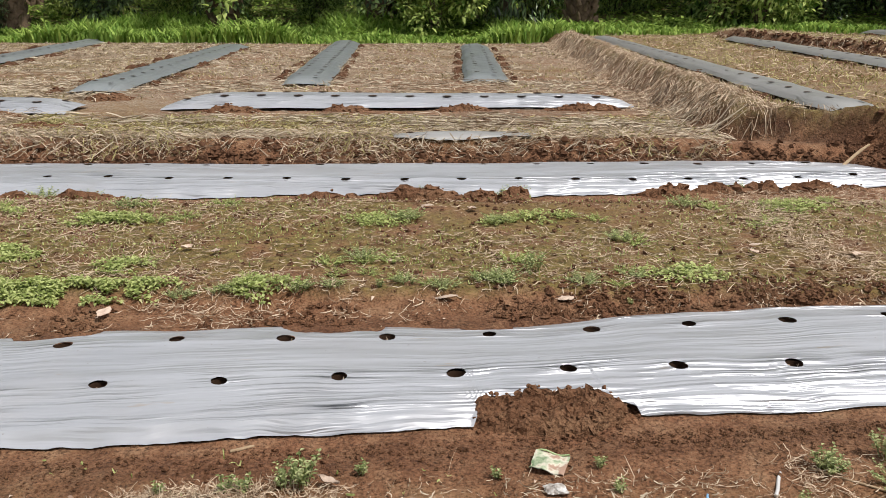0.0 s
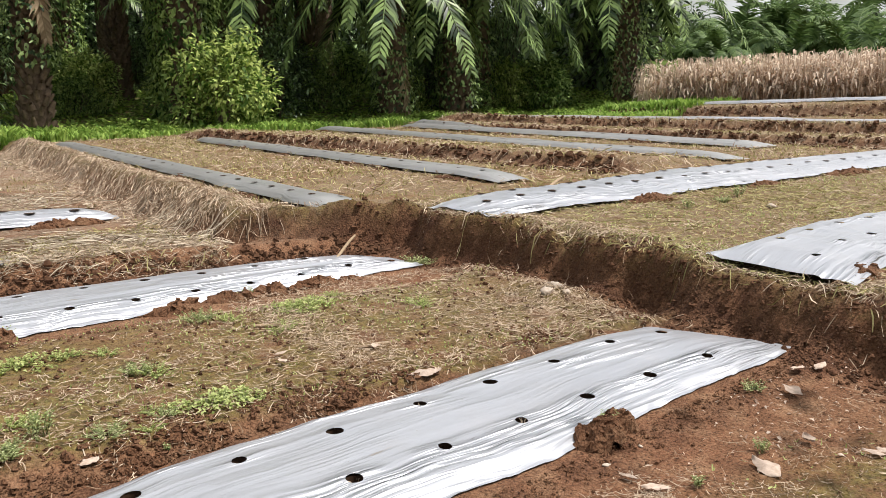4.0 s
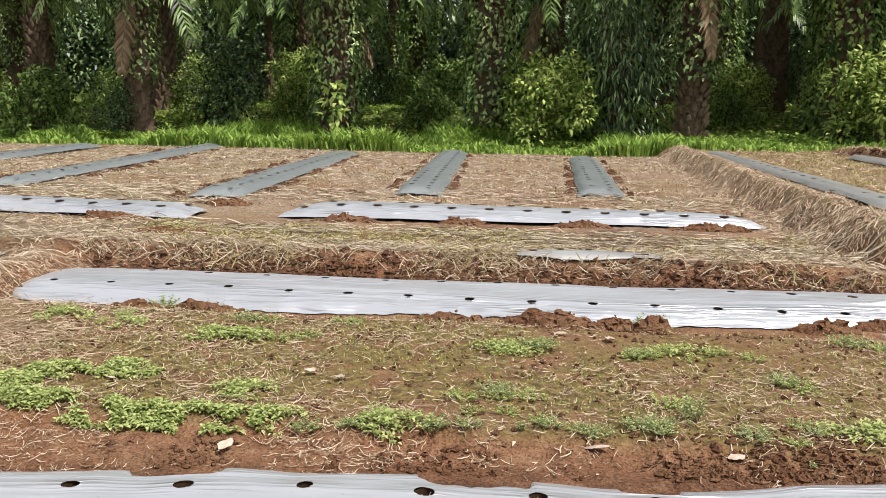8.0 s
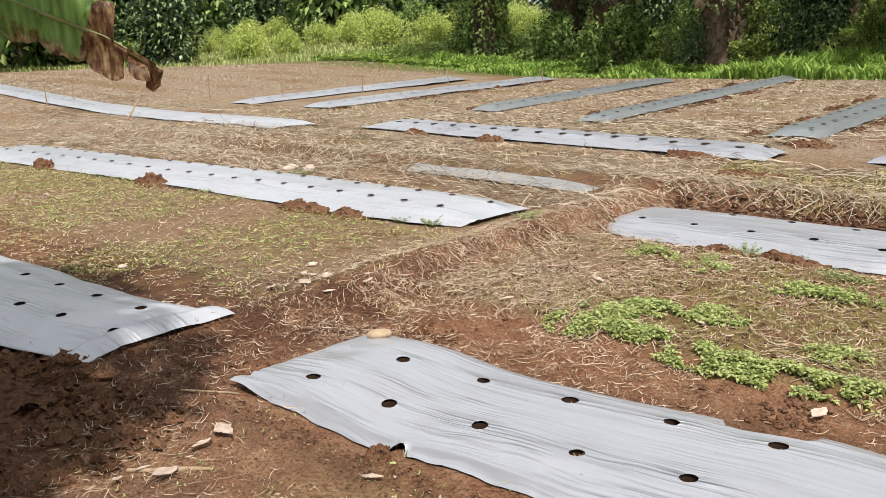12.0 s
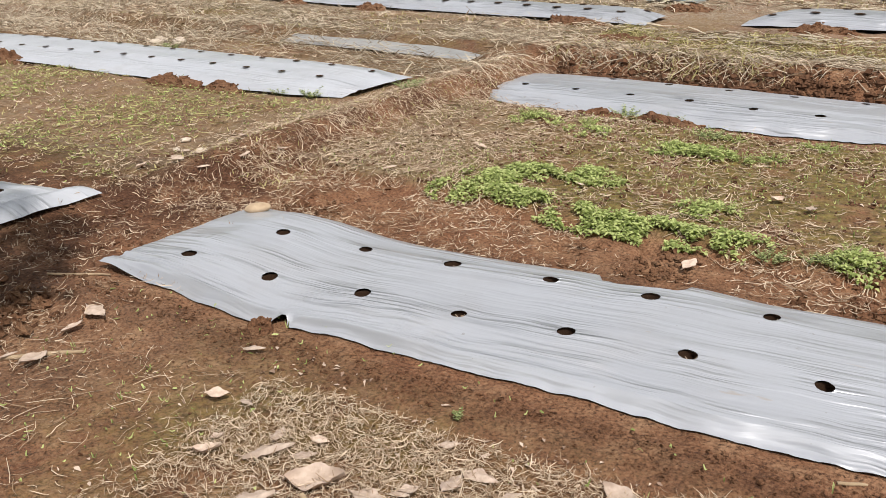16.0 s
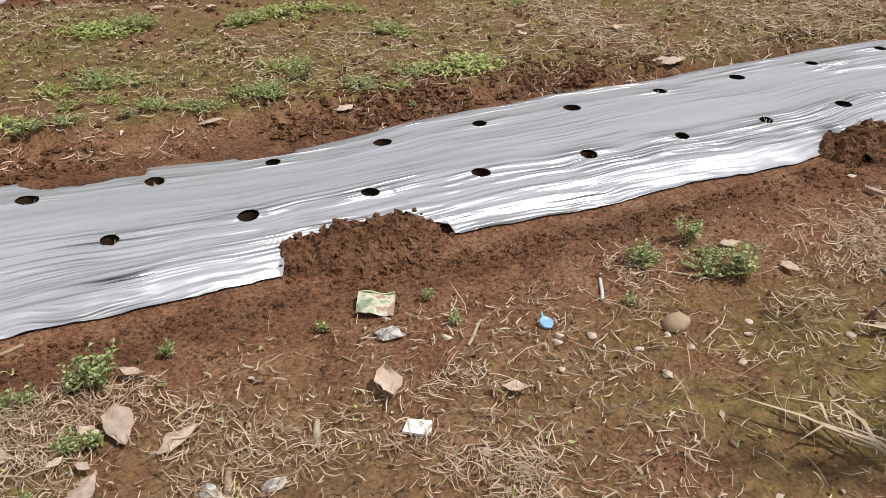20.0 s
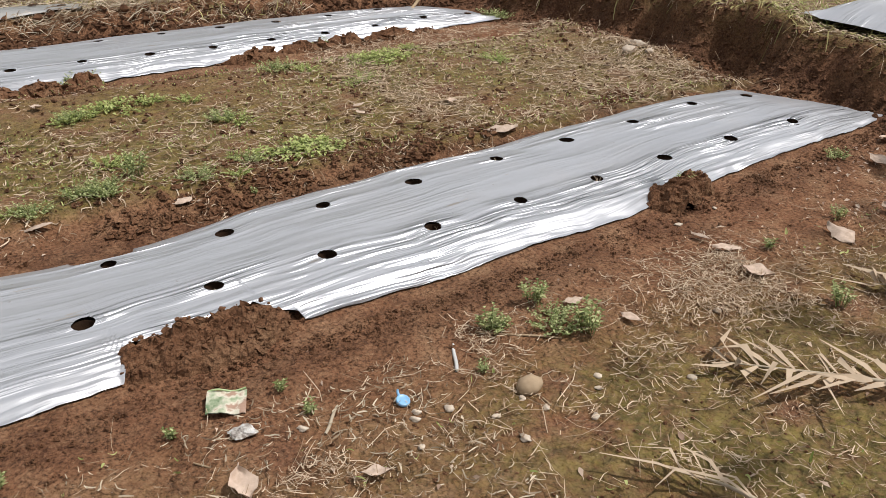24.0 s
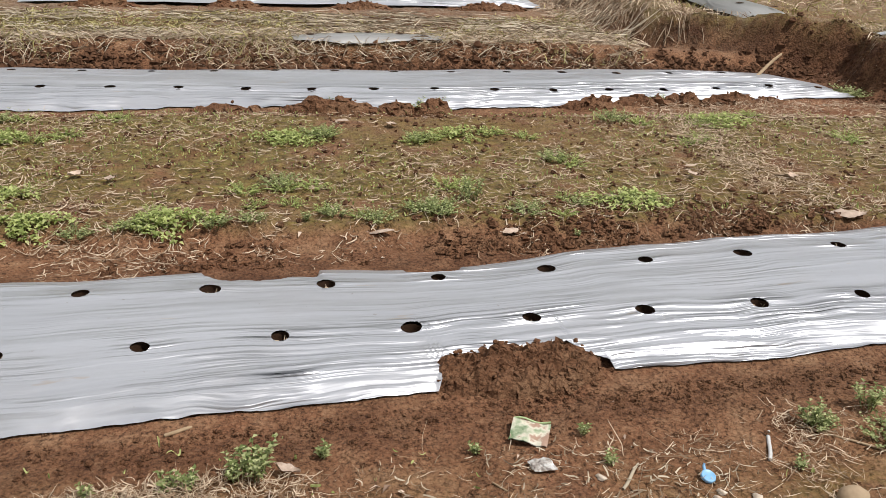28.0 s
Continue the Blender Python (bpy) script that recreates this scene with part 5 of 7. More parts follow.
straw_litter("straw_litter", 20000, (3.0, 24.0, 8.3, 23.0), 0.12, 0.012, STRAW, 32, "brown dry grass matted on the terrace steps", 0.36, 0.06, mask=lambda X, Y: (X > edge_x(Y) + 0.02) & (sum(np.abs(ridge_at(X, Y, rx, ln)) < 0.42 for rx, ln, _ in RIDGES) > 0))
straw_litter("straw_litter", 8000, (-4.0, 4.1, 3.95, 5.95), 0.085, 0.0034, STRAW, 2, "thin dry straw over the mossy strip", 0.46, 0.02, mask=low_plot)
straw_litter("straw_litter", 4500, (2.0, 4.3, 4.0, 6.3), 0.08, 0.0035, STRAW, 3, "tangled dry straw beside the bank", 0.40, 0.03, mask=lambda X, Y: X < edge_x(Y) - 0.32)
straw_litter("straw_litter", 7000, (-4.9, -2.7, 3.4, 7.2), 0.08, 0.0036, STRAW, 4, "tangled dry straw on the low ridge", 0.40, 0.03)
straw_litter("straw_litter", 2600, (-4.4, -0.8, 3.15, 4.2), 0.055, 0.003, STRAW, 38, "short dry straw behind the bed", 0.46, 0.014, curl=0.7, fine=0.4)
straw_litter("straw_litter", 2600, (-4.9, -3.85, 3.5, 7.2), 0.09, 0.004, STRAW, 39, "dry straw lying on the low ridge", 0.22, 0.03, curl=0.7)
straw_litter("straw_litter", 3400, (-5.2, -3.0, 2.9, 5.0), 0.06, 0.0034, STRAW, 44, "tangled straw around fallen leaves and stones", 0.46, 0.03, curl=0.9, fine=0.3)
straw_litter("straw_litter", 2000, (-4.8, -3.2, 0.9, 3.3), 0.06, 0.0030, STRAW, 22, "tangled dry straw between two beds", 0.45, 0.03)
straw_litter("straw_bank", 6500, (-4.4, 2.5, 7.30, 8.2), 0.11, 0.006, STRAW, 5, "matted dry straw over the low bank", 0.40, 0.05, 0.0, off_bed, 1.2)
straw_litter("straw_bank", 3500, (-4.4, 2.5, 7.42, 8.2), 0.15, 0.007, STRAW_PALE, 28, "bleached straw matted over the low bank", 0.44, 0.06, 0.1, off_bed, 1.0)
straw_litter("straw_bank", 2600, (-4.4, 2.5, 7.36, 8.2), 0.06, 0.007, STRAW_GREEN, 29, "yellow-green fading grass on the bank", 0.50, 0.06, None, off_bed)
straw_litter("straw_bank", 2600, (-4.4, 2.5, 7.9, 9.65), 0.26, 0.010, STRAW_PALE, 6, "long dry stalks lying on the middle terrace", 0.38, 0.05, 0.0, off_bed, 0.5)
straw_litter("straw_bank", 6500, (-4.4, 2.3, 8.0, 9.6), 0.06, 0.009, STRAW_GREEN, 23, "yellow-green fading grass on the terrace", 0.46, 0.04, None, off_bed)
straw_litter("straw_litter", 6000, (-16, -4.3, 6.2, 9.4), 0.12, 0.010, STRAW, 57, "brown dry straw beside the beds", 0.44, 0.04, None, off_bed, 0.8)
straw_litter("straw_bank", 5000, (-12, 2.3, 10.7, 12.9), 0.22, 0.011, STRAW_PALE, 7, "long dry stalks in front of the dark beds", 0.38, 0.05, 0.0, None, 0.5)
gap_cols = lambda X, Y: (X < edge_x(Y) - 0.2)  # noqa: E731
straw_litter("straw_litter", 20000, (-16, 2.3, 12.4, 22.8), 0.15, 0.011, STRAW_PALE, 8, "pale dry straw between the dark beds", 0.40, 0.04, mask=gap_cols)
bank_mask = lambda X, Y: (np.abs(X - edge_x(Y) - 0.05) < 0.55 - 0.012 * (Y - 8))  # noqa: E731
straw_litter("straw_bank", 9500, (1.4, 3.7, 8.0, 22.5), 0.11, 0.008, STRAW, 9, "brown dry grass matted over the terrace bank", 0.34, 0.05, mask=bank_mask)
straw_litter("straw_bank", 4500, (1.6, 4.2, 7.7, 12.5), 0.09, 0.006, STRAW, 24, "brown dry grass matted over the terrace bank", 0.38, 0.05, mask=lambda X, Y: np.abs(X - edge_x(Y) - 0.22) < 0.34)
straw_litter("straw_litter", 6500, (4.2, 12.0, 1.0, 6.5), 0.12, 0.006, STRAW_GREEN, 10, "fading yellow grass on the upper terrace", 0.40, 0.03, mask=upper)
straw_litter("straw_litter", 9000, (4.2, 14.0, 1.0, 8.2), 0.10, 0.006, STRAW, 25, "dry straw on the upper terrace", 0.45, 0.03, mask=upper)
straw_litter("straw_litter", 9000, (3.0, 24.0, 8.3, 23.0), 0.12, 0.011, STRAW_GREEN, 11, "fading grass between the upper beds", 0.38, 0.05, mask=upper)
straw_litter("straw_litter", 15000, (3.0, 24.0, 8.3, 23.0), 0.13, 0.011, STRAW, 26, "dry straw between the upper beds", 0.42, 0.06, mask=upper)
straw_litter("straw_litter", 8000, (-15, -4.6, 2.3, 5.0), 0.06, 0.006, STRAW, 35, "short dry straw on the plot between beds", 0.44, 0.02, fine=0.4)
straw_litter("sprouts", 5000, (-14, -4.6, 2.5, 5.0), 0.035, 0.010, COVER, 36, "tiny green sprouts between the beds", 0.50, 0.03, fine=0.3)
straw_litter("straw_litter", 9000, (-15, -4.6, 2.6, 5.0), 0.10, 0.005, STRAW_GREEN, 12, "fading grass between the beds on the left plot", 0.42, 0.03)
straw_litter("straw_litter", 11000, (-16, -4.4, 6.15, 9.6), 0.20, 0.0065, STRAW_PALE, 13, "long dry stalks heaped beside the beds", 0.40, 0.09, 0.1, off_bed, 0.6)
straw_litter("straw_litter", 9000, (-30, -11, 5.6, 12), 0.22, 0.009, STRAW_PALE, 14, "pale dry straw on the far left field", 0.40, 0.06)
straw_litter("straw_litter", 8000, (3.7, 5.4, 1.2, 7.4), 0.08, 0.005, STRAW, 33, "dry grass matted on the lip of the earth bank", 0.40, 0.03, mask=lambda X, Y: (np.abs(X - edge_x(Y) - 0.36) < 0.24) & ~off_upper(X, Y))
straw_litter("sprouts", 3000, (3.9, 5.4, 1.2, 7.4), 0.03, 0.008, COVER, 34, "tiny green sprouts on the lip of the earth bank", 0.46, 0.03, mask=lambda X, Y: (np.abs(X - edge_x(Y) - 0.45) < 0.3) & ~off_upper(X, Y))
straw_litter("roots", 110, (3.9, 4.7, 1.2, 7.4), 0.07, 0.004, STRAW, 15, "dry roots and grass hanging from the earth bank", 0.36, 0.05, mask=lambda X, Y: np.abs(X - edge_x(Y)) < 0.3)


def turf(name, n, box, high, wide, mat, seed, label, mask, thick=0.5):
    """Short tufts standing in uneven patches."""
    r2 = np.random.default_rng(seed)
    X, Y = r2.uniform(box[0], box[1], n * 3), r2.uniform(box[2], box[3], n * 3)
    ok = mask(X, Y) & (0.6 * fbm(X, Y, 1.0, 3, seed) + 0.4 * fbm(X, Y, 6.0, 2, seed + 1) + 0.15 * r2.random(n * 3) > thick + 0.07)
    blades(name, X[ok][:n], Y[ok][:n], high, wide, mat, seed, label, "grass", 1.2)


turf("turf", 15000, (4.5, 13.0, 1.0, 8.2), 0.05, 0.008, STRAW_GREEN, 51, "short yellowing turf on the upper terrace", upper, 0.47)
turf("turf", 9000, (4.5, 13.0, 1.0, 8.2), 0.05, 0.009, COVER, 52, "short green turf on the upper terrace", upper, 0.52)
turf("turf", 17000, (3.0, 24.0, 8.2, 23.0), 0.09, 0.014, STRAW_GREEN, 53, "yellowing turf between the upper beds", upper, 0.47)
turf("turf", 9000, (-16, 2.4, 10.8, 23.0), 0.07, 0.012, STRAW, 54, "dry brown stubble between the dark beds", gap_cols, 0.48)
turf("turf", 9000, (-16, 2.4, 7.6, 23.0), 0.07, 0.012, STRAW_GREEN, 55, "yellow-green turf patches on the middle terrace", lambda X, Y: gap_cols(X, Y) & off_bed(X, Y), 0.52)
turf("turf", 1500, (-4.9, -3.9, 3.4, 7.3), 0.045, 0.008, STRAW_GREEN, 58, "yellow-green tufts on the low ridge", low_plot, 0.44)
turf("turf", 13000, (-24, -4.7, 2.4, 12), 0.05, 0.009, STRAW_GREEN, 56, "yellow-green turf patches on the plot", off_bed, 0.52)


def leaf_fragments(n, box, seed):
    r2 = np.random.default_rng(seed)
    X, Y = r2.uniform(box[0], box[1], n), r2.uniform(box[2], box[3], n)
    ok = fbm(X, Y, 2.2, 3, seed) + 0.2 * r2.random(n) > 0.58
    X, Y = X[ok], Y[ok]
    n = len(X)
    g = Geo()
    L = 0.008 + 0.030 * r2.random(n) ** 2.5
    leaflets(g, np.stack([X, Y, height(X, Y) + 0.008], 1), r2.standard_normal((n, 3)) * np.array([1, 1, 0.15]), np.tile([0, 0, 1.0], (n, 1)) + 0.3 * r2.standard_normal((n, 3)), L, L * (0.25 + 0.4 * r2.random(n)), 0.5 * r2.random((n, 1)), 0.2)
    tagged(new("leaf_fragments", g.mesh("leaf_fragments", LEAFBIT)), "small broken pieces of dry leaves on the soil", "leaf litter", "", "stuff")


leaf_fragments(1300, (-2.6, 0.3, 1.1, 2.2), 61)
leaf_fragments(700, (-2.2, -0.9, 1.2, 1.95), 65)
leaf_fragments(450, (0.3, 3.2, 1.1, 2.6), 62)
leaf_fragments(700, (3.0, 4.4, 1.5, 2.9), 63)
leaf_fragments(900, (-4.9, 3.9, 3.6, 5.9), 64)

# ---- loose soil ----
def crumbs(name, n, sampler, size, seed, label, mat=None):
    rng = np.random.default_rng(seed)
    X, Y = sampler(rng, n)
    n = len(X)
    th = np.array([0.5, 1.5, 2.6])
    ph = np.linspace(0, 2 * np.pi, 5, endpoint=False)
    T, Q = np.meshgrid(th, ph, indexing="ij")
    d = np.stack([np.sin(T) * np.cos(Q), np.sin(T) * np.sin(Q), np.cos(T)], -1).reshape(-1, 3)
    s = size * (0.3 + 1.1 * rng.random(n) ** 2.5)
    v = d[None] * (s[:, None, None] * (0.45 + 1.1 * rng.random((n, 15, 1)))) * np.array([1, 1, 0.7])
    v = v + np.stack([X, Y, height(X, Y) + s * 0.3], 1)[:, None]
    f = [(i * 5 + j, (i + 1) * 5 + j, (i + 1) * 5 + (j + 1) % 5, i * 5 + (j + 1) % 5) for i in range(2) for j in range(5)] + [(0, 1, 2, 3), (0, 3, 4, 4)][:1]
    f = (np.array(f)[None] + (np.arange(n) * 15)[:, None, None]).reshape(-1, 4)
    g = Geo()
    g.add(v, f)
    return tagged(new(name, g.mesh(name, mat or CLOD, False)), label, "soil", "", "stuff")


def beside_bed(rng, n):
    s = rng.random(n)
    line = np.array([(-3.8, 2.12), (-2.3, 2.26), (-0.6, 2.47), (0.7, 2.62), (1.63, 2.71), (3.09, 2.93), (4.4, 3.08)])
    X = np.interp(s, np.linspace(0, 1, 7), line[:, 0])
    return X, np.interp(X, line[:, 0], line[:, 1]) - np.abs(rng.normal(0, 0.10, n))


def behind_bed(rng, n):
    X = rng.uniform(-3.7, 4.0, 9 * n)
    X = X[fbm(X, X * 0, 2.2, 3, 2) + 0.2 * rng.random(9 * n) > 0.68][:n]
    n = len(X)
    return X, np.interp(X, [-3.67, -1.36, 0, 1.85, 3.93], [3.14, 3.5, 3.6, 3.86, 4.08]) + np.abs(rng.normal(0, 0.16, n))


crumbs("soil_crumbs", 3600, beside_bed, 0.008, 1, "crumbs of brown soil along the film edge")
crumbs("soil_crumbs", 1800, lambda r, n: (r.uniform(-5.8, -3.5, n), r.uniform(0.5, 1.9, n)), 0.035, 9, "loose clods on the tilled corner")
crumbs("soil_crumbs", 900, lambda r, n: (r.uniform(-4.9, -3.5, n), r.uniform(1.2, 3.5, n)), 0.011, 8, "dark soil crumbs between two beds", CLOD_DARK)
crumbs("soil_crumbs", 2600, behind_bed, 0.016, 2, "crumbs of brown soil behind the bed")
crumbs("soil_crumbs", 5200, lambda r, n: (r.uniform(-4, 4, n), r.uniform(0.8, 2.5, n)), 0.0055, 3, "small soil crumbs on the aisle")
crumbs("soil_crumbs", 2400, lambda r, n: (r.uniform(-4, 4, n), r.uniform(3.9, 6.0, n)), 0.014, 4, "soil crumbs on the mossy strip", CLOD_DARK)


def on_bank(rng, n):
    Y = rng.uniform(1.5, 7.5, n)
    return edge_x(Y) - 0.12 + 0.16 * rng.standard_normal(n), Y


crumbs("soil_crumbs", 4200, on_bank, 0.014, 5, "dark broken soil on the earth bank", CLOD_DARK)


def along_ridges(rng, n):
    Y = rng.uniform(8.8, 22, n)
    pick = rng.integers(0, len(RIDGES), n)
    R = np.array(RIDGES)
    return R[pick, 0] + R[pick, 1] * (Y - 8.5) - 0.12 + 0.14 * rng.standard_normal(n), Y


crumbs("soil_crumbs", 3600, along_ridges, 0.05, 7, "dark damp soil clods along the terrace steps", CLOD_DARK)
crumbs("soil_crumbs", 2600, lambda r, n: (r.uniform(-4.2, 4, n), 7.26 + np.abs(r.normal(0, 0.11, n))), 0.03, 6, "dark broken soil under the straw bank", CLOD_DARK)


def soil_heap(x, y, wide, deep, high, count, seed, label="heap of reddish-brown soil clods on the film edge"):
    """A low craggy mound of turned-up soil with clods on it."""
    rng = np.random.default_rng(seed)
    fineness = 1.7 if y < 3.2 and abs(x) < 3 else 1.0
    nu, nw = max(10, int(wide * 90 * fineness)), max(8, int(deep * 110 * fineness))
    u, w = np.meshgrid(np.linspace(-1, 1, nu), np.linspace(-1, 1, nw), indexing="ij")
    reach = np.sqrt(u * u + w * w) * (0.8 + 0.5 * fbm(np.arctan2(w, u) * 1.2 + seed, u * 0, 1.0, 2, 1))
    crag = fbm(u * wide * 16 * fineness + seed * 3.7, w * deep * 16 * fineness, 1.0, 4, seed % 5)
    def top(uu, ww, rr, cc):
        return high * np.clip(1 - rr ** (3.6 if fineness > 1 else 2.2), -0.35, 1) * (0.25 + 1.35 * cc) - 0.01
    z = top(u, w, reach, crag) + 0.25 * high * np.round(crag * 5) / 5 * (reach < 0.85) - 0.1 * high
    g = Geo()
    idx = np.arange(nu * nw).reshape(nu, nw)
    jx, jy = 0.012 / fineness ** 1.5 * rng.standard_normal((2, nu, nw))
    g.add(np.stack([u * wide + jx, w * deep + jy, z], -1), np.stack([idx[:-1, :-1], idx[1:, :-1], idx[1:, 1:], idx[:-1, 1:]], -1).reshape(-1, 4))
    for _ in range(count if y < 5 else count // 2):
        a, q = rng.random() * 6.283, rng.random() ** 0.6 * 1.15
        s = (0.003 + 0.014 * rng.random() ** 3) / fineness * min(1.7, max(1, high / 0.10))
        i, j2 = int(np.clip((q * math.cos(a) + 1) / 2 * (nu - 1), 0, nu - 1)), int(np.clip((q * math.sin(a) + 1) / 2 * (nw - 1), 0, nw - 1))
        blob(g, (q * math.cos(a) * wide, q * math.sin(a) * deep, max(0.0, z[i, j2]) + s * 0.3), (s * 1.3, s, s * 0.8), rng, 0.5, *((5, 7) if y < 5 else (4, 5)))
    ob = new("soil_mound", g.mesh("soil_mound", CLOD_DARK if "dark" in label else CLOD, False))
    ob.location = (x, y, float(level(x, y)))
    return tagged(ob, label, "soil mound", "soil mounds")


k = 0
# clods in the tears of the front bed
HEAPS = [(0.40, 2.69, 0.26, 0.11, 0.075, 240), (0.58, 2.73, 0.17, 0.10, 0.078, 140), (0.25, 2.71, 0.12, 0.09, 0.088, 90), (0.46, 2.77, 0.28, 0.07, 0.092, 160), (2.52, 2.90, 0.15, 0.12, 0.095, 110), (2.68, 2.95, 0.10, 0.09, 0.085, 60), (-2.72, 2.22, 0.05, 0.07, 0.07, 24)]
# clods along the second bed
HEAPS += [(-3.1, 5.97, 0.26, 0.10, 0.10, 60), (-2.6, 5.98, 0.28, 0.11, 0.13, 70), (-0.85, 6.08, 0.26, 0.10, 0.09, 60), (-0.2, 6.10, 0.34, 0.12, 0.15, 90), (0.28, 6.10, 0.16, 0.10, 0.12, 40), (0.52, 6.08, 0.14, 0.10, 0.15, 44), (1.70, 6.24, 0.22, 0.12, 0.13, 60), (2.10, 6.33, 0.24, 0.11, 0.12, 60), (2.42, 6.38, 0.13, 0.10, 0.15, 60), (2.80, 6.40, 0.24, 0.10, 0.12, 56), (3.1, 6.42, 0.14, 0.08, 0.08, 24)]
# clods along the beds of the left plot and the terrace
HEAPS += [(-2.5, 9.70, 0.34, 0.12, 0.13, 40), (-1.16, 9.76, 0.28, 0.12, 0.13, 36), (0.15, 9.80, 0.36, 0.12, 0.12, 40), (1.55, 9.86, 0.40, 0.12, 0.13, 44), (-5.0, 9.30, 0.36, 0.12, 0.13, 36), (-8.3, 9.55, 0.26, 0.12, 0.16, 36), (-9.9, 9.62, 0.24, 0.12, 0.14, 30), (-5.2, 9.32, 0.2, 0.1, 0.14, 26), (-12.2, 4.80, 0.34, 0.14, 0.16, 40), (-9.5, 4.92, 0.40, 0.14, 0.15, 44), (-6.8, 5.05, 0.34, 0.14, 0.14, 44), (-6.2, 5.08, 0.2, 0.12, 0.14, 30), (-6.3, 1.36, 0.36, 0.14, 0.13, 60), (-7.1, 1.30, 0.4, 0.16, 0.14, 50)]
# clods on the upper terrace and between beds
HEAPS += [(4.95, 3.20, 0.25, 0.12, 0.10, 40), (5.75, 3.25, 0.34, 0.12, 0.12, 50), (6.5, 3.25, 0.34, 0.12, 0.12, 50), (7.2, 3.26, 0.2, 0.1, 0.1, 30), (6.54, 6.46, 0.32, 0.12, 0.12, 36), (10.5, 6.78, 0.42, 0.14, 0.13, 36), (12.9, 6.95, 0.42, 0.14, 0.13, 36), (8.6, 6.62, 0.3, 0.12, 0.1, 30), (-3.95, 8.3, 0.5, 0.3, 0.12, 40), (-4.3, 10.9, 0.3, 0.25, 0.12, 30)]
for x, y, w, d, h, n in HEAPS:
    k += 1
    soil_heap(x, y - (0.05 if y > 5 else 0), w * (1.25 if y > 5 else 1), d, h * (0.62 if y > 5 else 0.85), n, k)
rng = random.Random(31)
for x, y, w, dp, h in ((-4.3, 1.2, 0.45, 0.25, 0.06), (-4.9, 0.85, 0.5, 0.3, 0.07), (-4.2, 0.7, 0.4, 0.3, 0.06), (-5.4, 0.7, 0.5, 0.35, 0.07), (-4.6, 1.45, 0.35, 0.14, 0.05), (-5.3, 1.15, 0.4, 0.2, 0.06), (-3.75, 1.25, 0.3, 0.2, 0.04)):
    k += 1
    soil_heap(x, y, w, dp, h, 60, k, "loose dark tilled soil")
for x0, y0, x1, y1, n in ((-5.35, 11.6, -6.1, 21, 9), (-4.25, 11.6, -4.9, 21, 8), (-8.9, 12.2, -10.2, 23, 10), (-7.8, 12.2, -9.0, 23, 10), (-1.65, 12.6, -2.3, 22, 8), (0.1, 13, 0.1, 21, 8), (0.95, 13, 0.95, 21, 8), (-2.6, 12.6, -3.2, 22, 8), (-11.9, 13, -13.2, 22, 8),
                          (6.2, 8.8, 6.2, 20, 8), (3.4, 8, 3.2, 20, 6), (10.3, 8.7, 10.3, 22, 8), (12.9, 10, 12.9, 22, 7), (-15.0, 12.3, -16.2, 22, 7)):
    for i in range(n):
        u = (i + rng.random()) / n
        k += 1
        soil_heap(x0 + (x1 - x0) * u, y0 + (y1 - y0) * u, rng.uniform(0.06, 0.12), rng.uniform(0.2, 0.6), rng.uniform(0.035, 0.075), 10, k, "line of dark soil clods beside a weathered bed")


# ---- weeds ----
def weed_mesh(count, spread, high, leaf, seed, mat):
    rng = np.random.default_rng(seed)
    g = Geo()
    for _ in range(count):
        a, r = rng.random() * 6.283, spread * rng.random() ** 0.5
        p0 = np.array([r * 0.4 * math.cos(a), r * 0.4 * math.sin(a), -0.005])
        p1 = np.array([r * math.cos(a), r * math.sin(a), high * (0.4 + 0.6 * rng.random())])
        tube(g, np.array([p0, (p0 + p1) / 2 + [0, 0, high * 0.15], p1]), np.array([0.0018, 0.0014, 0.0008]), 4)
        m = 9
        u = np.linspace(0.25, 1, m)
        C = p0 + (p1 - p0) * u[:, None] + np.array([0, 0, 1]) * (high * 0.3 * u * (1 - u))[:, None]
        b = np.arange(m) * 2.4 + rng.random() * 6
        D = np.stack([np.cos(b), np.sin(b), 0.35 + 0.3 * rng.random(m)], 1)
        leaflets(g, C, D, np.tile([0, 0, 1.0], (m, 1)), leaf * (1.15 - 0.5 * u) * (0.7 + 0.5 * rng.random(m)), leaf * 0.45)
    return g.mesh("weed", mat)


WEEDS = [weed_mesh(22, 0.09, 0.06, 0.021, 1, WEED), weed_mesh(36, 0.14, 0.06, 0.022, 2, WEED), weed_mesh(14, 0.07, 0.10, 0.027, 3, WEED), weed_mesh(6, 0.035, 0.05, 0.022, 4, WEED), weed_mesh(30, 0.12, 0.04, 0.018, 5, COVER)]


def weed(kind, x, y, size=1.0, label="small bright green weed clump on bare soil"):
    ob = new("weed", WEEDS[kind])
    ob.matrix_world = at_ground(x, y, rng.uniform(0, 360), size * rng.uniform(0.85, 1.15))
    return tagged(ob, label, "weed", "weeds")


for x, y in ((-1.25, 3.90), (-1.09, 3.92), (-1.00, 3.92), (-0.87, 3.91), (-0.78, 3.93), (-0.68, 3.94), (-0.52, 3.98), (-0.28, 3.98), (-0.15, 4.02), (0.04, 3.96), (0.22, 4.06), (0.34, 4.03), (0.48, 4.14), (0.74, 4.02), (1.00, 4.12), (1.13, 4.15), (1.24, 4.14), (1.38, 4.12), (0.94, 3.85)):
    weed(rng.choice((0, 0, 3, 1)), x, y, rng.uniform(0.5, 1.0))
    if rng.random() < 0.5:
        weed(4, x + rng.uniform(-0.08, 0.08), y + rng.uniform(0, 0.2), 0.7)
weed(1, 0.33, 4.05, 1.15)
weed(2, 0.49, 4.20, 1.0)
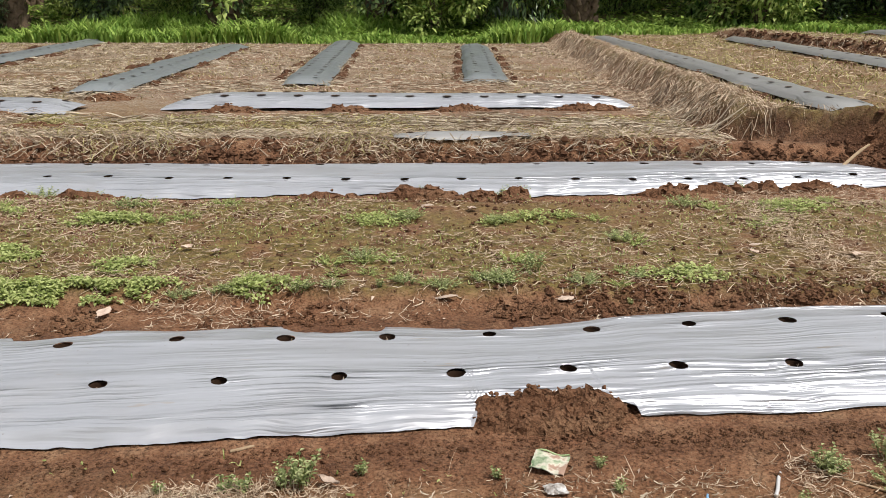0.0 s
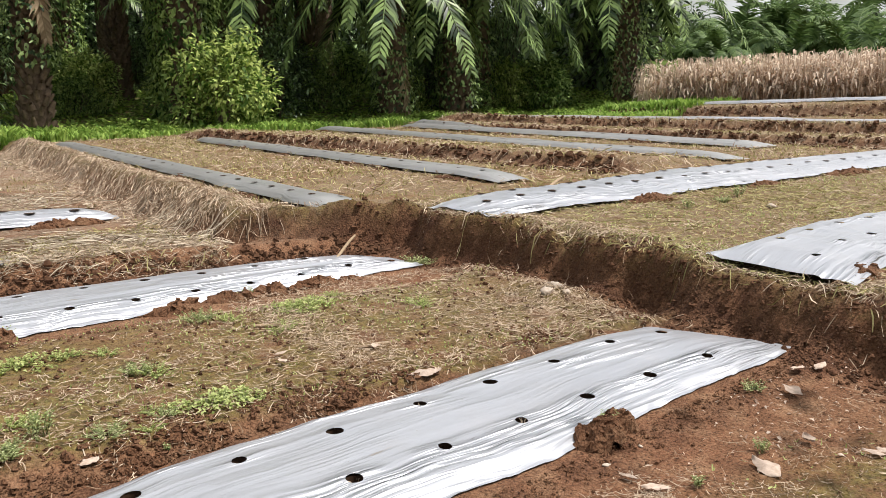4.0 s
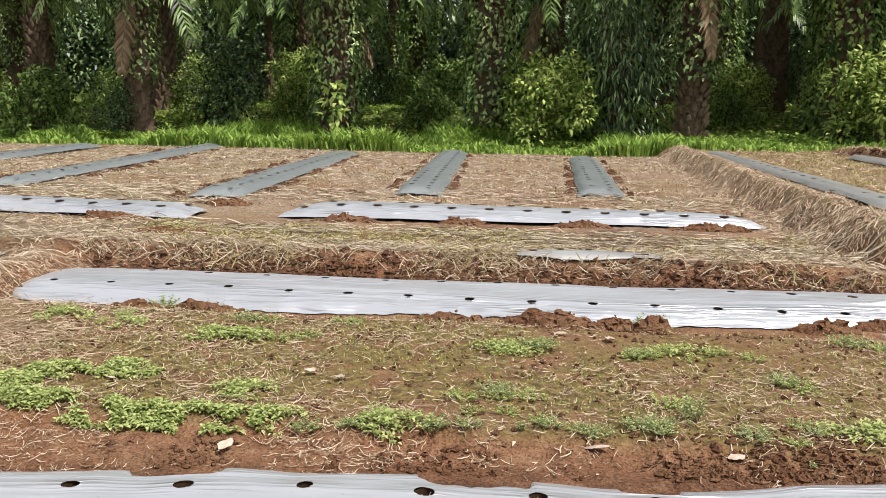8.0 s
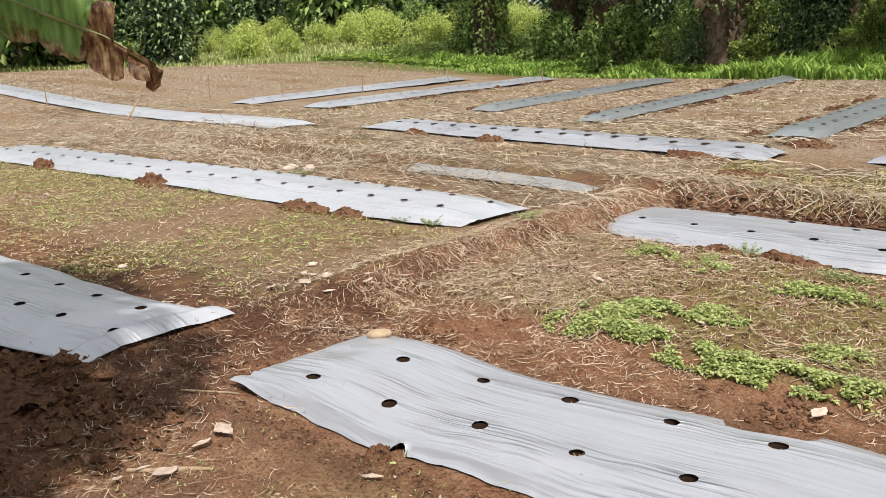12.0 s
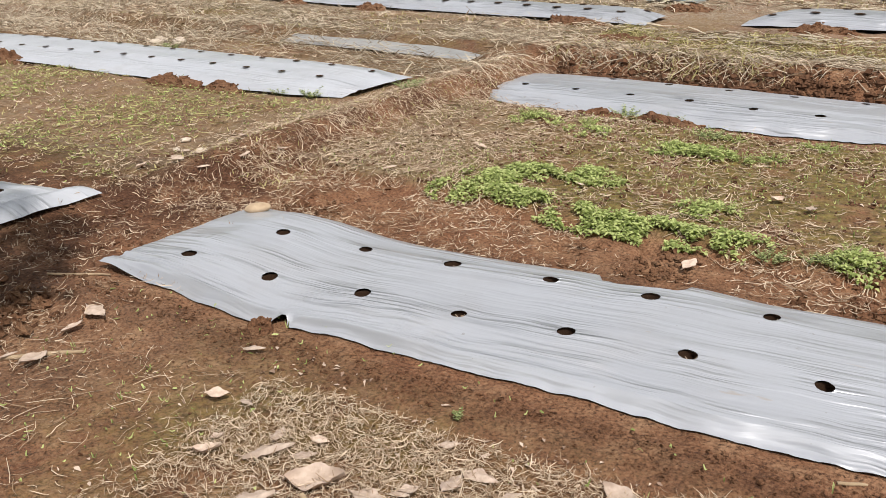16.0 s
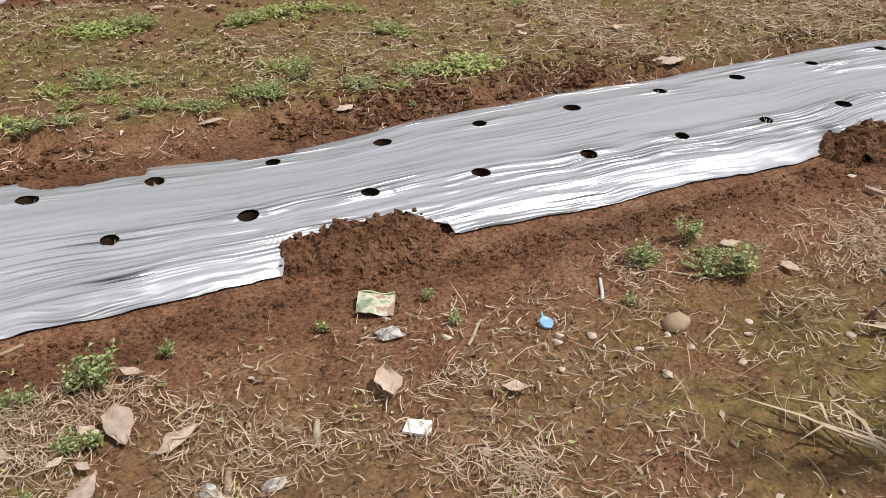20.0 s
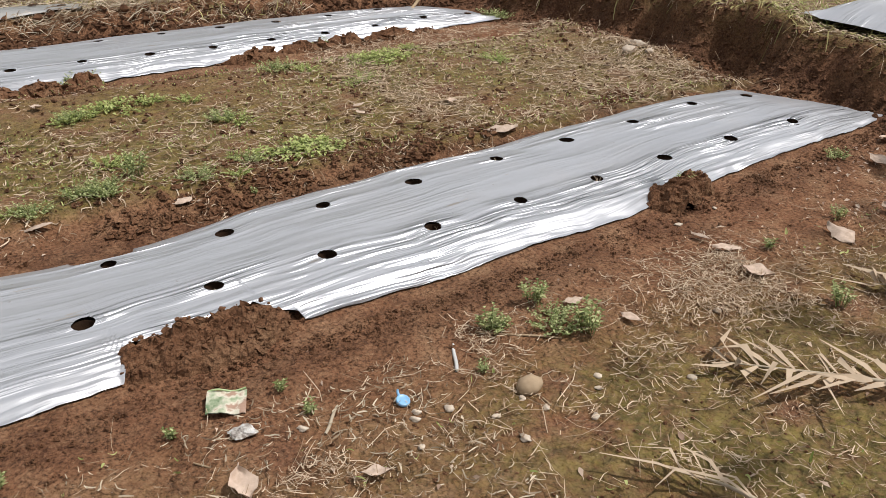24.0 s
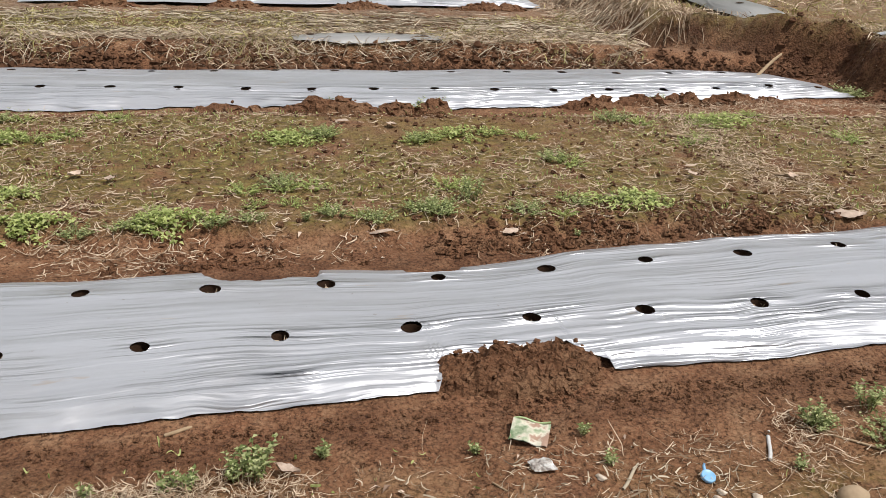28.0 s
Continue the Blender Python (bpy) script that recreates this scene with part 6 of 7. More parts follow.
for x, y in ((-0.59, 4.36), (-0.42, 4.43), (-1.70, 4.30), (0.40, 4.39), (-0.41, 5.19), (-0.22, 5.27), (0.34, 5.22), (0.55, 5.33), (0.99, 5.25), (1.06, 4.83), (1.65, 5.65), (2.23, 5.60), (2.40, 5.62), (2.11, 5.27), (3.05, 5.25), (2.50, 5.75), (-1.45, 5.69), (-1.65, 5.27), (-2.14, 5.61), (-2.98, 5.53), (-3.40, 5.55)):
    weed(rng.choice((1, 4, 4)), x, y, 1.0)
    weed(4, x + rng.uniform(-0.2, 0.2), y + rng.uniform(-0.1, 0.1), 1.0)
for kind, x, y, s in ((2, -0.38, 2.27, 1.0), (2, -0.42, 2.25, 0.7), (3, -0.60, 2.22, 1.1), (3, -0.55, 2.24, 1.1), (3, -0.2, 2.34, 0.8), (3, 0.56, 2.39, 0.8), (3, 0.23, 2.33, 0.8), (3, 0.60, 2.24, 0.7), (2, 1.26, 2.37, 0.8), (0, 1.28, 2.36, 0.7), (2, 1.49, 2.44, 0.9), (1, 1.46, 2.27, 0.85), (2, 1.54, 2.20, 1.0), (0, 1.50, 2.34, 0.8)):
    weed(kind, x, y, s)
for kind, x, y, s in ((3, 1.13, 2.18, 0.8), (3, -0.79, 2.21, 0.9), (3, -0.76, 2.12, 0.9), (0, -0.83, 1.84, 0.75), (2, -0.93, 1.78, 0.7), (2, -0.44, 2.02, 0.55), (3, -0.38, 2.03, 1.0), (3, -0.52, 1.88, 0.7), (0, 3.51, 2.86, 0.8), (2, 2.99, 2.42, 0.7), (3, 2.52, 2.36, 1.0), (2, 2.40, 1.93, 0.7), (3, -1.72, 2.14, 0.8), (2, 2.66, 2.98, 0.7)):
    weed(kind, x, y, s)
for x, y in ((-5.6, 5.15), (-5.3, 5.2), (-8.7, 6.35), (-8.5, 6.3), (-6.9, 5.1), (-4.75, 5.9), (-4.6, 5.6), (7.0, 5.9), (6.4, 5.8), (7.5, 6.1), (7.2, 2.8), (6.4, 2.9), (5.9, 2.8), (-2.6, 5.98), (-2.9, 6.0), (-0.2, 6.12), (0.5, 6.1), (2.2, 6.38), (3.9, 6.6)):
    weed(rng.choice((0, 1, 2)), x, y, 1.2, "green weed clump among straw and clods")


def ground_cover():
    rng2 = np.random.default_rng(17)
    g = Geo()
    for x, y, r, count in ((-2.97, 3.90, 0.13, 300), (-2.90, 4.16, 0.15, 500), (-2.70, 4.38, 0.17, 600), (-2.45, 4.48, 0.18, 600), (-2.65, 3.98, 0.13, 380), (-2.47, 4.00, 0.13, 380), (-2.27, 3.92, 0.16, 560), (-2.04, 3.90, 0.17, 640), (-1.83, 3.91, 0.16, 560), (-1.65, 3.90, 0.14, 420), (-1.67, 4.25, 0.14, 200), (-2.20, 5.18, 0.16, 380), (-2.02, 5.20, 0.14, 300),
                       (-2.88, 5.32, 0.16, 240), (-3.34, 5.45, 0.16, 200), (-1.40, 3.93, 0.14, 260), (-0.85, 3.95, 0.14, 240), (-0.41, 5.2, 0.2, 260), (0.6, 5.3, 0.2, 160), (2.3, 5.6, 0.22, 260), (1.25, 4.15, 0.18, 220)):
        n = int(2.3 * count)
        a, q = rng2.random(n) * 6.283, r * rng2.random(n) ** 0.6
        X, Y = x + 1.35 * q * np.cos(a), y + 0.8 * q * np.sin(a)
        ok = fbm(X, Y, 9.0, 2, 3) > 0.42
        X, Y = X[ok], Y[ok]
        m = len(X)
        C = np.stack([X, Y, height(X, Y) + 0.01 + 0.05 * rng2.random(m) * (1 - 0.6 * q[ok] / r)], 1)
        leaflets(g, C, rng2.standard_normal((m, 3)) * np.array([1, 1, 0.35]), np.tile([0, 0, 1.0], (m, 1)), 0.025 * (0.6 + 0.8 * rng2.random(m)), 0.018)
    return tagged(new("ground_cover", g.mesh("ground_cover", COVER)), "low creeping green weeds spreading over the mossy strip", "weeds", "", "stuff")


ground_cover()
straw_litter("sprouts", 5000, (-4.0, 4.0, 3.95, 5.95), 0.014, 0.006, COVER, 41, "tiny green sprouts over the mossy strip", 0.46, 0.03, mask=low_plot)
straw_litter("sprouts", 700, (-3.5, 3.5, 0.9, 2.4), 0.02, 0.006, COVER, 42, "tiny green sprouts on the aisle", 0.52, 0.03)


# ---- fallen leaves and litter on the aisle ----
def leaf_mesh(seed, long, wide, curl):
    rng2 = np.random.default_rng(seed)
    g = Geo()
    n, m = 13, 7
    u, v = np.meshgrid(np.linspace(0, 1, n), np.linspace(-1, 1, m), indexing="ij")
    w = wide / 2 * np.sin(np.pi * np.clip(u * 0.96 + 0.02, 0, 1)) ** 0.95 * (1 + 0.75 * (fbm(u * 5, np.sign(v) * 3 + seed, 1, 3, 1) - 0.5)) * np.interp(u, [0, 0.4, 1], [0.95, 1.1, 0.7])
    x = long * (u - 0.5)
    z = curl * (0.35 * v ** 2 * wide + 0.5 * (u - 0.5) ** 2 * long) + 0.16 * wide * (fbm(u * 6 + seed, v * 2.8, 1, 3, 2) - 0.5) * 2 + 0.03 * wide * np.abs(v)
    idx = np.arange(n * m).reshape(n, m)
    top = np.stack([x, v * w, z], -1).reshape(-1, 3)
    q = np.stack([idx[:-1, :-1], idx[1:, :-1], idx[1:, 1:], idx[:-1, 1:]], -1).reshape(-1, 4)
    g.add(top, q)
    g.add(top - [0, 0, 0.0012], q[:, ::-1])
    tube(g, np.array([(-long * 0.5, 0, z[0, 2]), (-long * 0.62, 0.006, z[0, 2] + 0.004)]), np.array([0.0018, 0.0012]), 4)
    me = g.mesh("fallen_leaf", DEADLEAF)
    return me, float(top[:, 2].min())


LEAF_LONG = (0.16, 0.14, 0.12, 0.18, 0.13, 0.15)
LEAVES = [leaf_mesh(1, 0.16, 0.085, 0.3), leaf_mesh(2, 0.14, 0.070, -0.3), leaf_mesh(3, 0.12, 0.068, 0.5), leaf_mesh(4, 0.18, 0.088, -0.25), leaf_mesh(5, 0.13, 0.072, 0.2), leaf_mesh(6, 0.15, 0.062, -0.4)]


def fallen_leaf(x, y, long, turn=None):
    k = rng.randrange(len(LEAVES))
    me, low = LEAVES[k]
    size = long / LEAF_LONG[k] * (0.72 if x > 2.9 or x < -3 else 1.0)
    ob = new("fallen_leaf", me)
    ob.matrix_world = pose(x, y, float(height(x, y)) + 0.019 - low * size * 0.8, rng.uniform(-10, 10), rng.uniform(-10, 10), rng.uniform(0, 360) if turn is None else turn) @ Matrix.Scale(size, 4)
    return tagged(ob, "curled pale brown fallen leaf on the soil", "leaf", "fallen leaves")


# by the straw in the middle of the aisle
for x, y, long, turn in ((-1.11, 2.05, 0.12, -11), (-1.00, 2.11, 0.05, 61), (-0.86, 2.05, 0.104, -4), (-0.81, 1.99, 0.10, 56), (-0.67, 2.10, 0.18, 30), (-0.60, 2.04, 0.108, -22), (-0.32, 2.07, 0.15, -81), (-0.29, 2.27, 0.07, -19), (-0.39, 2.07, 0.079, -43), (-0.46, 1.98, 0.05, 49), (-0.40, 1.95, 0.05, -46), (-0.40, 1.88, 0.109, 56), (-0.95, 1.85, 0.07, 29), (-1.04, 1.67, 0.16, -15), (-0.89, 1.72, 0.17, 36), (-1.21, 1.67, 0.07, -16), (-0.72, 1.66, 0.085, 89), (-0.19, 1.98, 0.115, 30), (-0.60, 1.73, 0.057, 7), (0.34, 2.01, 0.12, -92), (0.65, 1.91, 0.08, -27), (-1.08, 1.57, 0.13, 9), (-1.18, 1.61, 0.10, 83), (-0.69, 1.80, 0.045, 48)):
    fallen_leaf(x, y, long, turn)
# drift of leaves farther along
for x, y, long, turn in ((-1.54, 1.86, 0.11, 93), (-1.49, 1.92, 0.13, 1), (-1.36, 1.89, 0.06, 52), (-1.65, 2.0, 0.07, 40), (-1.35, 1.8, 0.12, -6), (-1.62, 1.76, 0.07, 61), (-1.69, 1.66, 0.12, 7), (-1.63, 1.62, 0.12, 16), (-1.87, 1.65, 0.18, 29), (-2.09, 1.67, 0.16, 55), (-2.25, 1.57, 0.09, 40), (-2.28, 1.63, 0.05, 70), (-1.99, 1.72, 0.08, 39), (-2.48, 1.8, 0.09, 40), (-2.35, 1.82, 0.08, -11), (-1.97, 1.48, 0.15, 50), (-1.25, 1.64, 0.18, 20), (-1.49, 1.55, 0.09, 36), (-1.39, 1.75, 0.06, 85), (-1.78, 1.47, 0.14, 10), (-1.45, 1.42, 0.14, 60), (-1.15, 1.42, 0.14, 15)):
    fallen_leaf(x, y, long, turn)
for i in range(8):
    fallen_leaf(rng.uniform(-2.15, -1.25), rng.uniform(1.35, 1.95), rng.uniform(0.06, 0.14))
# by the green clump, and at the foot of the earth bank
for x, y, long, turn in ((1.60, 2.37, 0.08, 2), (1.70, 2.19, 0.08, -76), (2.36, 2.42, 0.11, -44), (2.34, 2.54, 0.08, -74), (2.31, 2.22, 0.12, -62), (3.65, 2.74, 0.17, -97), (3.89, 2.88, 0.16, 15), (4.04, 2.85, 0.15, 9), (3.22, 2.36, 0.12, -116), (3.40, 2.13, 0.11, -87), (4.15, 2.17, 0.12, -7), (4.20, 2.08, 0.17, -131), (4.40, 2.28, 0.08, -37), (3.76, 1.89, 0.17, -1), (4.00, 1.84, 0.16, -79), (3.65, 1.85, 0.15, -11)):
    fallen_leaf(x, y, long, turn)
for x, y in ((3.51, 1.90), (3.35, 2.15), (3.93, 1.70), (4.11, 2.33), (3.80, 1.70), (4.00, 1.60), (3.60, 1.60), (3.40, 1.75), (3.75, 2.05), (4.30, 1.75), (2.85, 2.30)):
    fallen_leaf(x, y, rng.uniform(0.10, 0.17))
# between the beds
for x, y, long, turn in ((0.05, 3.86, 0.11, 4), (0.63, 3.86, 0.12, 42), (2.28, 3.92, 0.17, -8), (-3.35, 1.81, 0.14, 91), (-2.62, 2.10, 0.09, 30), (-3.37, 1.93, 0.19, -4), (-1.52, 3.62, 0.11, 83), (-3.32, 4.71, 0.15, -10), (-4.33, 3.62, 0.14, 103), (-4.63, 3.35, 0.20, -9), (-4.39, 3.35, 0.11, 66), (-4.83, 3.57, 0.10, 25), (-3.38, 1.56, 0.09, 76), (-3.35, 1.44, 0.08, 108), (-3.26, 1.59, 0.18, 104), (-4.81, 3.21, 0.13, 111), (-3.53, 4.03, 0.14, 71), (-2.40, 4.31, 0.06, -12), (-6.00, 2.65, 0.09, 42), (-3.82, 4.50, 0.11, 13)):
    fallen_leaf(x, y, long, turn)
for x, y in ((-4.65, 3.89), (-4.55, 3.70), (-4.30, 3.90), (-4.72, 1.10), (-4.65, 1.24), (1.81, 4.70), (1.75, 4.54), (-0.10, 5.60), (0.20, 5.50), (2.30, 4.50), (-1.42, 4.56), (-1.24, 4.50)):
    fallen_leaf(x, y, rng.uniform(0.07, 0.12))


def stone(x, y, sx, sy, sz, mat, label, name="stone", sink=0.35, seed=0):
    g = Geo()
    blob(g, (0, 0, 0), (sx, sy, sz), np.random.default_rng(seed + int(abs(x * 37 + y * 91))), 0.14 if mat == STONE else 0.55, 10, 14)
    ob = new(name, g.mesh(name, mat))
    ob.location = (x, y, float(height(x, y)) + sz * (1 - sink))
    return tagged(ob, label, "stone", "stones")


stone(1.20, 2.04, 0.042, 0.032, 0.028, STONE, "rounded brown pebble on the trampled aisle")
ob = stone(-3.61, 3.05, 0.068, 0.042, 0.026, STONE, "pale oval stone holding down the film corner", sink=0.1)
ob.location.z = 0.100
for x, y, s in ((4.02, 4.95, 0.06), (3.86, 4.84, 0.05), (3.94, 4.73, 0.035), (-4.7, 3.58, 0.035), (-4.93, 3.57, 0.03), (-5.09, 3.77, 0.035), (0.95, 2.07, 0.016), (0.86, 2.10, 0.014), (1.05, 1.98, 0.012), (1.3, 1.85, 0.014), (2.62, 2.75, 0.012), (6.2, 2.75, 0.06), (7.1, 5.4, 0.05), (1.2, 1.95, 0.012), (0.8, 1.95, 0.014), (1.42, 2.0, 0.012), (-6.2, 2.9, 0.04), (2.0, 2.1, 0.016)):
    stone(x, y, s, s * 0.75, s * 0.5, CHALK, "pale chip of stone lying on the soil", "stone_chip")
for x, y, s in ((0.553, 2.187, 0.013), (0.84, 2.07, 0.016), (1.157, 2.01, 0.012), (1.668, 1.863, 0.014), (1.387, 1.952, 0.012), (1.07, 1.862, 0.018), (2.382, 2.711, 0.017), (0.503, 1.725, 0.018), (-0.247, 1.662, 0.016), (0.552, 2.184, 0.016)):
    stone(x, y, s, s * 0.7, s * 0.4, CHALK, "small pale chip on the trampled aisle", "stone_chip", seed=3)
for x, y in ((-9.0, 6.5), (-8.7, 6.55)):
    stone(x, y, 0.10, 0.07, 0.05, CHALK, "pale stone between straw stalks")


def slab(name, outline, thick, mat, x, y, turn, label, category, dent=0.0, lift=0.004):
    """A thin flat piece cut to an outline, slightly bent."""
    bm = bmesh.new()
    top = [bm.verts.new((px, py, thick + dent * math.sin(px * 60) * math.cos(py * 50))) for px, py in outline]
    low = [bm.verts.new((px, py, dent * math.sin(px * 60) * math.cos(py * 50))) for px, py in outline]
    bm.faces.new(top)
    bm.faces.new(low[::-1])
    n = len(outline)
    for i in range(n):
        bm.faces.new((top[i], low[i], low[(i + 1) % n], top[(i + 1) % n]))
    me = bpy.data.meshes.new(name)
    bm.to_mesh(me)
    bm.free()
    me.materials.append(mat)
    ob = new(name, me)
    ob.matrix_world = pose(x, y, float(height(x, y)) + lift, 0, 0, turn)
    return tagged(ob, label, category)


WHITE = plain("white_shard", (0.70, 0.68, 0.63), (0.86, 0.85, 0.82), 30, 0.5, 0.2)
BLUE = plain("blue_plastic", (0.16, 0.36, 0.60), (0.25, 0.48, 0.74), 30, 0.35, 0.1, spec=0.5)
slab("tile_shard", [(-0.035, -0.02), (0.02, -0.028), (0.036, -0.012), (0.034, 0.024), (-0.026, 0.026)], 0.008, WHITE, 0.372, 1.860, -22, "white broken shard lying on the aisle", "shard", 0.0, 0.008)


def blue_cap(x, y):
    ob = root("bottle_cap", "small round blue plastic cap on the soil", "cap", "", "", pose(x, y, float(height(x, y)) + 0.012, 16, 6, 0))
    g = Geo()
    k = 20
    a = np.linspace(0, 6.283, k, endpoint=False)
    rr = [(0.0205, -0.004), (0.0215, 0.0), (0.0205, 0.004), (0.0185, 0.0055), (0.017, 0.0045), (0.005, 0.0045)]
    v = np.concatenate([np.stack([r * np.cos(a), r * np.sin(a), np.full(k, z)], 1) for r, z in rr])
    g.add(v, [(i * k + j, i * k + (j + 1) % k, (i + 1) * k + (j + 1) % k, (i + 1) * k + j) for i in range(5) for j in range(k)] + [(5 * k, 5 * k + j, 5 * k + j + 1, 5 * k + j + 2) for j in range(1, k - 2, 2)])
    part("disc", g.mesh("disc", BLUE), ob)
    g = Geo()
    tube(g, np.array([(-0.004, 0.019, 0.0), (-0.004, 0.032, 0.004), (-0.003, 0.036, 0.010)]), np.array([0.005, 0.004, 0.003]), 6)
    part("tab", g.mesh("tab", BLUE), ob)


blue_cap(0.845, 2.155)


def packet(x, y, turn):
    """An empty crumpled seed packet with a printed face."""
    ob = root("seed_packet", "crumpled pale green and cream empty packet on the soil", "packet", "", "", pose(x, y, float(height(x, y)) + 0.012, 8, 0, turn))
    mat = Mat("packet_print")
    col = mat.ramp(mat.noise(26.0, 3.0), [(0.34, (0.13, 0.20, 0.10)), (0.44, (0.36, 0.40, 0.28)), (0.54, (0.60, 0.56, 0.46)), (0.62, (0.34, 0.22, 0.16))])
    m = mat.done(col, 0.35, mat.bump(mat.noise(60.0, 3.0), 0.4, 0.004), spec=0.5)
    g = Geo()
    n = 12
    u, v = np.meshgrid(np.linspace(-0.056, 0.056, n), np.linspace(-0.046, 0.046, n), indexing="ij")
    z = 0.010 + 0.012 * (fbm(u * 40 + 3, v * 40, 1.0, 2, 3) - 0.5) * 2
    idx = np.arange(n * n).reshape(n, n)
    q = np.stack([idx[:-1, :-1], idx[1:, :-1], idx[1:, 1:], idx[:-1, 1:]], -1).reshape(-1, 4)
    g.add(np.stack([u, v, z], -1), q)
    g.add(np.stack([u, v, z - 0.003], -1), q[:, ::-1])
    part("pouch", g.mesh("pouch", m), ob)
    g = Geo()
    tube(g, np.stack([np.linspace(-0.054, 0.054, 8), np.full(8, 0.046), 0.012 + 0.006 * np.sin(np.arange(8))], 1), np.full(8, 0.003), 5)
    part("sealed_edge", g.mesh("sealed_edge", plain("packet_edge", (0.28, 0.42, 0.20), (0.45, 0.55, 0.30), 30, 0.4)), ob)


packet(0.40, 2.39, -20)


def dry_seedling(x, y, seed):
    """A withered sprig or straw bit caught in a planting hole."""
    rng2 = np.random.default_rng(seed)
    g = Geo()
    for _ in range(4):
        a = rng2.random() * 6.283
        d = np.array([math.cos(a), math.sin(a), 0.5 + rng2.random()])
        tube(g, np.array([(0, 0, -0.03), d * 0.012, d * (0.014 + 0.012 * rng2.random())]), np.array([0.0022, 0.0018, 0.0009]), 4)
    n = 5
    leaflets(g, 0.012 * rng2.standard_normal((n, 3)) * np.array([1, 1, 0.3]), rng2.standard_normal((n, 3)) * np.array([1, 1, 0.2]), np.tile([0, 0, 1.0], (n, 1)), 0.032, 0.012)
    ob = new("dry_seedling", g.mesh("dry_seedling", STRAW))
    ob.location = (x, y, 0.035)
    return tagged(ob, "withered seedling stub in a planting hole", "seedling", "withered seedlings")


for k, (x, y) in enumerate(((-2.08, 2.67), (-1.22, 2.82), (-0.34, 2.9), (0.53, 2.98), (1.42, 3.06), (2.31, 3.17), (-2.37, 3.04), (-1.51, 3.18), (-1.06, 3.24), (-0.61, 3.26), (-0.19, 3.29), (2.02, 3.56))):
    dry_seedling(x + 0.01, y, 80 + k)


def foil_scrap(x, y, size, seed, label):
    rng2 = np.random.default_rng(seed)
    mat = Mat("clear_film")
    m = mat.done(mat.ramp(mat.noise(55.0, 4.0), [(0.35, (0.20, 0.17, 0.15)), (0.5, (0.42, 0.39, 0.36)), (0.68, (0.66, 0.66, 0.66))]), 0.35, mat.bump(mat.noise(90.0, 3.0), 0.8, 0.012), 0.1, spec=0.5)
    g = Geo()
    blob(g, (0, 0, 0), (size, size * 0.7, size * 0.3), rng2, 0.6, 10, 16)
    ob = new("plastic_scrap", g.mesh("plastic_scrap", m, False))
    ob.location = (x, y, float(height(x, y)) + size * 0.3)
    return tagged(ob, label, "plastic scrap")


foil_scrap(0.404, 2.245, 0.034, 1, "crumpled clear plastic scrap in straw")
foil_scrap(-1.108, 1.925, 0.042, 2, "crumpled shiny clear plastic ball")
foil_scrap(-1.037, 1.95, 0.026, 3, "torn clear plastic scrap on straw")
foil_scrap(-0.127, 1.79, 0.034, 5, "dusty torn plastic scrap beside a stick")
foil_scrap(0.015, 1.78, 0.028, 4, "dusty clear plastic scrap in straw")


def stick(x, y, long, turn, radius, mat=None, label="dry broken stick on the ground", lift=0.0, rise=0.0):
    g = Geo()
    t = np.linspace(-0.5, 0.5, 6)
    tube(g, np.stack([t * long, 0.02 * long * np.sin(t * 5), rise * (t + 0.5)], 1), radius * np.array([0.9, 1, 1, 1, 0.95, 0.7]), 7)
    ob = new("stick", g.mesh("stick", mat or STICK))
    ob.matrix_world = pose(x, y, float(height(x, y)) + radius * 0.8 + lift, 0, 0, turn)
    return tagged(ob, label, "stick", "sticks")


GREY = plain("grey_pipe", (0.42, 0.42, 0.42), (0.66, 0.66, 0.65), 30, 0.4)
stick(1.09, 2.29, 0.145, 64, 0.006, GREY, "short thin grey plastic tube")
stick(1.33, 2.30, 0.28, -38, 0.004)
stick(0.133, 1.913, 0.105, 76, 0.009, STRAW_PALE, "flat pale splinter of wood")
stick(-0.093, 1.765, 0.19, 82, 0.010)
stick(0.64, 2.19, 0.13, 52, 0.005, STRAW_PALE, "flat pale splinter of wood")
stick(-0.61, 2.487, 0.08, 25, 0.006)
stick(2.05, 5.28, 0.34, -28, 0.012)
stick(3.35, 7.0, 0.5, 35, 0.014, None, "pale dry stick leaning at the bank", 0.02, 0.18)
stick(-1.78, 1.55, 0.18, -22, 0.010)
stick(-1.92, 1.33, 0.16, -20, 0.012)
stick(-3.3, 1.63, 0.34, 40, 0.010)
stick(-3.75, 2.1, 0.30, 28, 0.006)
stick(2.35, 4.55, 0.26, -6, 0.010)
stick(-1.5, 11.0, 0.5, 5, 0.03, None, "short pale log on the straw")
stick(6.2, 7.55, 0.9, 30, 0.02, None, "pale stick lying behind the film", 0.02, 0.1)
for k in range(26):
    stick(rng.uniform(-2.4, 2.0), rng.uniform(1.2, 2.3), rng.uniform(0.05, 0.13), rng.uniform(0, 180), rng.uniform(0.002, 0.004))


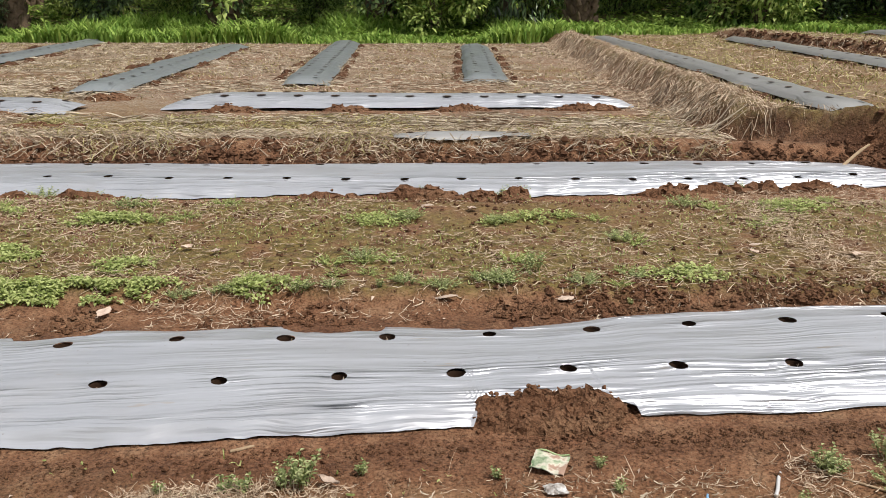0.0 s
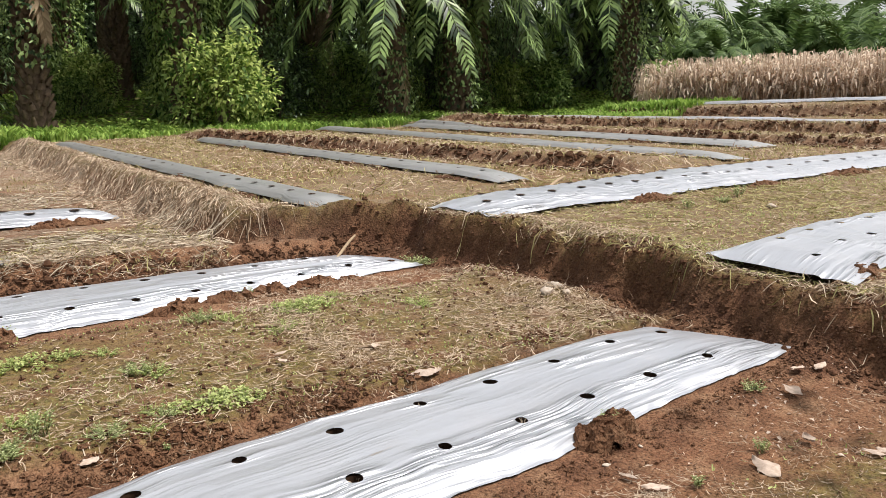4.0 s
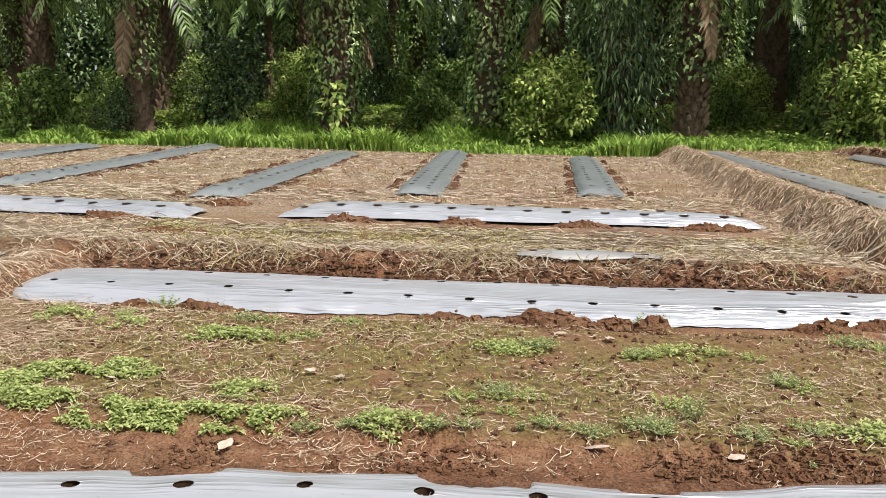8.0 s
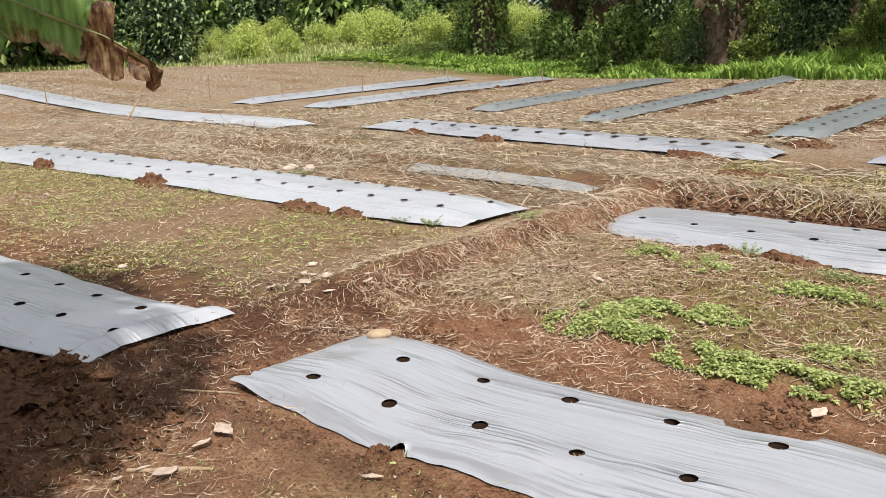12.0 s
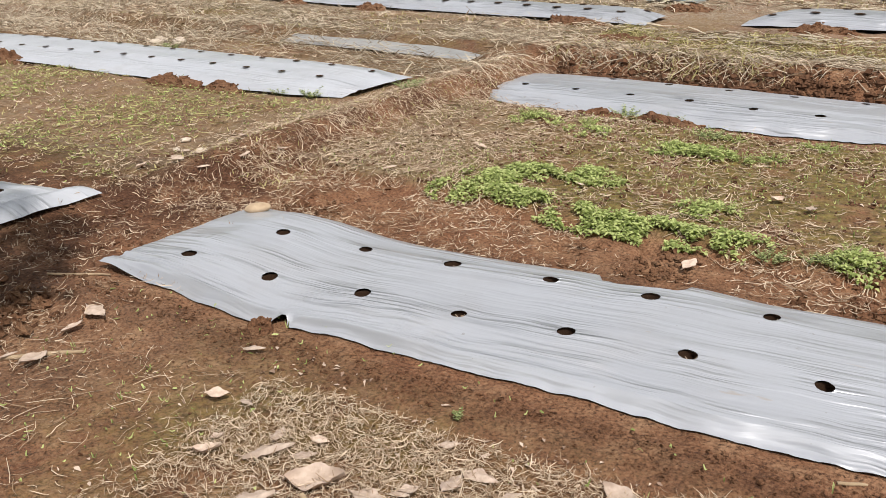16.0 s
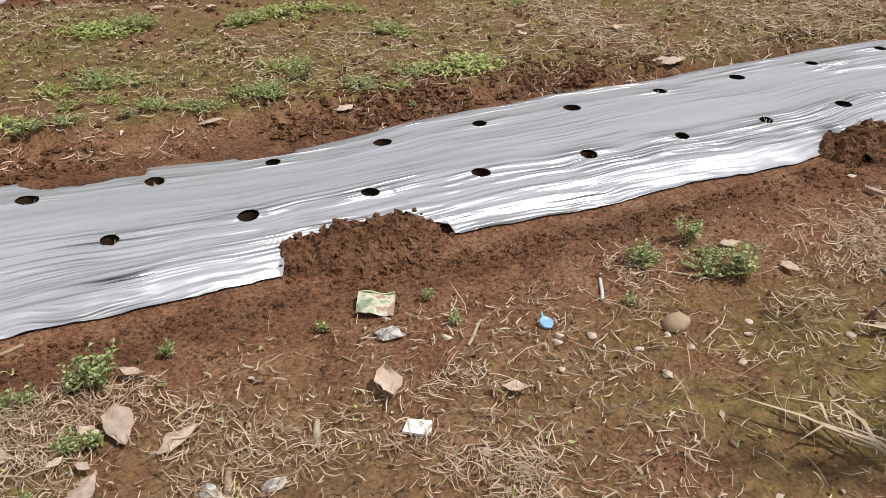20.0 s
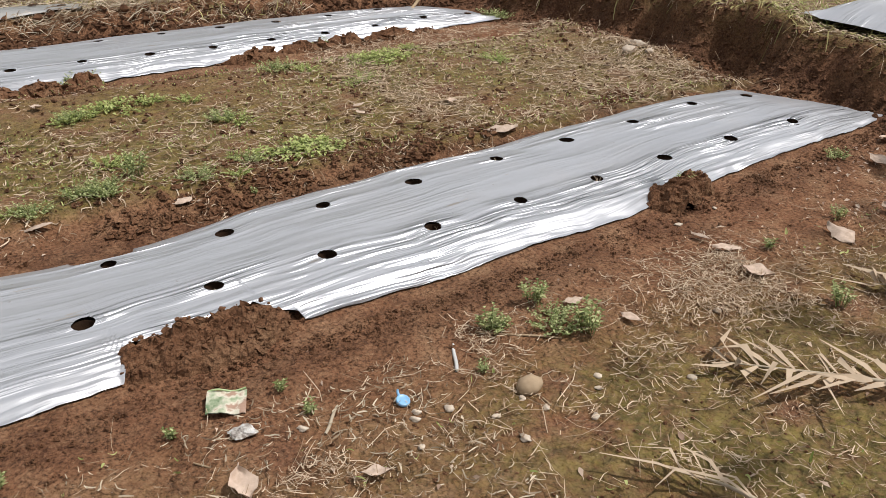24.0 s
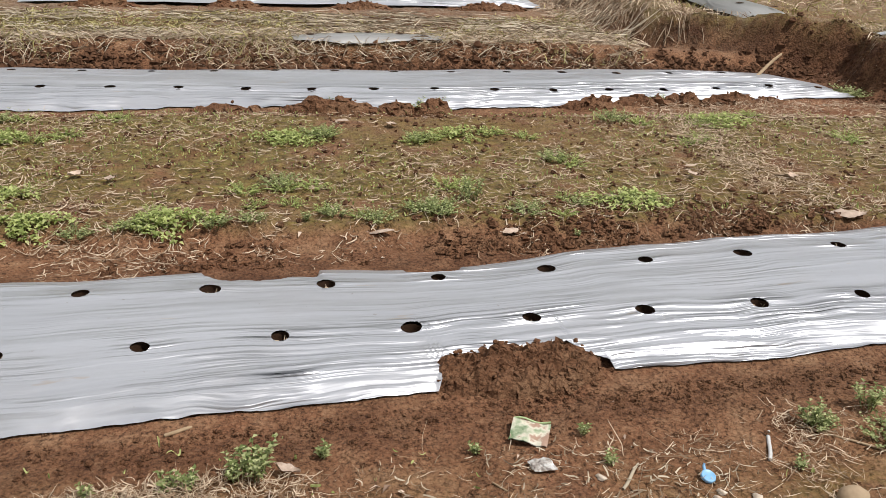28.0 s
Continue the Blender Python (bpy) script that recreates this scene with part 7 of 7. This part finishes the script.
def dry_frond(x, y, turn, long, seed, pairs=15, reach=(0.16, 0.29), splay=1.0, wide=0.021):
    """A small withered palm leaf lying on the ground."""
    rng2 = np.random.default_rng(seed)
    ob = root("dry_palm_leaf", "withered tan palm leaf lying on the aisle", "palm leaf", "dry palm leaves", "", pose(x, y, float(height(x, y)) + 0.012, 0, 0, turn))
    g = Geo()
    t = np.linspace(0, 1, 8)
    rib = np.stack([long * t, 0.05 * long * np.sin(3 * t), 0.02 * np.sin(3.1 * t) + 0.01], 1)
    tube(g, rib, np.linspace(0.007, 0.002, 8), 6)
    part("midrib", g.mesh("midrib", STRAW_PALE), ob)
    for side in (-1, 1):
        for k in range(pairs):
            u = 0.12 + 0.86 * k / (pairs - 1) + rng2.uniform(-0.03, 0.03)
            c = np.array([np.interp(u, t, rib[:, i]) for i in range(3)])
            L = long * rng2.uniform(*reach)
            d = np.array([0.65 + 0.3 * rng2.random(), side * splay * (0.55 + 0.5 * rng2.random()), 0])
            d /= np.linalg.norm(d)
            P = np.stack([c, c + d * L * 0.5 + [0, 0, 0.05 * rng2.random()], c + d * L + [0.06 * rng2.standard_normal(), 0.04 * rng2.standard_normal(), 0.03 * rng2.random() - 0.01]])[None]
            g = Geo()
            ribbons(g, P, np.array([[-d[1], d[0], 0.4 * rng2.standard_normal()]]), np.array([[0.006, wide, 0.003]]))
            part("leaflet", g.mesh("leaflet", STRAW), ob)


dry_frond(2.20, 1.47, 138, 0.58, 1)
dry_frond(1.42, 1.36, 118, 0.20, 2, 4, (0.45, 0.8), 0.42, 0.010)
dry_frond(2.75, 1.70, 120, 0.3, 3)


# ---- fence at the far left ----
for k, (x, y) in enumerate(((-22.6, 7.9), (-22.2, 9.0), (-22.0, 9.6), (-20.6, 12.6), (-19.6, 14.2), (-23.4, 6.4), (-18.6, 16.2), (-17.4, 18.4), (-16.0, 21.0))):
    h = rng.uniform(0.45, 0.65)
    ob = root("fence_post", "thin weathered wooden stake in the dry field", "fence post", "fence posts", "", at_ground(x, y))
    g = Geo()
    tube(g, np.array([(0, 0, -0.1), (0.01, 0, h * 0.5), (rng.uniform(-0.04, 0.04), 0, h)]), np.array([0.018, 0.016, 0.012]), 7)
    part("stake", g.mesh("stake", STICK), ob)
    g = Geo()
    tube(g, np.array([(-0.02, -0.02, h * 0.7), (0.02, -0.02, h * 0.7), (0.02, 0.02, h * 0.72), (-0.02, 0.02, h * 0.71), (-0.02, -0.02, h * 0.7)]), np.full(5, 0.004), 4)
    part("binding", g.mesh("binding", STRAW_PALE), ob)
stick(-17.6, 8.9, 0.8, 130, 0.02, None, "broken stake leaning in the straw", 0.02, 0.35)


# ---- plants that overhang the camera's standpoint ----
def banana_leaf_material():
    a = Mat("banana_leaf")
    ribs = a.noise(1.0, 3.0, a.place((70, 70, 3)), 0.4)
    green = a.ramp(ribs, [(0.3, (0.095, 0.190, 0.040)), (0.7, (0.230, 0.370, 0.100))])
    dry = a.math("ADD", a.attr("dry"), a.math("SUBTRACT", a.noise(16.0, 6.0, rough=0.7), 0.5))
    streaks = a.math("ADD", a.math("MULTIPLY", a.noise(1.0, 4.0, a.place((60, 60, 9)), 0.6), 0.6), a.math("MULTIPLY", a.noise(30.0, 6.0, rough=0.7), 0.4))
    brown = a.ramp(streaks, [(0.38, (0.035, 0.015, 0.008)), (0.48, (0.130, 0.062, 0.030)), (0.56, (0.280, 0.180, 0.090)), (0.66, (0.480, 0.360, 0.210))])
    col = a.mix(a.ramp(dry, [(0.40, (0, 0, 0)), (0.56, (1, 1, 1))]), green, brown)
    return a.done(col, 0.5, a.bump(ribs, 0.35, 0.006), 0.0, 0.45)


BANANA = banana_leaf_material()
BANANA_STEM = plain("banana_stem", (0.13, 0.15, 0.05), (0.30, 0.29, 0.13), 8, 0.6, 0.3)


def banana_leaf(parent, rib, up_width, low_width, lower, upper_way, dry, seed, n=90, m=7, reach=1.0):
    """Midrib and two half blades; the halves are torn into flaps."""
    rng2 = np.random.default_rng(seed)
    rib, _l = np.asarray(rib, float), 0
    d = np.r_[0, np.cumsum(np.linalg.norm(np.diff(rib, axis=0), axis=1))]
    s = np.linspace(0, d[-1], n)
    P = np.stack([np.interp(s, d, rib[:, k]) for k in range(3)], 1)
    u = s / d[-1]
    g = Geo()
    tube(g, P, np.linspace(0.022, 0.005, n), 6)
    leaf = part("leaf", g.mesh("leaf", BANANA_STEM), parent, "torn banana leaf, green with withered brown margin")
    for width, way, dryness in ((up_width, upper_way, dry * 0.25 if reach < 1 else dry * 0.6), (low_width, lower, dry)):
        w = width * np.interp(u, [0, 0.08, 0.35, 0.93, 0.98, 1], [0.1, 0.6, 1, 1, 0.8, 0.35])
        if width == up_width and reach < 1:
            w = w * (s < d[-1] - 0.19) + 0.004
        i = 0
        while i < n - 2:
            j = min(n - 1, i + rng2.integers(3, 8))
            if dryness > 0.8 and rng2.random() < 0.10:
                i = j
                continue
            k = np.arange(i, j + 1)
            v = np.linspace(0, 1, m)
            shrink = 1 - 0.5 * rng2.random() ** 2 * dryness
            way_k = np.array(way) + 0.12 * rng2.standard_normal(3)
            way_k = way_k / np.linalg.norm(way_k)
            taper = 1 - 0.25 * np.abs(np.linspace(-1, 1, len(k))) ** 3
            jag = 1 - 0.22 * dryness * rng2.random(len(k))
            Q = P[k][:, None] + (w[k] * taper * jag * shrink)[:, None, None] * v[None, :, None] * way_k[None, None]
            Q = Q + 0.02 * np.sin(v * 3.0 + rng2.random() * 6)[None, :, None] * np.cross(way_k, unit(P[-1] - P[0]))[None, None] - np.array([0, 0, 1]) * (0.22 * width * v ** 2)[None, :, None]
            idx = np.arange(len(k) * m).reshape(len(k), m)
            g = Geo()
            g.add(Q, np.stack([idx[:-1, :-1], idx[1:, :-1], idx[1:, 1:], idx[:-1, 1:]], -1).reshape(-1, 4))
            withered = (np.broadcast_to(dryness * (0.15 + 0.85 * v)[None] + 0.6 * ((s[k] > d[-1] - 0.27) & (reach < 1))[:, None], (len(k), m)).ravel())
            me = g.mesh("blade", BANANA)
            me.attributes.new("dry", "FLOAT", "POINT").data.foreach_set("value", withered)
            part("blade", me, leaf)
            i = j


def big_banana(x, y):
    ob = root("banana_plant", "banana plant with torn half-withered hanging leaves", "banana plant", "", "", pose(0, 0, 0))
    z = float(height(x, y))
    g = Geo()
    tube(g, np.array([(x, y, z - 0.1), (x, y, z + 0.9), (x + 0.03, y + 0.05, z + 2.0)]), np.array([0.15, 0.12, 0.08]), 12)
    part("stem", g.mesh("stem", BANANA_STEM), ob)
    top = (x + 0.03, y + 0.05, z + 1.95)
    banana_leaf(ob, [top, *[(-3.52, 1.06, 1.95), (-3.26, 1.12, 1.85), (-3.17, 1.2, 1.8), (-3.02, 1.35, 1.71), (-2.94, 1.43, 1.66), (-2.82, 1.53, 1.56)]], 0.145, 0.100, (0.09, -0.26, -0.97), (0.13, 0.48, 0.87), 0.62, 1, reach=0.80)
    banana_leaf(ob, [top, *[(-3.4, 0.99, 1.94), (-3.25, 1.11, 1.8), (-3.18, 1.17, 1.74), (-3.12, 1.21, 1.67)]], 0.02, 0.17, (-0.28, -0.62, -0.73), (0.13, 0.48, 0.87), 0.75, 2)
    banana_leaf(ob, [top, *[(-3.37, 0.83, 1.77), (-3.25, 0.94, 1.7), (-3.17, 1.04, 1.68), (-3.12, 1.08, 1.65), (-3.07, 1.11, 1.57)]], 0.02, 0.10, (-0.16, -0.51, -0.85), (0.13, 0.48, 0.87), 0.05, 3)
    # further leaves overhead, out of view, added to shade the left corner
    for k, (dx, dy, r) in enumerate(((-1.3, 0.3, 0.9), (-0.9, 0.9, 0.7), (-1.1, -0.8, 0.9), (0.6, -1.3, 1.0), (-0.2, -1.4, 1.1), (-1.5, 0.9, 0.6), (-0.7, 0.25, 1.3), (-1.2, 0.75, 1.1), (0.4, 0.75, 1.4), (0.8, 0.1, 1.3), (0.5, -0.5, 1.2), (-0.3, 0.95, 1.6), (-0.9, -0.3, 1.5), (0.05, 0.6, 1.9))):
        rib = [top, (x + dx * 0.4, y + dy * 0.4, z + 2.5 + 0.3 * r), (x + dx * 0.8, y + dy * 0.8, z + 2.7 + 0.2 * r), (x + dx * 1.2, y + dy * 1.2, z + 2.4)]
        side = unit(np.array([-dy, dx, 0.0]))
        banana_leaf(ob, rib, 0.36, 0.36, tuple(side), tuple(-side), 0.35, 10 + k, 30, 5)
    return ob


big_banana(-3.35, -0.25)


def shade_tree(x, y):
    """A small tree with large hanging leaves, beside the camera's standpoint."""
    ob = root("tree", "small tree with large drooping green leaves over the aisle", "tree", "", "", pose(0, 0, 0))
    z = float(height(x, y))
    g = Geo()
    tube(g, np.array([(x, y, z - 0.1), (x - 0.05, y + 0.1, z + 1.2), (x - 0.1, y + 0.3, z + 2.4), (x, y + 0.5, z + 3.6)]), np.array([0.13, 0.11, 0.09, 0.05]), 10)
    for dx, dy, dz in ((0.3, 0.4, 3.6), (0.6, 1.3, 3.2), (1.2, 0.2, 3.3), (-0.5, -0.9, 3.2), (0.4, -1.0, 3.4), (-1.7, 0.9, 2.45)):
        tube(g, np.array([(x - 0.1, y + 0.2, z + 2.0), (x + dx * 0.5, y + dy * 0.5, z + (2.2 + dz) / 2), (x + dx, y + dy, z + dz)]), np.array([0.05, 0.035, 0.012]), 6)
    part("trunk", g.mesh("trunk", BARK), ob)
    # unseen crown, placed above the view to shade the right of the aisle
    crown = [(x + dx, y + dy, z + dz, r, r * 0.55) for dx, dy, dz, r in ((0.6, 1.3, 3.3, 0.8), (1.2, 0.2, 3.4, 0.8), (-0.5, -0.9, 3.3, 0.8), (0.4, -1.0, 3.5, 0.9), (0.3, 0.4, 3.8, 0.8), (0.9, 0.9, 3.4, 0.7))]
    part("crown", foliage_mesh("crown", crown, 130, 0.26, SHRUB, 61, 0.42, 0.9), ob)
    g = Geo()
    C = np.array([(2.03, 0.99, 1.95), (2.02, 0.975, 1.86), (2.03, 0.98, 1.70), (2.01, 0.985, 1.62), (2.06, 0.95, 1.78), (2.08, 0.97, 1.60)])
    D = np.array([(-0.15, 0.10, -1), (-0.05, 0.2, -1), (-0.30, 0.10, -0.7), (0.1, -0.1, -1), (0.4, -0.1, -1), (0.2, 0.1, -1.0)])
    leaflets(g, C, D, np.tile([-0.8, 0.1, 0.6], (6, 1)), np.full(6, 0.17), np.full(6, 0.06), 0.15)
    tube(g, np.array([(x - 1.7, y + 0.9, z + 2.45), (2.1, 0.97, 2.15), (2.05, 0.98, 1.6)]), np.array([0.012, 0.006, 0.003]), 5)
    part("hanging_twig", g.mesh("hanging_twig", WEED), ob, "twig of yellow-green hanging leaves")
    return ob


shade_tree(3.9, -0.1)
# unseen tree, added to cast shade on the left corner
ob = root("tree", "unseen leafy tree added to shade the corner of the field", "tree", "", "", pose(-3.5, -1.3, 0))
g = Geo()
tube(g, np.array([(0, 0, -0.1), (0.05, 0.2, 1.4), (0.2, 0.7, 2.6), (0.3, 1.1, 3.6)]), np.array([0.13, 0.11, 0.09, 0.05]), 10)
for dx, dy, dz in ((-0.5, 1.0, 3.2), (1.0, 1.2, 3.3), (0.5, 2.0, 3.2), (-0.3, 1.9, 3.3), (0.9, 0.4, 3.4)):
    tube(g, np.array([(0.15, 0.5, 2.3), (0.1 + dx * 0.5, 0.3 + dy * 0.5, 2.8), (dx, dy, dz)]), np.array([0.05, 0.03, 0.012]), 6)
part("trunk", g.mesh("trunk", BARK), ob)
part("crown", foliage_mesh("crown", [(dx, dy, dz, 0.78, 0.4) for dx, dy, dz in ((-0.7, 1.0, 3.3), (0.9, 1.2, 3.4), (0.4, 1.9, 3.3), (-0.4, 2.0, 3.4), (0.8, 0.4, 3.5), (0.1, 1.3, 3.7), (-1.2, 1.6, 3.4), (-0.6, 0.3, 3.4), (-1.5, 0.8, 3.5), (0.2, 0.6, 3.6), (-0.9, 2.2, 3.5))], 5600, 0.27, SHRUB, 71, 0.45, 0.7), ob)
